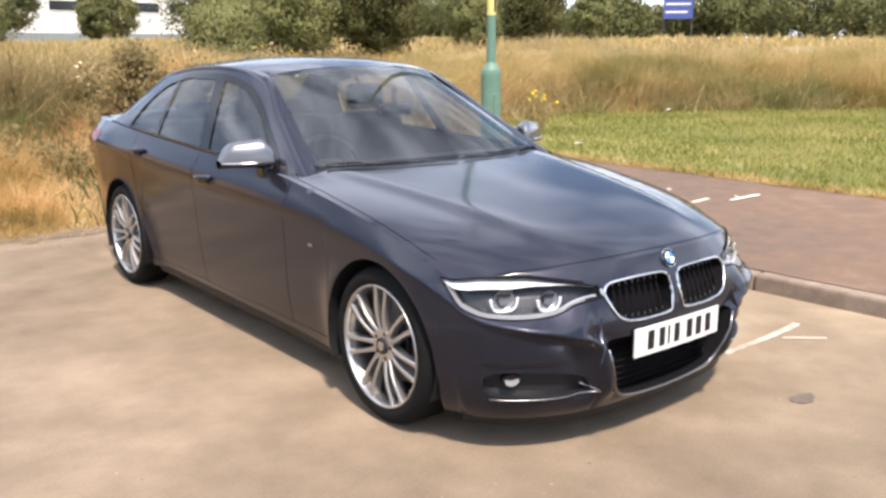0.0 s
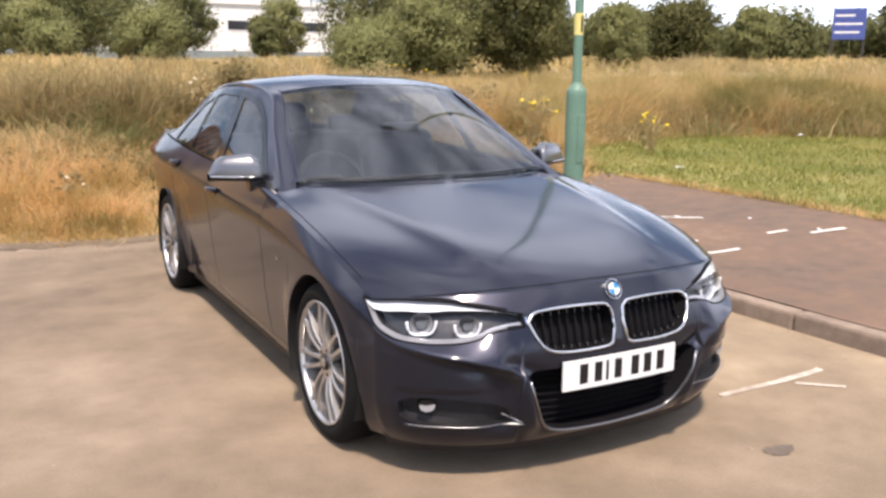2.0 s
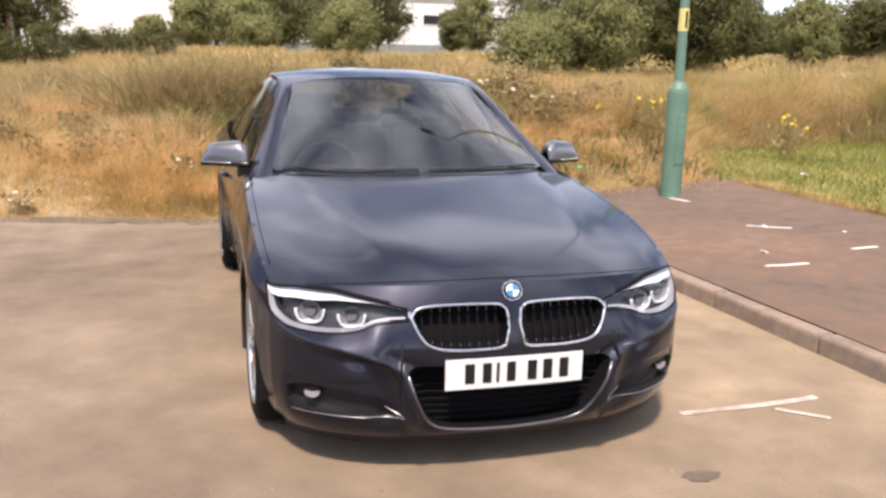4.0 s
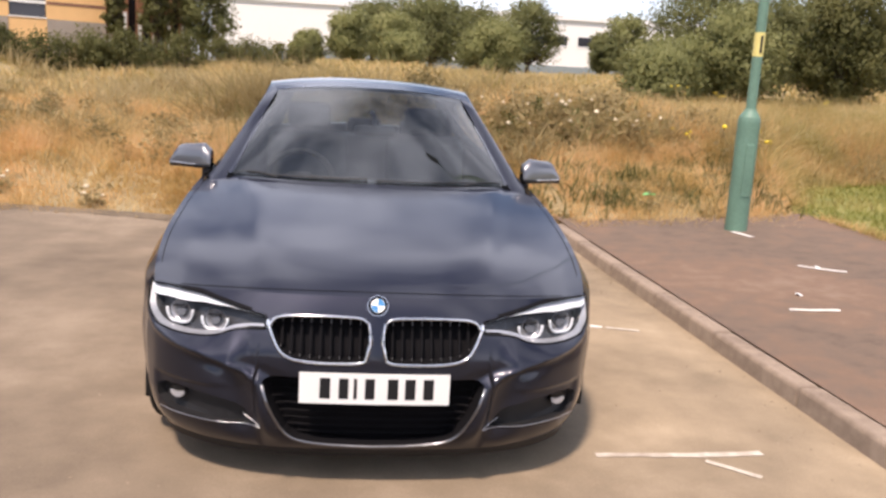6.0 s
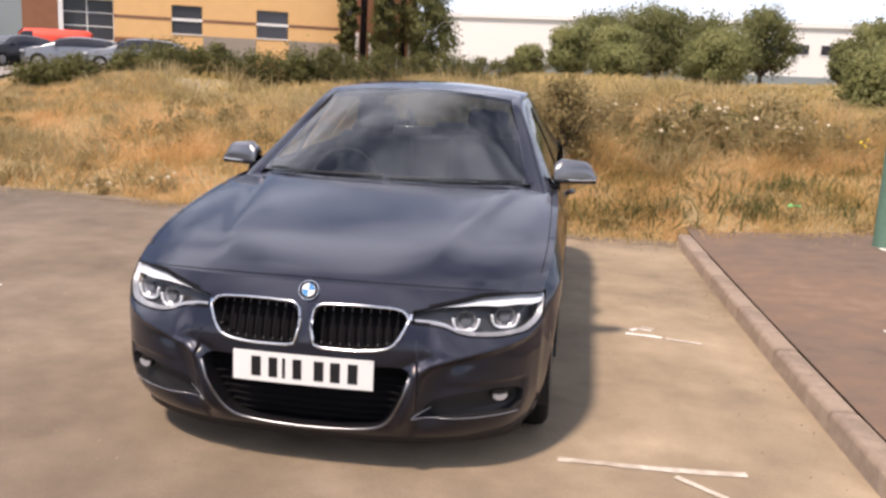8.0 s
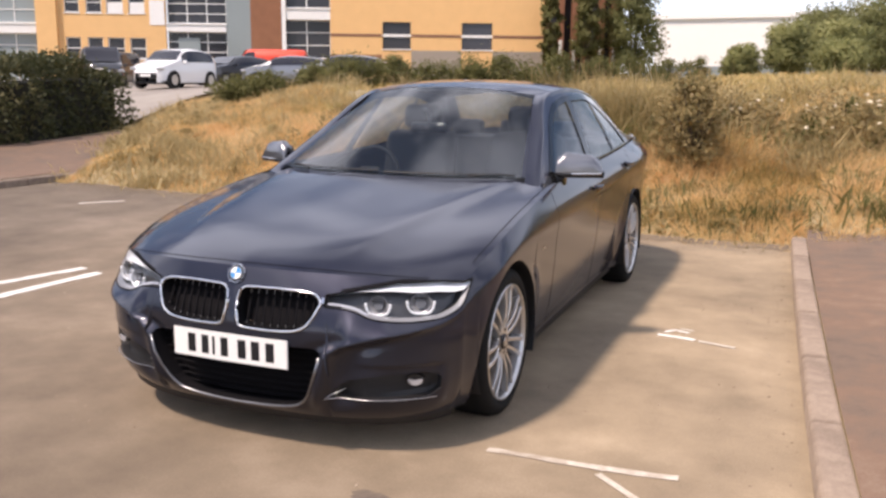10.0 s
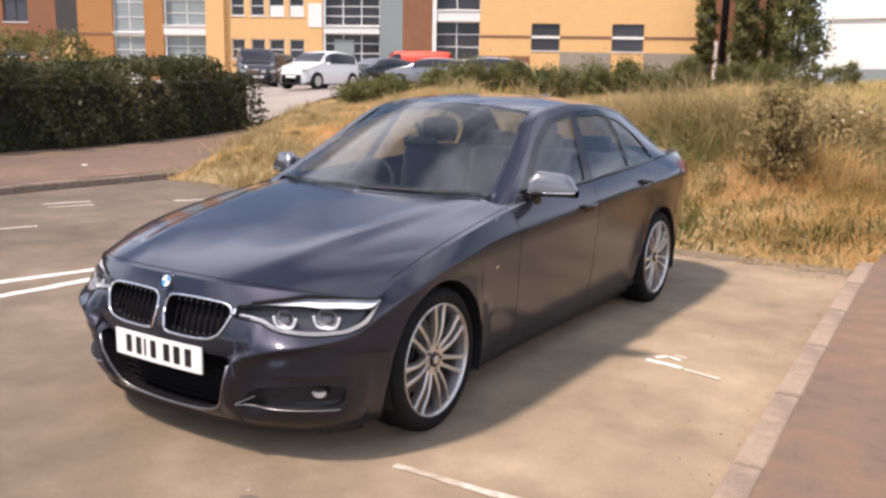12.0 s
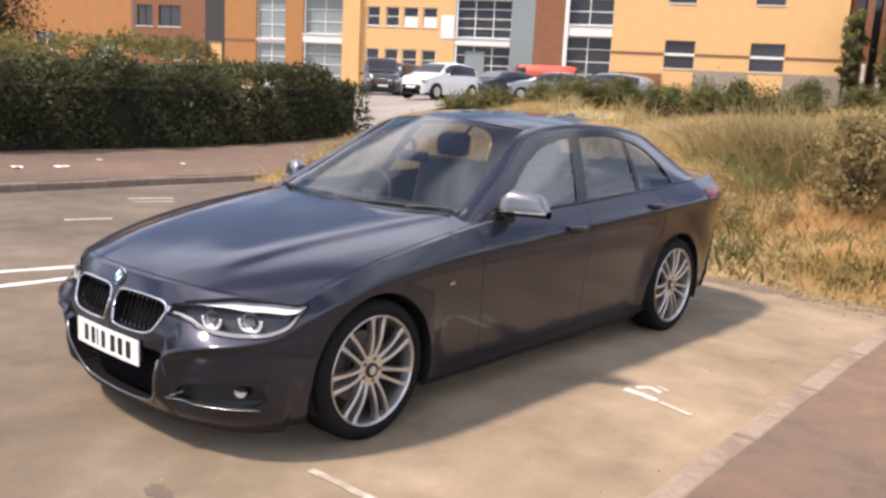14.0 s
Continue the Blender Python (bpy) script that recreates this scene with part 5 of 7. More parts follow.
def revolved_y(profile, seg=28):
    """A body of revolution about y from (radius, y) pairs, open ended."""
    bm = bmesh.new()
    rings = [[bm.verts.new((r * math.cos(2 * math.pi * k / seg), y, r * math.sin(2 * math.pi * k / seg))) for k in range(seg)] for r, y in profile]
    for a, b in zip(rings, rings[1:]):
        for k in range(seg):
            bm.faces.new((a[k], a[(k + 1) % seg], b[(k + 1) % seg], b[k]))
    return bm


# kidneys
for sx in (1, -1):
    k = pocket("kidney_grille", kid_lo, kid_hi, 0.024, 0.372, 0.07, M_SHUT, car, sx, "black kidney grille in a chrome surround")
    part("surround", tube(bmesh.new(), [skin(s, z, 0.003, sx) for s, z in outline(kid_lo, kid_hi, 0.021, 0.376, 30)], 0.0058, True, 8), M_CHROME, k, "chrome surround", smooth=True)
    for i in range(9):
        s = 0.058 + i * 0.0345
        lo, hi = kid_lo(s), kid_hi(s)
        bm = tube(bmesh.new(), [skin(s, lo + (hi - lo) * t, -0.032 - 0.01 * t, sx) for t in np.linspace(0.02, 0.98, 6)], 0.005, False, 6)
        sl = part("slat", bm, M_SHUT, k)
        part("tip", tube(bmesh.new(), [skin(s, lo + (hi - lo) * t, -0.024 - 0.010 * t, sx) for t in (0.80, 0.93)], 0.0024, False, 6), M_LIP, sl)
        part("tip", tube(bmesh.new(), [skin(s, lo + (hi - lo) * t, -0.026 - 0.010 * t, sx) for t in (0.04, 0.10)], 0.0022, False, 6), M_LIP, sl)

# roundel, shown as a plain blue and white disc
rp = skin(0.0, 0.684, 0.0)
badge = new("roundel")
badge.parent = car
badge.matrix_local = Matrix.Translation(rp + Vector((0, -0.003, 0.004))) @ Matrix.Rotation(radians(-26), 4, 'X')


def disc(r, y0, y1, seg=28, a0=0.0, a1=2 * math.pi):
    bm = bmesh.new()
    full = a1 - a0 > 6.2
    n = seg
    th = [a0 + (a1 - a0) * i / n for i in range(n if full else n + 1)]
    f = [bm.verts.new((r * math.cos(t), -y1, r * math.sin(t))) for t in th]
    g = [bm.verts.new((r * math.cos(t), -y0, r * math.sin(t))) for t in th]
    if not full:
        f.append(bm.verts.new((0, -y1, 0)))
        g.append(bm.verts.new((0, -y0, 0)))
    bm.faces.new(f[::-1])
    for i in range(len(f)):
        j = (i + 1) % len(f)
        bm.faces.new((f[i], f[j], g[j], g[i]))
    bmesh.ops.recalc_face_normals(bm, faces=bm.faces)
    return bm


part("bezel", disc(0.037, -0.004, 0.004), M_CHROME, badge)
part("ring", disc(0.0345, 0.004, 0.0055), M_BLACK, badge)
part("field", disc(0.0245, 0.0055, 0.0068), M_PLATE, badge)
for a in (0, math.pi):
    part("blue_quarter", disc(0.0235, 0.0068, 0.0078, 10, a + 0.0, a + math.pi / 2), M_BLUE, badge)

# number plate: white with dark bars for the writing
plate = new("number_plate")
plate.parent = car
rows = []
for x in np.linspace(-0.26, 0.26, 14):
    s = abs(x)
    p = skin(s, 0.41, 0.0)
    rows.append((x, p.y - 0.012))
yc = min(r[1] for r in rows)


def plate_y(x):
    return yc + 0.10 * x * x


def plate_slab(name, x0, x1, z0, z1, d0, d1, mat, parent):
    bm = bmesh.new()
    xs = np.linspace(x0, x1, 10)
    f = [[bm.verts.new((x, plate_y(x) - d1, z)) for z in (z0, z1)] for x in xs]
    b = [[bm.verts.new((x, plate_y(x) - d0, z)) for z in (z0, z1)] for x in xs]
    for i in range(len(xs) - 1):
        bm.faces.new((f[i][0], f[i + 1][0], f[i + 1][1], f[i][1]))
        bm.faces.new((f[i][1], f[i + 1][1], b[i + 1][1], b[i][1]))
        bm.faces.new((f[i][0], b[i][0], b[i + 1][0], f[i + 1][0]))
    bm.faces.new((f[0][0], f[0][1], b[0][1], b[0][0]))
    bm.faces.new((f[-1][0], b[-1][0], b[-1][1], f[-1][1]))
    bmesh.ops.recalc_face_normals(bm, faces=bm.faces)
    return part(name, bm, mat, parent)


plate_slab("plate", -0.26, 0.26, 0.354, 0.464, -0.003, 0.004, M_PLATE, plate)
plate_slab("plinth", -0.24, 0.24, 0.362, 0.456, -0.03, -0.003, M_PLASTIC, plate)
for i, x in enumerate((-0.172, -0.108, -0.068, -0.018, 0.062, 0.122, 0.186)):
    wdt = (0.050, 0.046, 0.016, 0.046, 0.050, 0.050, 0.050)[i]
    plate_slab("bar", x - wdt * 0.36, x + wdt * 0.36, 0.373, 0.447, 0.004, 0.0048, M_LETTER, plate)

# lower grille
lg = pocket("lower_grille", lambda s: gril_lo(s), lambda s: gril_hi(s), 0.0, 0.385, 0.09, M_SHUT, car, 1, "black lower grille with thin bars", closed=False)
pocket("lower_grille_half", lambda s: gril_lo(s), lambda s: gril_hi(s), 0.0, 0.385, 0.09, M_SHUT, lg, -1, closed=False)
for z in (0.212, 0.240, 0.268, 0.296, 0.324, 0.352, 0.380, 0.408):
    smax = next((s for s in np.linspace(0.385, 0.05, 60) if gril_lo(s) < z - 0.004), 0.1)
    pts = [skin(s, z, -0.058, -1) for s in np.linspace(smax, 0.01, 10)] + [skin(s, z, -0.058) for s in np.linspace(0, smax, 11)]
    part("bar", tube(bmesh.new(), pts, 0.005, False, 6, 0.6), M_SHUT, lg)
lip = [skin(s, gril_lo(s) - 0.004, 0.004, -1) for s in np.linspace(0.385, 0.01, 20)] + [skin(s, gril_lo(s) - 0.004, 0.004) for s in np.linspace(0, 0.385, 21)]
part("grille_lip", tube(bmesh.new(), lip, 0.0055, False, 8), M_CAP, car, "thin bright lip round the lower grille", smooth=True)

for sx in (1, -1):
    # fog lamp recess, lamp and silver blade
    fr = pocket("fog_recess", fog_lo, fog_hi, 0.425, 0.79, 0.035, M_RECESS, car, sx, "black fog lamp recess")
    p = skin(0.715, 0.314, -0.016, sx)
    nrm = (skin(0.715, 0.314, 0.1, sx) - skin(0.715, 0.314, 0.0, sx)).normalized()
    nrm = (nrm + Vector((0, -0.9, 0))).normalized()
    fl = new("fog_lamp")
    fl.parent = car
    fl.matrix_local = Matrix.Translation(p) @ nrm.to_track_quat('-Y', 'Z').to_matrix().to_4x4()
    bm = disc(0.030, -0.03, 0.004)
    bmesh.ops.scale(bm, vec=(1.15, 1, 0.78), verts=bm.verts)
    part("housing", bm, M_BLACK, fl)
    bm = disc(0.024, 0.004, 0.010, 16, math.pi * 0.92, math.pi * 2.08)
    bmesh.ops.scale(bm, vec=(1.15, 1, 0.85), verts=bm.verts)
    part("lens", bm, M_SILVER, fl, "bright fog lamp lens")
    pts = [skin(s, 0.244 + 0.004 * (s - 0.395), 0.007, sx) for s in np.linspace(0.395, 0.775, 24)]
    part("blade", tube(bmesh.new(), pts, 0.0022, False, 6, 0.7), M_SATIN, car, "silver blade", smooth=True)
    pts = [skin(0.398 + 0.07 * t, 0.249 + 0.032 * t, 0.006 - 0.014 * t, sx) for t in np.linspace(0, 1, 6)]
    part("blade_return", tube(bmesh.new(), pts, 0.0022, False, 6, 0.7), M_SATIN, car, smooth=True)

    # headlamp
    hl = new("headlamp")
    hl.parent = car
    hl["label"] = "clear LED headlamp with twin rings and a white brow"
    pocket("housing", lamp_lo, lamp_hi, 0.386, 0.904, 0.055, M_HOUSING, hl, sx)
    # white brow along the top edge
    rows = []
    for s in np.linspace(0.40, 0.902, 34):
        hi = lamp_hi(s)
        w = 0.005 + 0.030 * smooth01(0.46, 0.72, s) * (1 - 0.75 * smooth01(0.80, 0.905, s))
        rows.append([tuple(skin(s, hi - 0.001 - w * j, -0.030 + 0.027 * j, sx)) for j in (0, 0.5, 1)])
    Shell().grid(rows, mirror=False).make("brow", M_WHITE, hl, "white light strip")
    # silver sweep along the bottom edge
    rows = []
    for s in np.linspace(0.45, 0.897, 36):
        lo = lamp_lo(s)
        w = 0.004 + 0.005 * smooth01(0.47, 0.58, s) * (1 - 0.5 * smooth01(0.80, 0.89, s))
        rows.append([tuple(skin(s, min(lo + 0.003 + w * j, lamp_hi(s) - 0.002), -0.003 - 0.020 * j, sx)) for j in (0, 0.5, 1)])
    Shell().grid(rows, mirror=False).make("sweep", M_SWEEP, hl, "silver sweep")
    rows = [[tuple(skin(s, lamp_lo(s) + 0.006 + 0.007 * j, -0.014, sx)) for j in (0, 1)] for s in np.linspace(0.395, 0.55, 10)]
    Shell().grid(rows, mirror=False).make("side_marker", M_SILVER, hl)
    # twin units, each a lens in a silver bowl inside an open light ring
    for s0, z0, r in ((0.580, 0.599, 0.044), (0.722, 0.602, 0.048)):
        ctr = skin(s0, z0, -0.024, sx)
        nn = (skin(s0, z0, 0.1, sx) - skin(s0, z0, 0.0, sx)).normalized()
        nn = (nn * 0.7 + Vector((0, -0.6, 0))).normalized()
        mt = Matrix.Translation(ctr) @ nn.to_track_quat('-Y', 'Z').to_matrix().to_4x4()
        unit = new("lamp_unit")
        unit.parent = hl
        unit.matrix_local = mt
        arc = []
        for a in np.linspace(radians(168), radians(372), 26):
            q = (abs(math.cos(a)) ** 3.2 + abs(math.sin(a)) ** 3.2) ** (-1 / 3.2)
            arc.append((1.06 * r * q * math.cos(a) * (1 - 0.16 * max(-math.sin(a), 0)) * sx, -0.006, 0.86 * r * q * math.sin(a)))
        part("light_ring", tube(bmesh.new(), arc, 0.0058, False, 8), M_WHITE, unit, "white open light ring", smooth=True)
        part("bowl", revolved_y([(0.30 * r, 0.022), (0.55 * r, 0.012), (0.84 * r, -0.002)]), M_SWEEP, unit, "grey reflector bowl", smooth=True)
        part("shutter", box_bm(-0.55 * r, -0.010, 0.30 * r, 0.55 * r, 0.006, 0.46 * r, 0.003), M_LAMPGREY, unit, "dark shutter bar")
        part("projector", disc(r * 0.42, -0.02, 0.004), M_LENSGREY, unit, "grey projector lens")
    # outer lens
    Shell().grid(band_rows(lamp_lo, lamp_hi, 0.386, 0.904, 0.0015, sx, 36, 8), mirror=False).make("lens", M_LENS, hl, "clear outer lens")
    part("gasket", tube(bmesh.new(), [skin(s, z, 0.0, sx) for s, z in outline(lamp_lo, lamp_hi, 0.386, 0.904, 40)], 0.0034, True, 6), M_SHUT, hl, smooth=True)
    # dark gap between the lamp and the bonnet
    rows = []
    for s in np.linspace(0.44, 0.84, 26):
        tz = frame_at(s)[2][2]
        lo_, hi_ = min(lamp_hi(s), tz - 0.004) + 0.001, min(lamp_hi(s) + 0.012, tz - 0.001)
        rows.append([tuple(skin(s, lo_ + (hi_ - lo_) * j, 0.0012, sx)) for j in (0, 1)])
    Shell().grid(rows, mirror=False).make("lamp_gap", M_SHUT, car)
    # bridge between kidney and lamp
    rows = [[tuple(skin(s, 0.606 + 0.020 * j, 0.002, sx)) for j in (0, 1)] for s in np.linspace(0.374, 0.388, 4)]
    Shell().grid(rows, mirror=False).make("bridge", M_CHROME, car)


def groove(name, pts, w=0.0045):
    """A dark shut line laid along points of the skin."""
    return part(name, tube(bmesh.new(), pts, w / 2, False, 5, 0.5), M_SHUT, car)


def hood_line(u0, v0, u1, v1, n=24, sx=1, fn=None):
    out = []
    for i in range(n):
        t = i / (n - 1)
        p = hood_top(u0 + (u1 - u0) * t, v0 + (v1 - v0) * t)
        out.append((p[0] * sx, p[1], p[2] + 0.0005))
    return out


def nose_line(sx):
    return [(x * sx, y, z + 0.0003) for x, y, z in (hood_top(u, 0.020 - 0.018 * u * u) for u in np.linspace(0, 0.86, 20))]


groove("bonnet_gap", list(reversed(nose_line(-1)))[:-1] + nose_line(1), 0.005)
for sx in (1, -1):
    groove("bonnet_side_gap", hood_line(0.968, 0.10, 0.965, 0.985, 30, sx), 0.004)
    # doors and handles
    groove("door_gap", [side_skin(0.70 + 0.06 * smooth01(0.85, 0.3, z), z, 0.0, sx) for z in np.linspace(0.90, 0.22, 20)], 0.0026)
    groove("door_gap", [side_skin(1.70 - 0.03 * (z - 0.2), z, 0.0, sx) for z in np.linspace(0.94, 0.22, 20)], 0.0026)
    groove("door_gap", [side_skin(2.56 - 0.20 * smooth01(0.72, 0.35, z), z, 0.0, sx) for z in np.linspace(0.975, 0.24, 20)], 0.0026)
    groove("sill_gap", [side_skin(y, 0.235, 0.0, sx) for y in np.linspace(0.45, 2.40, 20)], 0.0026)
    for y0, z0 in ((1.44, 0.838), (2.365, 0.897)):
        h = new("door_handle")
        h.parent = car
        bm = tube(bmesh.new(), [side_skin(y0 + 0.17 * t, z0 - 0.012 * t, 0.010 + 0.020 * math.sin(math.pi * t), sx) for t in np.linspace(0, 1, 8)], 0.011, False, 8, 1.2)
        part("grip", bm, M_PAINT, h, smooth=True)
        rows = [[side_skin(y0 + 0.02 + 0.12 * t, z0 - 0.015 - 0.03 * j, 0.0015, sx) for j in (-0.4, 0.2, 0.8)] for t in np.linspace(0, 1, 5)]
        Shell().grid(rows, mirror=False).make("recess", M_BLACK, h)
    # wing badge
    rows = [[side_skin(0.468 + 0.034 * t, 0.648 + 0.012 * j, 0.003, sx) for j in (0, 1)] for t in (0, 1)]
    Shell().grid(rows, mirror=False).make("wing_badge", M_SATIN, car, "small silver wing badge")
    # tail lamp
    rows = [[side_skin(y, z, 0.003, sx) for z in np.linspace(0.885, 0.955, 5)] for y in np.linspace(3.22, 3.59, 8)]
    Shell().grid(rows, mirror=False).make("tail_lamp", M_RED, car, "red tail lamp")
    # door mirror
    dm = new("door_mirror")
    dm.parent = car
    rows, base = [], []
    for a in np.linspace(0, 1, 20):
        # loops across the arm: full near the door, drawn in round at the outer end
        x = 0.812 + 0.222 * a
        end = math.sqrt(max(0.0, 1 - smooth01(0.62, 1.0, a) ** 2 * 0.985))
        root = 0.72 + 0.28 * smooth01(0, 0.18, a)
        zm, yf = 0.966, 0.905 + 0.105 * a ** 1.4
        hh, dp = (0.108 - 0.026 * a) * end * root, (0.125 - 0.02 * a) * (0.35 + 0.65 * end)
        rows.append([(sx * x, yf + dp * (0.46 - 0.46 * math.cos(t)), zm + hh * max(math.sin(t), 0) ** 0.72) for t in np.linspace(0, math.pi * 0.93, 16)])
        base.append([(sx * x, yf + dy * dp, zv) for dy, zv in ((0.02, zm), (-0.05, zm - 0.008), (0.04, zm - 0.022 * root), (0.5, zm - 0.030 * root), (0.95, zm - 0.020 * root), (0.97, zm + hh * 0.25), (0.90, zm + hh * 0.3))])
    cap = Shell().grid(rows, mirror=False)
    c = tuple(sum(p[i] for p in rows[0]) / len(rows[0]) for i in range(3))
    cap.grid([[p, c] for p in rows[0]], mirror=False)
    cap.make("cap", M_MIRRORCAP, dm, "silver-grey mirror cap")
    Shell().grid(base, mirror=False).make("base", M_BLACK, dm)
    part("indicator", tube(bmesh.new(), [(sx * (0.812 + 0.222 * a), 0.899 + 0.105 * a ** 1.4, 0.963) for a in np.linspace(0.35, 0.985, 12)], 0.0050, False, 6, 0.8), M_CHROME, dm, "bright indicator strip", smooth=True)
    part("foot", box_bm(sx * 0.820 - 0.040, 0.925, 0.885, sx * 0.820 + 0.030, 1.01, 0.948, 0.014), M_BLACK, dm)
    part("mirror_glass", box_bm(sx * 0.915 - 0.080, 1.052, 0.972, sx * 0.915 + 0.070, 1.056, 1.030, 0.002), M_CHROME, dm)

# black valance under the nose and skirts under the doors
va = [[tuple(skin(s, 0.158, -0.006)), tuple(skin(s, 0.154, -0.012) + Vector((0, 0, -0.030))), tuple(skin(s, 0.154, -0.045) + Vector((0, 0, -0.044)))] for s in np.linspace(0, 0.84, 30)]
Shell().grid(va).make("valance", M_RECESS, car, "black lower valance")
for s_ in (1, -1):
    Shell().grid([[(s_ * x, y, z) for y in np.linspace(ARCH_R + 0.03, 2.81 - ARCH_R - 0.03, 8)] for x, z in ((0.815, 0.20), (0.805, 0.150), (0.68, 0.140))], mirror=False).make("side_skirt", M_RECESS, car, "black side skirt")

# wipers and cowl
for x0, x1 in ((-0.60, -0.02), (0.02, 0.60)):
    pts = []
    for t in np.linspace(0, 1, 14):
        x = x0 + (x1 - x0) * t
        u = abs(x) / 0.70
        p = windscreen(u, 0.014 + 0.012 * t)
        pts.append((x, p[1] - 0.006, p[2] + 0.006))
    part("wiper", tube(bmesh.new(), pts, 0.0045, False, 6), M_PLASTIC, car, "black wiper blade")
for sx in (1, -1):
    pts = [(sx * (0.655 - 0.20 * t), 0.715 - 0.125 * t, 0.960 + 0.010 * math.sin(math.pi * t)) for t in np.linspace(0, 1, 7)]
    part("wiper_arm", tube(bmesh.new(), pts, 0.0075, False, 6, 0.7), M_PLASTIC, car, "black wiper arm")
rows = [[(hood_top(u, 0.985)[0] * 1.0, hood_top(u, 0.985)[1] + 0.05 * j, hood_top(u, 0.985)[2] - 0.004 - 0.006 * j) for j in (0, 1)] for u in np.linspace(0, 0.84, 20)]
Shell().grid(rows).make("cowl", M_PLASTIC, car)
# black borders of the screens
Shell().grid([[tuple(Vector(windscreen(u, v)) + Vector((0, 0.004, -0.004))) for v in (0.965, 0.98, 1.0)] for u in np.linspace(0, 0.99, 20)]).make("windscreen_border", M_BLACK, car)
Shell().grid([[tuple(Vector(windscreen(u, v)) + Vector((0, 0.004, -0.004))) for v in np.linspace(0, 1, 20)] for u in (0.968, 0.99)]).make("windscreen_edge", M_BLACK, car)
Shell().grid([[tuple(Vector(windscreen(u, v)) + Vector((0, 0.004, -0.004))) for v in (0.0, 0.02, 0.035)] for u in np.linspace(0, 0.95, 20)]).make("windscreen_foot", M_BLACK, car)
# roof fin aerial
Shell().grid([[(0.018 * (1 - k) * (1 - 0.2 * j) * (1 if j < 1 else 0), 2.66 + 0.12 * k + 0.02 * j, 1.388 - 0.012 * k + 0.045 * j * (0.2 + 0.8 * math.sin(math.pi * (0.15 + 0.6 * k)))) for j in (0, 0.5, 1)] for k in np.linspace(0, 1, 8)]).make("roof_fin", M_PAINT, car)


# ---------------- inside the car ----------------
def soft_box(name, x0, y0, z0, x1, y1, z1, mat, parent, r=0.05, lean=0.0, label=""):
    bm = box_bm(x0, y0, z0, x1, y1, z1, r, 4)
    for v in bm.verts:
        v.co.y += (v.co.z - z0) * lean
    return part(name, bm, mat, parent, label, smooth=True)


for x in (-0.36, 0.36):
    st = new("front_seat")
    st.parent = car
    soft_box("cushion", x - 0.25, 1.20, 0.42, x + 0.25, 1.70, 0.56, M_SEAT, st)
    soft_box("backrest", x - 0.24, 1.66, 0.52, x + 0.24, 1.82, 1.10, M_SEAT, st, 0.06, 0.25)
    soft_box("headrest", x - 0.13, 1.84, 1.11, x + 0.13, 1.93, 1.27, M_SEAT, st, 0.04, 0.1)
rb = new("rear_bench")
rb.parent = car
soft_box("cushion", -0.62, 2.10, 0.42, 0.62, 2.60, 0.58, M_SEAT, rb)
soft_box("backrest", -0.62, 2.55, 0.50, 0.62, 2.72, 1.02, M_SEAT, rb, 0.05, 0.3)
for x in (-0.38, 0, 0.38):
    soft_box("headrest", x - 0.12, 2.74, 1.03, x + 0.12, 2.82, 1.14, M_SEAT, rb, 0.03, 0.1)
soft_box("dashboard", -0.68, 0.72, 0.62, 0.68, 1.05, 0.93, M_INTERIOR, car, 0.07, -0.1, "black soft dashboard")
soft_box("parcel_shelf", -0.60, 2.80, 0.96, 0.60, 3.35, 1.0, M_INTERIOR, car, 0.01)
Shell().grid([[(x, y, 0.40) for y in (0.6, 2.0, 3.4)] for x in (0, 0.76)]).make("cabin_floor", M_INTERIOR, car)
for s_ in (1, -1):
    Shell().grid([[(s_ * 0.785, y, z) for z in (0.40, 0.7, 0.93)] for y in np.linspace(0.80, 3.0, 8)], mirror=False).make("door_card", M_INTERIOR, car)
Shell().grid([[(u * r_x(1.47 + 1.28 * v) * 0.97, roof(u, v)[1], roof(u, v)[2] - 0.025) for v in np.linspace(0.02, 0.98, 14)] for u in np.linspace(0, 1, 10)]).make("headliner", M_LINER, car, "grey headlining")
sw = new("steering_wheel")
sw.parent = car
sw.matrix_local = Matrix.Translation((-0.37, 1.12, 0.87)) @ Matrix.Rotation(radians(-25), 4, 'X')
part("wheel_rim", tube(bmesh.new(), [(0.18 * math.cos(a), 0, 0.18 * math.sin(a)) for a in np.linspace(0, 2 * math.pi, 28, endpoint=False)], 0.015, True, 8), M_INTERIOR, sw, smooth=True)
part("boss", box_bm(-0.07, -0.02, -0.06, 0.07, 0.03, 0.06, 0.02), M_INTERIOR, sw)
rm = new("rear_view_mirror")
rm.parent = car
soft_box("mirror_housing", -0.09, 1.08, 1.135, 0.13, 1.12, 1.195, M_BLACK, rm, 0.018)
part("stalk", tube(bmesh.new(), [(0.02, 1.10, 1.18), (0.015, 1.11, 1.24), (0.0, 1.08, 1.268)], 0.014), M_BLACK, rm)


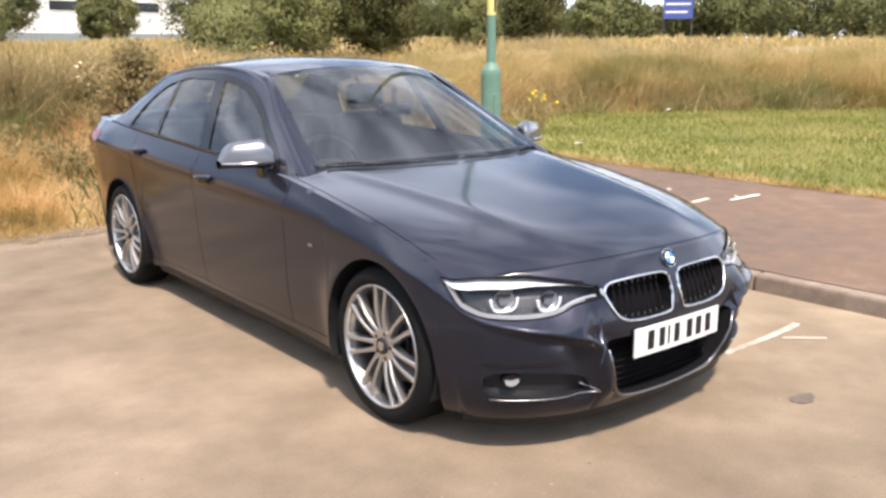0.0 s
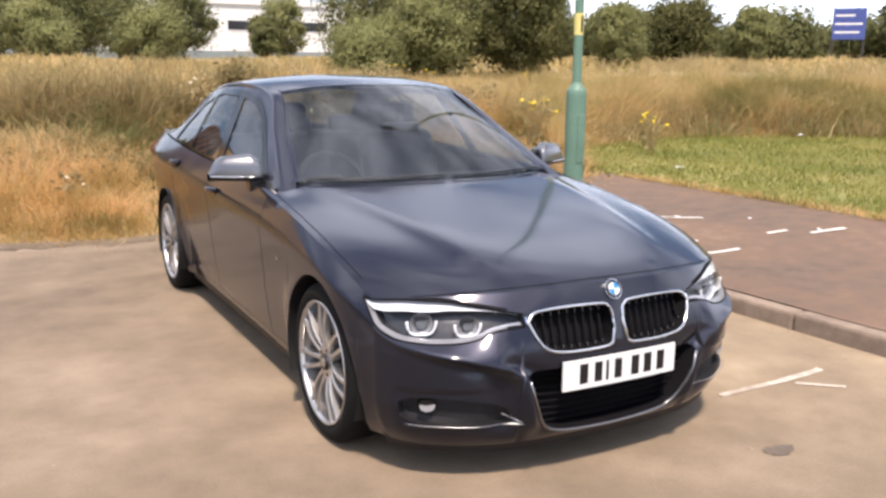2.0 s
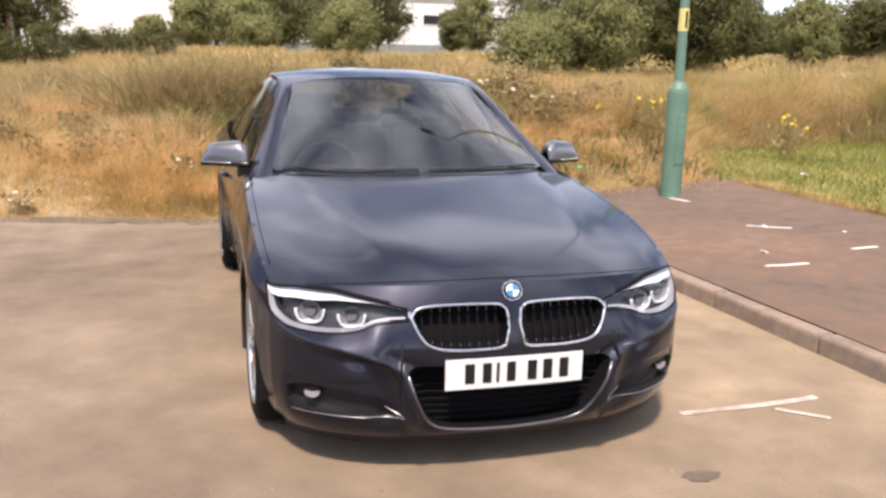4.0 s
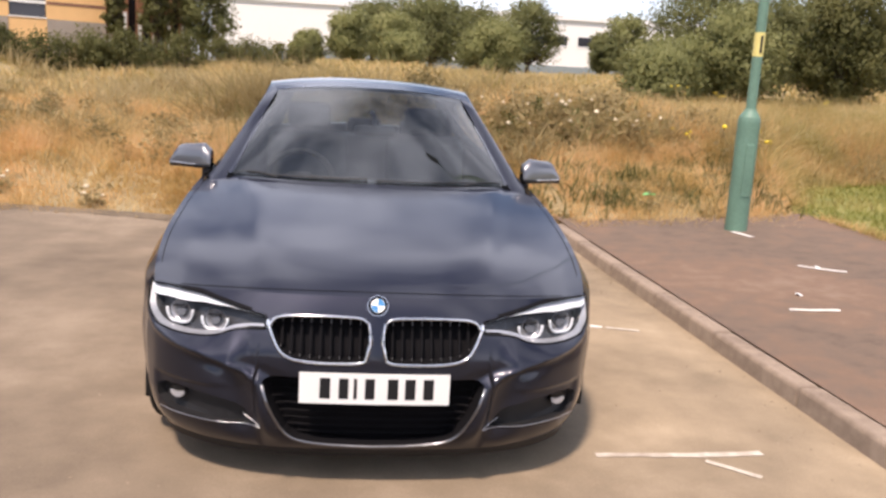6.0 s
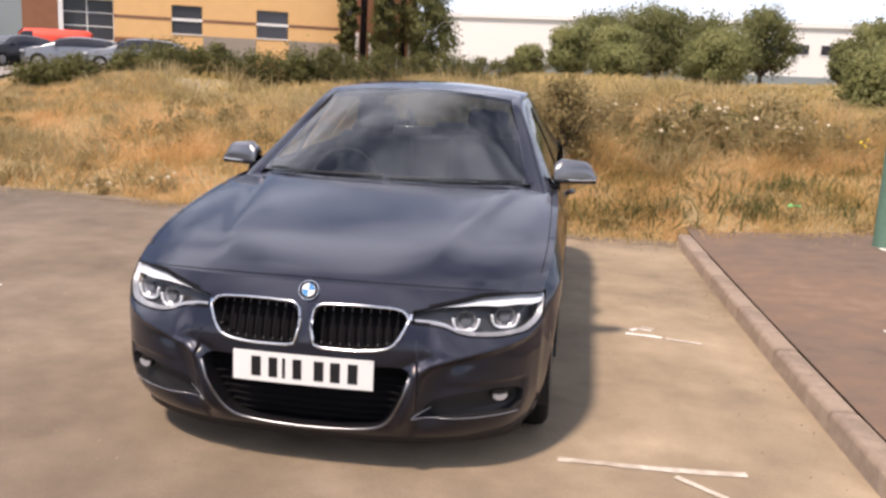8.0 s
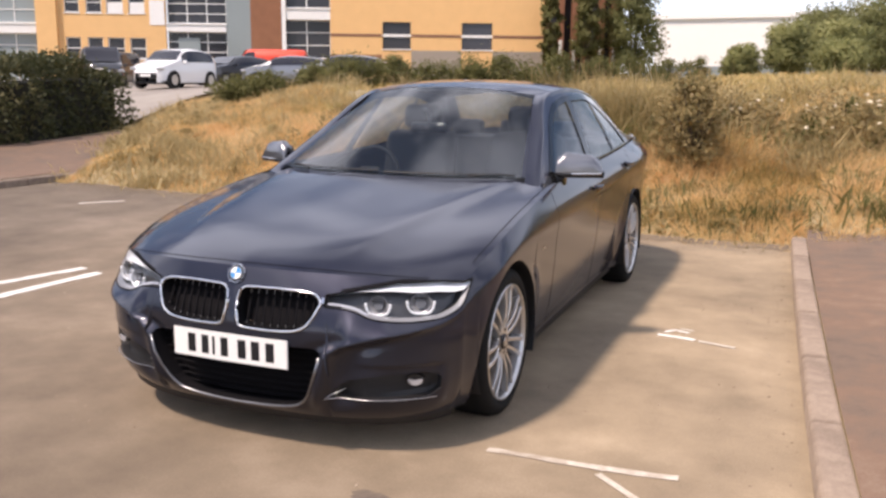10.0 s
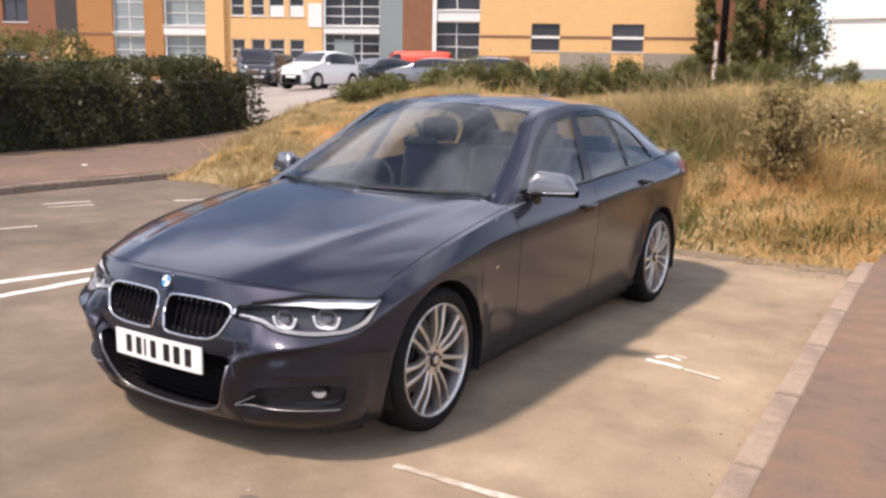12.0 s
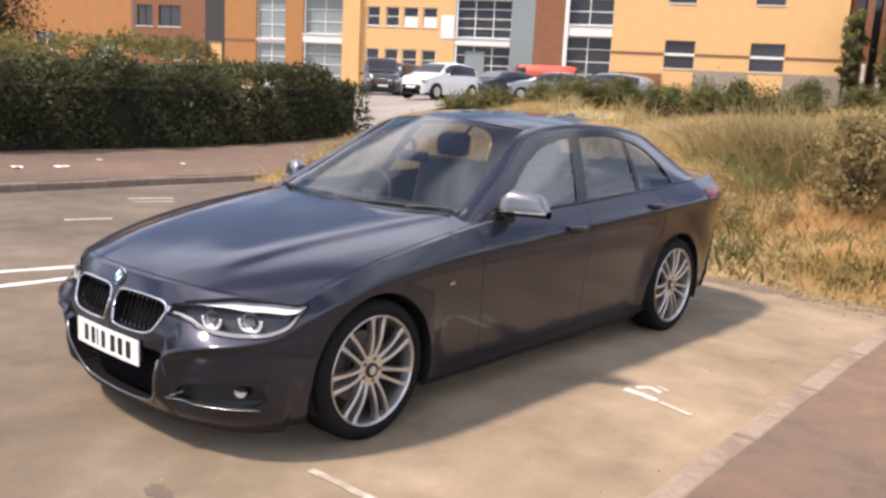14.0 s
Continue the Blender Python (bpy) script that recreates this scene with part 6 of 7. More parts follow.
# ---------------- the offices and what stands round them ----------------
def wall_grid(name, a0, a1, z0, z1, holes, thick, mat, parent, label="", y0=0.0):
    """A wall with real openings. holes: (a0, a1, z0, z1). Outer face at y0, thickness goes inward (+y)."""
    xs = sorted({a0, a1, *[v for h in holes for v in h[:2]]})
    zs = sorted({z0, z1, *[v for h in holes for v in h[2:]]})
    bm = bmesh.new()
    for i in range(len(xs) - 1):
        for j in range(len(zs) - 1):
            cx, cz = (xs[i] + xs[i + 1]) / 2, (zs[j] + zs[j + 1]) / 2
            if any(h[0] < cx < h[1] and h[2] < cz < h[3] for h in holes):
                continue
            box_bm(xs[i], y0, zs[j], xs[i + 1], y0 + thick, zs[j + 1], bm=bm)
    bmesh.ops.remove_doubles(bm, verts=bm.verts, dist=0.0005)
    return part(name, bm, mat, parent, label)


def window(parent, a0, a1, z0, z1, mullions=(), transoms=(), y=0.16, mat=None, frame_mat=None):
    w = new("window")
    w.parent = parent
    part("pane", box_bm(a0, y, z0, a1, y + 0.03, z1), mat or M_WINDOW, w)
    bm = bmesh.new()
    f = 0.07
    box_bm(a0, y - 0.05, z0, a0 + f, y, z1, bm=bm)
    box_bm(a1 - f, y - 0.05, z0, a1, y, z1, bm=bm)
    box_bm(a0, y - 0.05, z0, a1, y, z0 + f, bm=bm)
    box_bm(a0, y - 0.05, z1 - f, a1, y, z1, bm=bm)
    for m in mullions:
        box_bm(m - f / 2, y - 0.05, z0, m + f / 2, y, z1, bm=bm)
    for t in transoms:
        box_bm(a0, y - 0.05, t - f / 2, a1, y, t + f / 2, bm=bm)
    part("frame", bm, frame_mat or M_WHITEPANEL, w)
    part("sill", box_bm(a0 - 0.05, -0.06, z0 - 0.08, a1 + 0.05, 0.1, z0), M_WHITEPANEL, w)
    return w


M_BRONZE = plain("dark_frame", (0.05, 0.045, 0.045), 0.5)
office = thing("office_building", "orange rendered three-storey offices with glazed bays and brick", "building", loc=(-23.113, 61.136, 0), rz=radians(25))
Z0, Z1 = 1.0, 13.0
# big orange block
o1 = [(-6.15, -4.0, 3.65, 5.65), (-0.1, 2.25, 3.65, 5.65), (-6.15, -4.2, 8.35, 10.4), (-0.05, 1.95, 8.35, 10.4)]
wall_grid("wall", -10.1, 6.2, Z0, Z1, o1, 0.35, M_RENDER, office, "orange rendered wall")
for h in o1:
    window(office, *h, transoms=(h[2] + 0.95,) if h[2] < 6 else (), frame_mat=M_BRONZE)
    if h[2] < 6:
        part("transom_panel", box_bm(h[0], 0.05, 4.55, h[1], 0.15, 4.75), M_WHITEPANEL, office)
for a0, a1 in ((-10.1, -6.2), (-3.95, -0.15), (2.3, 6.2)):
    part("brown_course", box_bm(a0, -0.03, 4.55, a1, 0.0, 4.75), M_BROWN, office)
    part("plinth_course", box_bm(a0, -0.02, Z0, a1, 0.0, 3.2), M_BRICK, office)
M_GREYRENDER = plain("grey_render", (0.30, 0.26, 0.22), 0.85, vary=0.1, scale=20)
for a0, a1 in ((-3.95, -0.15), (2.3, 6.2)):
    part("grey_plinth", box_bm(a0, -0.05, Z0, a1, -0.022, 3.55), M_GREYRENDER, office, "weathered grey plinth")
wall_grid("wall_return", 5.9, 6.2, Z0, Z1, [], 14.0, M_RENDER, office, y0=0.36)


def glazed_bay(a0, a1, bands, glass, rows, cols, set_back=0.5):
    """Glazing behind white mullions, with white floor bands."""
    lo = Z0
    for (b0, b1) in (*bands, (Z1, Z1 + 0.01)):
        n = max(1, round((b0 - lo) / rows))
        tr = [lo + (b0 - lo) * i / n for i in range(1, n)]
        mu = [a0 + (a1 - a0) * i / cols for i in range(1, cols)]
        window(office, a0, a1, lo, b0, mu, tr, y=set_back, mat=glass)
        if b1 < Z1:
            part("floor_band", box_bm(a0, 0.02, b0, a1, set_back + 0.2, b1), M_WHITEPANEL, office, "white floor band")
        lo = b1


glazed_bay(-13.75, -10.1, [(5.75, 6.6), (9.6, 10.4)], M_WINDOW, 0.95, 2)
part("bay_column", box_bm(-13.75, -0.1, Z0, -13.45, 0.2, Z1), M_WHITEPANEL, office)
wall_grid("brick_wall", -16.1, -13.8, Z0, Z1, [], 0.35, M_BRICK, office, "red-brown brick wall")
wall_grid("glass_tower", -17.9, -16.1, Z0, Z1, [], 0.3, M_BLUEGLASS, office, "blue-grey glazed stair tower")
glazed_bay(-22.4, -17.95, [(4.75, 5.35), (8.3, 9.1)], M_WINDOW, 0.8, 3)
part("entrance_doors", box_bm(-21.6, 0.3, Z0, -20.0, 0.46, 4.3), M_BLUEGLASS, office, "grey glazed entrance doors")
o2 = []
for a0, a1 in ((-29.9, -28.8), (-28.3, -27.15), (-26.8, -25.55), (-25.15, -23.95)):
    o2 += [(a0, a1, 6.05, 7.55), (a0, a1, 2.7, 4.25), (a0, a1, 9.6, 11.1)]
wall_grid("wall", -31.8, -22.45, Z0, Z1, o2, 0.35, M_RENDER, office, "orange rendered wall")
for k, h in enumerate(o2):
    window(office, *h, transoms=(h[2] + 0.75,))
    if k in (6, 9):
        part("blind", box_bm(h[0] + 0.05, 0.10, h[2], h[1] - 0.05, 0.14, h[2] + 0.75), M_WHITEPANEL, office, "white blind")
part("sign_panel", box_bm(-23.6, -0.04, 5.2, -22.5, 0.0, 7.0), M_WHITEPANEL, office)
part("pilaster", box_bm(-31.9, -0.35, Z0, -30.4, 0.0, Z1), M_RENDER, office)
glazed_bay(-35.6, -31.9, [(4.5, 5.25), (8.2, 9.0)], M_BLUEGLASS, 0.9, 2)
M_TERRACOTTA = plain("terracotta_render", (0.42, 0.20, 0.075), 0.85, vary=0.10, scale=20, bump=0.2)
wall_grid("terracotta_wall", -37.2, -35.6, Z0, Z1, [], 0.35, M_TERRACOTTA, office, "terracotta rendered wall")
glazed_bay(-39.9, -37.2, [(4.4, 4.7), (8.2, 8.6)], M_BLUEGLASS, 1.2, 2, 0.3)
wall_grid("terracotta_wall", -42.9, -39.9, Z0, Z1, [], 0.35, M_TERRACOTTA, office)
part("brown_course", box_bm(-42.9, -0.03, 4.4, -39.9, 0.0, 4.6), M_BROWN, office)
wall_grid("dark_bay", -44.8, -42.9, Z0, Z1, [(-44.5, -43.2, 2.2, 4.3)], 0.35, M_BRONZE, office, "dark grey clad bay")
part("cream_panel", box_bm(-44.5, 0.1, 2.2, -43.2, 0.2, 4.3), M_RENDER, office)
o3 = [(-46.6, -45.4, 2.6, 4.2), (-49.4, -47.2, 5.4, 7.2), (-51.6, -50.0, 5.4, 7.2), (-49.4, -47.2, 2.6, 4.2)]
wall_grid("brick_wall", -52.2, -44.8, Z0, Z1, o3, 0.35, M_BRICK, office)
for h in o3:
    window(office, *h, ((h[0] + h[1]) / 2,), frame_mat=M_BRONZE)
wall_grid("terracotta_wall", -72, -52.2, Z0, Z1, [(-56.2, -53.4, 2.6, 4.2), (-62.5, -59.8, 3.0, 4.6)], 0.35, M_TERRACOTTA, office)
window(office, -56.2, -53.4, 2.6, 4.2, (-54.8,), mat=M_BLUEGLASS)
window(office, -62.5, -59.8, 3.0, 4.6, (-61.2,))
part("roof", box_bm(-72.2, -0.15, Z1, 6.3, 14.5, Z1 + 0.3), M_BRONZE, office, "flat dark roof edge")
# brick wing with piers
for i in range(6):
    a = 6.4 + i * 1.05
    part("pier", box_bm(a, 0.6, Z0, a + 0.42, 1.2, Z1), M_BRICK, office)
    part("pier_foot", box_bm(a + 0.05, 0.55, Z0, a + 0.3, 0.6, 4.5), M_WHITEPANEL, office)
wall_grid("glazed_wing", 6.25, 12.6, Z0, Z1, [], 0.2, M_WINDOW, office, y0=1.25)

# long white warehouse
shed = thing("warehouse", "long white clad warehouse behind the trees", "building", loc=(14, 128, 0), rz=radians(-4))
part("wall", box_bm(-34, 0, 1.5, 46, 30, 10.2), M_SHED, shed)
part("roof", box_bm(-34.4, -0.4, 10.2, 46.4, 30.4, 10.9), M_WHITEPANEL, shed)
for i in range(5):
    w = new("window")
    w.parent = shed
    a = 3 + i * 8.2
    part("pane", box_bm(a, -0.12, 6.6, a + 6.6, 0.0, 7.9), M_WINDOW, w)
    part("frame", box_bm(a - 0.1, -0.1, 6.45, a + 6.7, -0.02, 6.6), M_WHITEPANEL, w)
part("dock_band", box_bm(-34, -0.1, 1.5, 46, 0.0, 3.6), M_BLUEGLASS, shed)

# blue sign on white posts
sg = thing("sign_board", "blue sign board with white bars on posts", "sign", loc=(46.2, 33.6, float(terrain(46.2, 33.6))), rz=radians(-53))
gz = float(terrain(46.2, 33.6))
part("board", box_bm(-0.93, -0.04, 3.38 - gz, 0.93, 0.04, 5.23 - gz, 0.01), plain("sign_blue", (0.06, 0.09, 0.30), 0.5), sg)
for x in (-0.88, 0.88):
    part("post", box_bm(x - 0.05, 0.045, -0.3, x + 0.05, 0.13, 5.26 - gz), M_BRONZE, sg)
for i, (x0, x1) in enumerate(((-0.8, 0.6), (-0.8, 0.75), (-0.8, 0.3))):
    part("bar", box_bm(x0, -0.055, 3.75 + 0.5 * i - gz, x1, -0.04, 3.87 + 0.5 * i - gz), M_WHITEPANEL, sg)


def parked_car(name, label, x, y, rz, paint, length=3.7, width=1.66, height=1.48, nose=0.75, kind="hatch"):
    """A small far car: lofted body, glass, wheels, lamps. Nose towards its own -y."""
    root = thing(name, label, "car", loc=(x, y, float(terrain(x, y)) + 0.09), rz=rz, group="cars before the offices")
    L, W, H = length, width / 2, height
    if kind == "van":
        prof = pchip([(0, 0.75), (0.05, 0.95), (0.16, 1.10), (0.32, H), (0.6, H + 0.02), (0.97, H), (1, H - 0.15)])
    elif kind == "suv":
        prof = pchip([(0, 0.8), (0.03, 1.02), (0.25, 1.10), (0.38, H - 0.04), (0.6, H), (0.95, H - 0.03), (1, 1.1)])
    else:
        prof = pchip([(0, 0.56), (0.015, 0.70), (0.05, 0.82), (0.24, 1.02), (0.44, H - 0.05), (0.58, H), (0.84, H - 0.09), (0.95, 1.22), (1, 0.7)])
    belt = pchip([(0, 0.60), (0.04, 0.72), (0.24, 0.92), (0.6, 0.97), (1, 0.98)])
    plan = pchip([(0, 0.62), (0.04, 0.82), (0.14, 0.97), (0.5, 1.0), (0.9, 0.97), (0.97, 0.88), (1, 0.78)])
    ts = np.linspace(0, 1, 44)

    def ring(t):
        zt, zb, w = prof(t), min(belt(t), prof(t)), W * plan(t)
        cab = max(0.0, zt - zb)
        wr = w * (1 - 0.16 * min(1, cab / 0.4))
        return [(w * 0.94, 0.2), (w, 0.42), (w * 0.985, (0.42 + zb) / 2), (w * 0.95, zb), ((w * 0.94 + wr) / 2, zb + cab * 0.5), (wr * 0.96, zb + cab * 0.9), (wr * 0.7, zt), (0, zt + 0.01)]
    Shell().grid([[(px, -L / 2 + t * L, pz) for px, pz in ring(t)] for t in ts]).make("body", paint, root)
    t0, t1 = (0.28, 0.90) if kind != "van" else (0.2, 0.4)
    for s in (1, -1):
        rows = []
        for t in np.linspace(t0 + 0.06, t1, 18):
            r = ring(t)
            rows.append([(s * (p[0] * (1 - k) + q[0] * k + 0.016), -L / 2 + t * L, p[1] * (1 - k) + q[1] * k + 0.006) for p, q, k in ((r[3], r[4], 0.1), (r[3], r[4], 0.6), (r[4], r[5], 0.1), (r[4], r[5], 0.85))])
        Shell().grid(rows, mirror=False).make("side_window", M_WINDOW, root)
        for yy in (-L / 2 + 0.18 * L, -L / 2 + 0.82 * L):
            wv = new("wheel")
            wv.parent = root
            wv.location = (s * (W - 0.02), yy, 0.31)
            wv.rotation_euler = (0, 0, 0 if s > 0 else math.pi)
            part("wheel_arch", turned_x(0.355, -0.12, 0.020, 32), M_RECESS, wv)
            part("tyre", turned_x(0.30, -0.2, 0.034, 32), M_RUBBER, wv)
            part("rim", turned_x(0.20, -0.1, 0.040), M_RIM, wv)
        bm = box_bm(s * W * 0.72 - 0.14, -L / 2 + 0.02, 0.66, s * W * 0.72 + 0.14, -L / 2 + 0.2, 0.78, 0.03)
        part("headlamp", bm, M_SATIN, root)
        part("door_mirror", box_bm(s * (W + 0.07) - 0.08, -L / 2 + 0.33 * L, 0.93, s * (W + 0.07) + 0.08, -L / 2 + 0.33 * L + 0.1, 1.06, 0.03), paint, root)
    rows = [[(ring(t)[6][0] * k * 1.28, -L / 2 + t * L - 0.012, ring(t)[6][1] - 0.012 * k + 0.030) for k in (0, 0.5, 1)] for t in np.linspace(0.26 if kind != "van" else 0.18, 0.40 if kind != "van" else 0.30, 8)]
    Shell().grid(rows).make("windscreen", M_WINDOW, root)
    part("grille", box_bm(-W * 0.58, -L / 2 - 0.012, 0.34, W * 0.58, -L / 2 + 0.1, 0.56, 0.06), M_PLASTIC, root)
    part("sump_shield", box_bm(-W * 0.9, -L / 2 + 0.12, 0.14, W * 0.9, L / 2 - 0.12, 0.26, 0.04), M_RECESS, root)
    part("number_plate", box_bm(-0.25, -L / 2 - 0.025, 0.42, 0.25, -L / 2 - 0.01, 0.52), M_PLATE, root)
    return root


M_CARWHITE = plain("white_paint", (0.80, 0.80, 0.80), 0.3, 0, 1.0)
M_CARDARK = plain("dark_paint", (0.02, 0.021, 0.026), 0.3, 0, 1.0)
M_CARRED = plain("red_paint", (0.75, 0.06, 0.02), 0.4, 0, 0.6)
M_CARSILVER = plain("silver_paint", (0.30, 0.31, 0.33), 0.3, 0.6, 1.0)
parked_car("hatchback", "small white hatchback parked before the offices", -21.6, 25.6, radians(1.5), M_CARWHITE, 3.62, 1.68, 1.52)
parked_car("hatchback", "dark hatchback parked behind the white car", -25.0, 34.2, radians(-10), M_CARDARK, 4.2, 1.76, 1.46)
parked_car("delivery_van", "bright red van parked before the offices", -26.6, 39.5, radians(-65), M_CARRED, 4.6, 1.8, 1.9, kind="van")
parked_car("off_roader", "black off-road car parked behind the hedge", -29.2, 29.6, radians(48), M_CARDARK, 4.5, 1.9, 1.82, kind="suv")
parked_car("off_roader", "dark blue off-road car parked in the row", -33.0, 34.5, radians(20), M_CARDARK, 4.4, 1.85, 1.75, kind="suv")
parked_car("saloon_car", "blue-grey car parked beside the red van", -22.0, 34.6, radians(-70), M_CARSILVER, 4.4, 1.78, 1.45)
parked_car("estate_car", "silver estate car parked behind the low shrubs", -19.0, 34.8, radians(-80), M_CARSILVER, 4.5, 1.78, 1.5)

# green bin and low wall before the orange block
part_ = thing("wheeled_bin", "green wheeled bin against the offices", "bin", loc=(-26.4, 56.0, float(terrain(-26.4, 56.0))), rz=radians(25))
part("tub", box_bm(-0.5, -0.4, 0, 0.5, 0.4, 1.1, 0.05), plain("bin_green", (0.05, 0.25, 0.12), 0.5), part_)
part("lid", box_bm(-0.54, -0.44, 1.1, 0.54, 0.44, 1.2, 0.03), M_PLASTIC, part_)

# ---------------- weeds, flowers, litter, road marks ----------------
def weed(x, y, h, heads, head_mat, name, label, leaf_n=90, group="weeds in the grass", spread=0.22):
    z = float(terrain(x, y))
    root = thing(name, label, "weed", group=group, loc=(x, y, z))
    r = np.random.default_rng(int((x + 50) * 100 + (y + 50) * 7))
    tips, lp = [], []
    for k in range(6):
        a = r.uniform(0, 6.28)
        e = Vector((math.cos(a) * spread * r.uniform(0.3, 1), math.sin(a) * spread * r.uniform(0.3, 1), h * r.uniform(0.72, 1.0)))
        m = e * 0.5 + Vector((0, 0, h * 0.08))
        part("stem", tube(bmesh.new(), [(0, 0, 0), m, e], 0.005, False, 4), M_WEED, root)
        tips.append(e)
        for q in range(leaf_n // 6):
            t = r.uniform(0.15, 0.95)
            lp.append(e * t + Vector(r.normal(0, 0.05, 3)))
        leaves_mesh("foliage", np.array(lp), np.full(len(lp), 0.035), M_WEED, root)
    for k in range(heads):
        e = tips[k % 6] + Vector((r.normal(0, 0.05), r.normal(0, 0.05), r.uniform(-0.08, 0.05)))
        hb = bmesh.new()
        bmesh.ops.create_icosphere(hb, subdivisions=1, radius=r.uniform(0.020, 0.036))
        for v in hb.verts:
            v.co = v.co * r.uniform(0.75, 1.25)
            v.co.z *= 0.7
        ob = part("flower_head", hb, head_mat, root)
        ob.location = e
    return root


for i in range(18):
    x = 0.4 + 3.4 * ((i * 0.618) % 1)
    y = 7.2 + 1.5 * ((i * 0.377) % 1)
    weed(x, y, 0.62 + 0.25 * ((i * 0.71) % 1), 1 + i % 3, M_PETAL, "thistle", "dry brown thistle with pale seed heads", 110)
for x, y, h in ((6.84, 6.75, 0.85), (7.15, 7.1, 0.85), (7.4, 7.5, 0.8), (4.45, 6.3, 0.85), (4.7, 6.6, 0.8), (5.4, 7.4, 0.7), (9.6, 19.0, 0.9), (11.5, 17.2, 0.9), (8.2, 18.0, 0.9), (4.2, 7.6, 0.6), (6.1, 9.2, 0.7)):
    weed(x, y, h * 0.8, 4, M_YELLOW, "ragwort", "yellow flowering ragwort in the dry grass", 26)
for x, y in ((-2.6, 5.2), (-1.2, 5.9), (-3.6, 5.5), (-4.3, 5.4)):
    weed(x, y, 0.22, 3, M_PETAL, "dry_weed", "low dry weed with pale heads", 30)
for i, (x, y, r_, h) in enumerate(((1.1, 8.5, 0.65, 0.95), (2.4, 8.6, 0.6, 0.8), (3.5, 8.8, 0.6, 0.8))):
    tree("weed_clump", "brownish green clump of tall weeds in the grass", x, y, r_, h, 0.0, 2600, 0.026, 16, M_WEED, 500 + i, "weeds")

tree("shrub", "brownish olive ragged bush standing in dry weeds", 0.80, 6.95, 0.40, 1.36, 0.0, 5000, 0.024, 24, M_DOCK, 523)
tufts("weed_tufts", 26, 150, -1.5, 0.7, 3.4, 4.6, 0.95, M_DOCK, "tall olive brown weeds behind the boot of the car")
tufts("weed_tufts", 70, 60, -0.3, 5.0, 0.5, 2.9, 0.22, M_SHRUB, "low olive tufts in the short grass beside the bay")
tufts("weed_tufts", 34, 130, -1.3, 4.2, 3.0, 4.4, 0.55, M_LEAF, "grey olive weeds of the bank")
tufts("weed_tufts", 60, 120, 7.5, 18, 0.0, 4.5, 0.66, M_LEAF, "green brown weeds along the back of the lawn")
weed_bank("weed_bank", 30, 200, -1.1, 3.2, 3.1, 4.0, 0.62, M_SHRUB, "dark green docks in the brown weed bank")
column = thing("lamp_column", "slim pale grey lamp column behind the hedge", "lamp post", loc=(-22.6, 12.2, float(terrain(-22.6, 12.2))))
part("pole", turned([(0.07, -0.1), (0.07, 1.2), (0.05, 1.3), (0.04, 6.5)]), M_CARPARK, column)
part("lantern", box_bm(-0.1, -0.35, 6.45, 0.1, 0.25, 6.57, 0.03), M_LAMPGREY, column)


def mark(name, pts, w, z, label, mat=None, slope=None):
    """A painted line through points, with ragged edges."""
    rows = []
    pts = [Vector((*p, 0)) for p in pts]
    for a, b in zip(pts, pts[1:]):
        n = max(2, int((b - a).length / 0.08))
        d = (b - a).normalized()
        nr = Vector((-d.y, d.x, 0))
        for i in range(n + 1):
            p = a.lerp(b, i / n)
            j = random.uniform(0.75, 1.1) * w / 2
            zz = z if slope is None else slope(p.x)
            rows.append([(*(p + nr * j).xy, zz), (*(p - nr * random.uniform(0.75, 1.1) * w / 2).xy, zz)])
    ob = mesh_ob(name, [p for r in rows for p in r], grid_faces(len(rows), 2), mat or M_PAINTLINE)
    return tagged(ob, label, "road marking", kind="structure")


WORN = "worn white painted line on the asphalt"
mark("road_marking", [(0.93, -0.405), (1.40, -0.395), (1.66, -0.37)], 0.045, 0.004, WORN)
mark("road_marking", [(1.38, -0.45), (1.55, -0.60)], 0.035, 0.004, WORN)
mark("road_marking", [(1.29, 1.505), (1.40, 1.49), (1.50, 1.47)], 0.045, 0.004, WORN, M_LINEWHITE)
mark("road_marking", [(1.52, 1.465), (1.72, 1.41)], 0.035, 0.004, WORN)
mark("road_marking", [(1.32, 1.57), (1.37, 1.635), (1.45, 1.60)], 0.030, 0.004, WORN, M_LINEWHITE)
mark("road_marking", [(1.39, 1.68), (1.47, 1.655)], 0.026, 0.004, WORN)
mark("road_marking", [(-3.75, -1.6), (-3.35, 0.05), (-2.98, 1.5)], 0.10, 0.004, WORN, M_LINEWHITE)
mark("road_marking", [(-3.0, -1.8), (-2.88, -0.05), (-2.76, 1.42)], 0.10, 0.004, WORN, M_LINEWHITE)
mark("road_marking", [(-5.38, 1.6), (-5.22, 2.05)], 0.09, 0.004, WORN)
mark("road_marking", [(-6.52, 2.95), (-6.30, 3.45)], 0.09, 0.004, WORN)
mark("road_marking", [(-6.25, 2.85), (-6.05, 3.3)], 0.07, 0.004, WORN)
mark("road_marking", [(-5.6, 4.1), (-5.3, 4.5)], 0.09, 0.004, WORN)


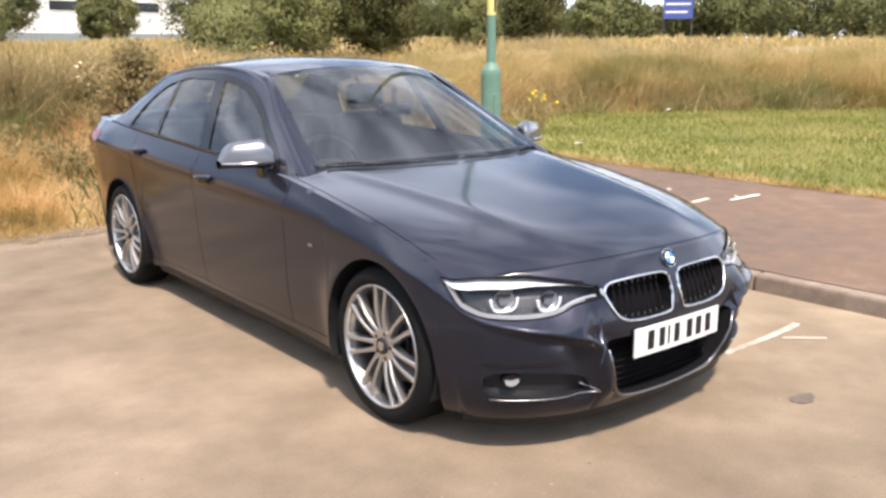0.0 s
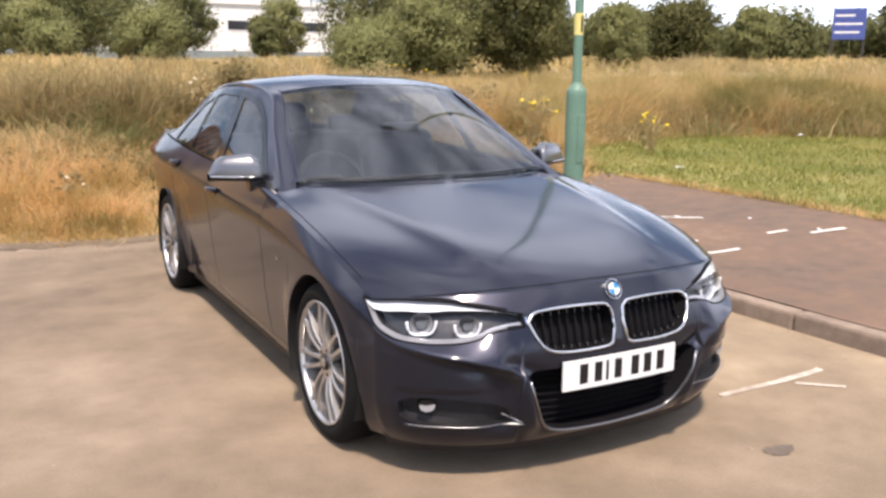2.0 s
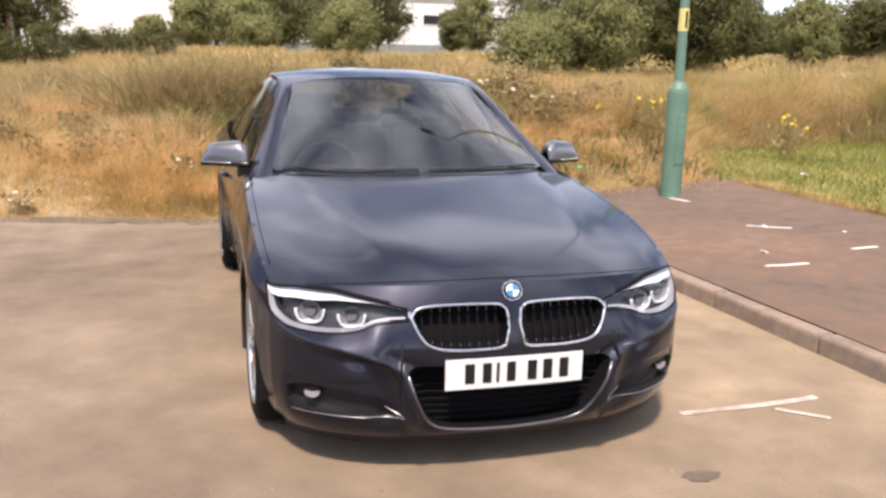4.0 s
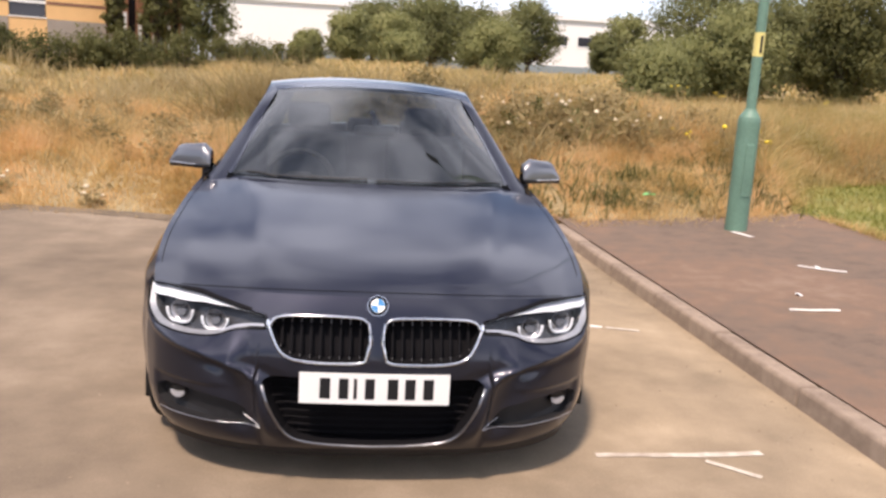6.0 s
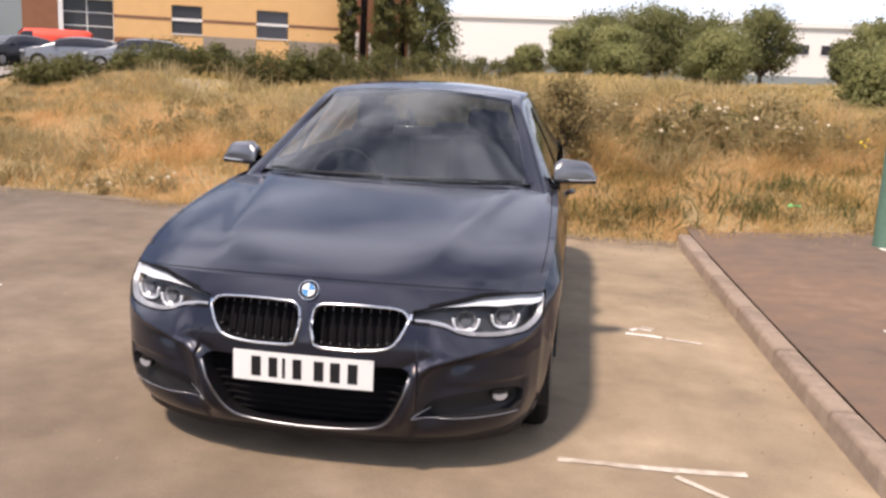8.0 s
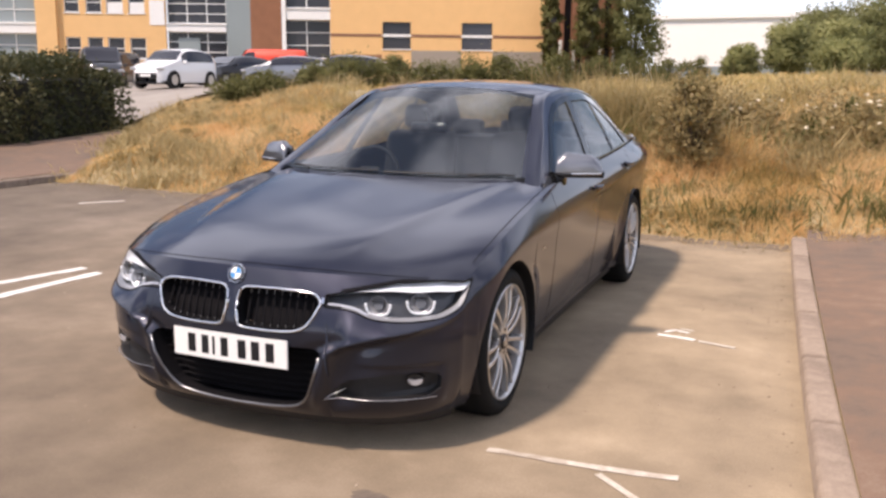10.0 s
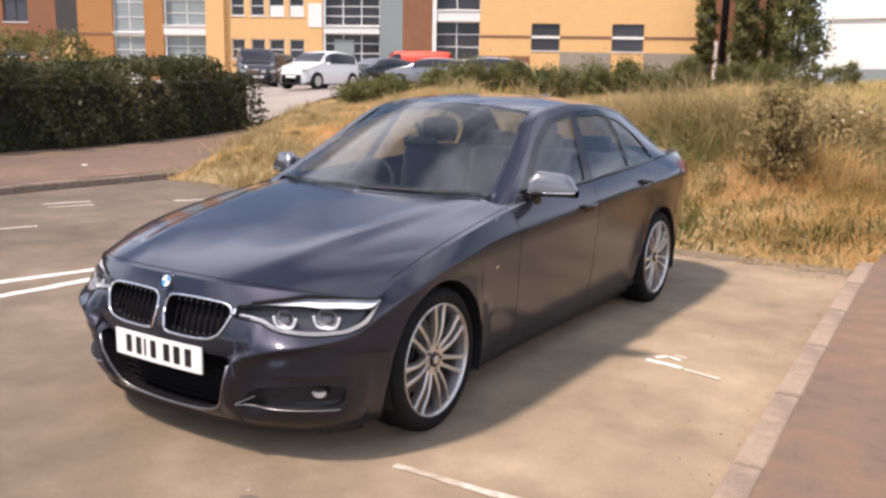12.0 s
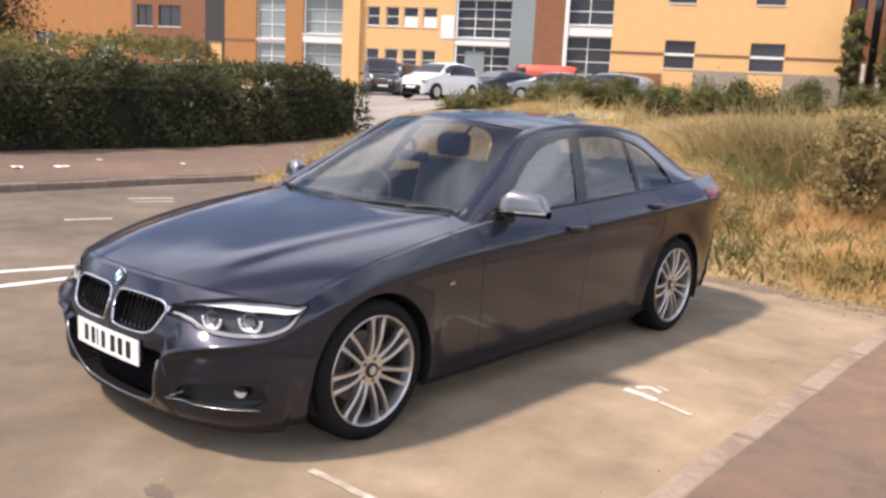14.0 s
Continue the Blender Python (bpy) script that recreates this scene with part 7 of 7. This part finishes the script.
def litter(x, y, z, s, k):
    """A crumpled scrap of paper."""
    bm = bmesh.new()
    bmesh.ops.create_grid(bm, x_segments=4, y_segments=4, size=s)
    for v in bm.verts:
        v.co.z = random.uniform(0, s * 0.5)
        v.co.x *= random.uniform(0.7, 1.2) * k
        v.co.y *= random.uniform(0.5, 0.9)
    bmesh.ops.scale(bm, vec=(0.7, 0.7, 0.7), verts=bm.verts)
    ob = part("paper_scrap", bm, M_PLATE, None)
    ob.location = (x, y, z)
    ob.rotation_euler = (0, 0, random.uniform(0, 3))
    return tagged(ob, "crumpled white scrap of paper on the ground", "litter", group="scraps of paper")


def pav_z(x):
    return 0.106 + 0.045 * (x - 2.1)


STROKE = "white paint stroke sprayed on the pavement"
for pts, w in (([(3.46, 2.79), (3.58, 2.66), (3.73, 2.55)], 0.050), ([(2.75, 1.54), (2.90, 1.51), (3.07, 1.50)], 0.050), ([(3.65, 1.75), (3.87, 1.74)], 0.045),
               ([(3.93, 1.56), (4.12, 1.54), (4.29, 1.51)], 0.055), ([(3.575, 4.27), (3.64, 4.00)], 0.06)):
    mark("paint_stroke", pts, w, 0.0, STROKE, M_LINEWHITE, lambda x: 0.138 + 0.0498 * (x - 2.769))
for x, y, s, k in ((3.72, 4.40, 0.05, 1.6), (3.58, 2.70, 0.04, 1.6), (3.0, 1.9, 0.035, 1.3), (4.03, 2.28, 0.03, 1), (4.1, 1.62, 0.04, 1.2)):
    litter(x, y, pav_z(x), s, k)
for x, y, s in ((11.2, 7.7, 0.10), (5.8, 5.05, 0.06)):
    litter(x, y, float(terrain(x, -30.0)) + 0.10, s, 1.3)
for x, y, s in ((-9.3, 2.8, 0.10), (-9.15, 3.4, 0.10), (-10.5, 5.9, 0.08), (-10.0, 4.4, 0.06), (-9.0, 5.3, 0.05), (-10.9, 8.2, 0.10)):
    litter(x, y, 0.11 if y < 5.5 else float(terrain(x, y)) + 0.03, s, 1.5)

# dark ragged strip where the asphalt ends under the grass
sv = []
sr = np.random.default_rng(33)
for x in np.arange(-7.2, 1.95, 0.06):
    y = float(edge_y(x))
    sv += [(x, y + 0.26, 0.006), (x, y + 0.04 - 0.14 * sr.uniform(0, 1) * math.sin(2.3 * x + math.sin(5.1 * x)) ** 2, 0.005)]
tagged(mesh_ob("dark_edge", sv, grid_faces(len(sv) // 2, 2), ground_mat("edge_brown", [(0.36, (0.10, 0.076, 0.052)), (0.62, (0.25, 0.19, 0.13))], scales=(2.0, 18.0, 120.0))), "dark brown ragged strip along the asphalt's edge", "soil", kind="structure")

ob = litter(3.06, 5.25, float(terrain(3.06, 5.25)) + 0.16, 0.075, 1.2)
ob.data.materials[0] = plain("green_foil", (0.16, 0.55, 0.16), 0.35)
tagged(ob, "crumpled bright green plastic scrap caught in the grass", "litter", group="scraps of paper")

# loose grit and bits along the kerb and the grass
gr = np.random.default_rng(91)
gp = []
for k in range(260):
    y = gr.uniform(-3.5, 4.4)
    gp.append((KERB_X(y) - abs(gr.normal(0, 0.22)) - 0.015, y, 0.0))
for k in range(1500):
    x = gr.uniform(-7, 1.9)
    gp.append((x, float(edge_y(x)) - abs(gr.normal(0, 0.28)) - 0.02, 0.0))
for k in range(420):
    gp.append((gr.uniform(-5, 1.9), gr.uniform(-3, 4), 0.0))
gv, gf = [], []
for x, y, z in gp:
    s, b, a = gr.uniform(0.003, 0.009), len(gv), gr.uniform(0, 6.3)
    for k in range(3):
        gv.append((x + s * math.cos(a + 2.1 * k) * gr.uniform(0.7, 1.4), y + s * math.sin(a + 2.1 * k) * gr.uniform(0.7, 1.4), z + 0.001))
    gv.append((x, y, z + s * gr.uniform(0.4, 0.9)))
    gf += [(b, b + 1, b + 3), (b + 1, b + 2, b + 3), (b + 2, b, b + 3)]
tagged(mesh_ob("loose_grit", gv, gf, leafy("grit", [(0.10, 0.075, 0.05), (0.28, 0.21, 0.15), (0.50, 0.42, 0.33)], 0.9, 0.0)), "loose grit and dry scraps on the asphalt", "grit", kind="stuff")

# dark oil patch on the asphalt
rows = []
for a in np.linspace(0, 2 * math.pi, 25):
    q = 1 + 0.12 * math.sin(3 * a + 1) + 0.10 * math.sin(7 * a) + 0.06 * math.sin(11 * a)
    rows.append([(0.69, -0.95, 0.0035), (0.69 + 0.075 * q * math.cos(a), -0.95 + 0.042 * q * math.sin(a), 0.0035)])
tagged(mesh_ob("oil_patch", [p for r in rows for p in r], grid_faces(25, 2), plain("oil_stain", (0.14, 0.108, 0.082), 0.8, vary=0.3, scale=60)), "dark oil patch on the asphalt", "stain", kind="structure")
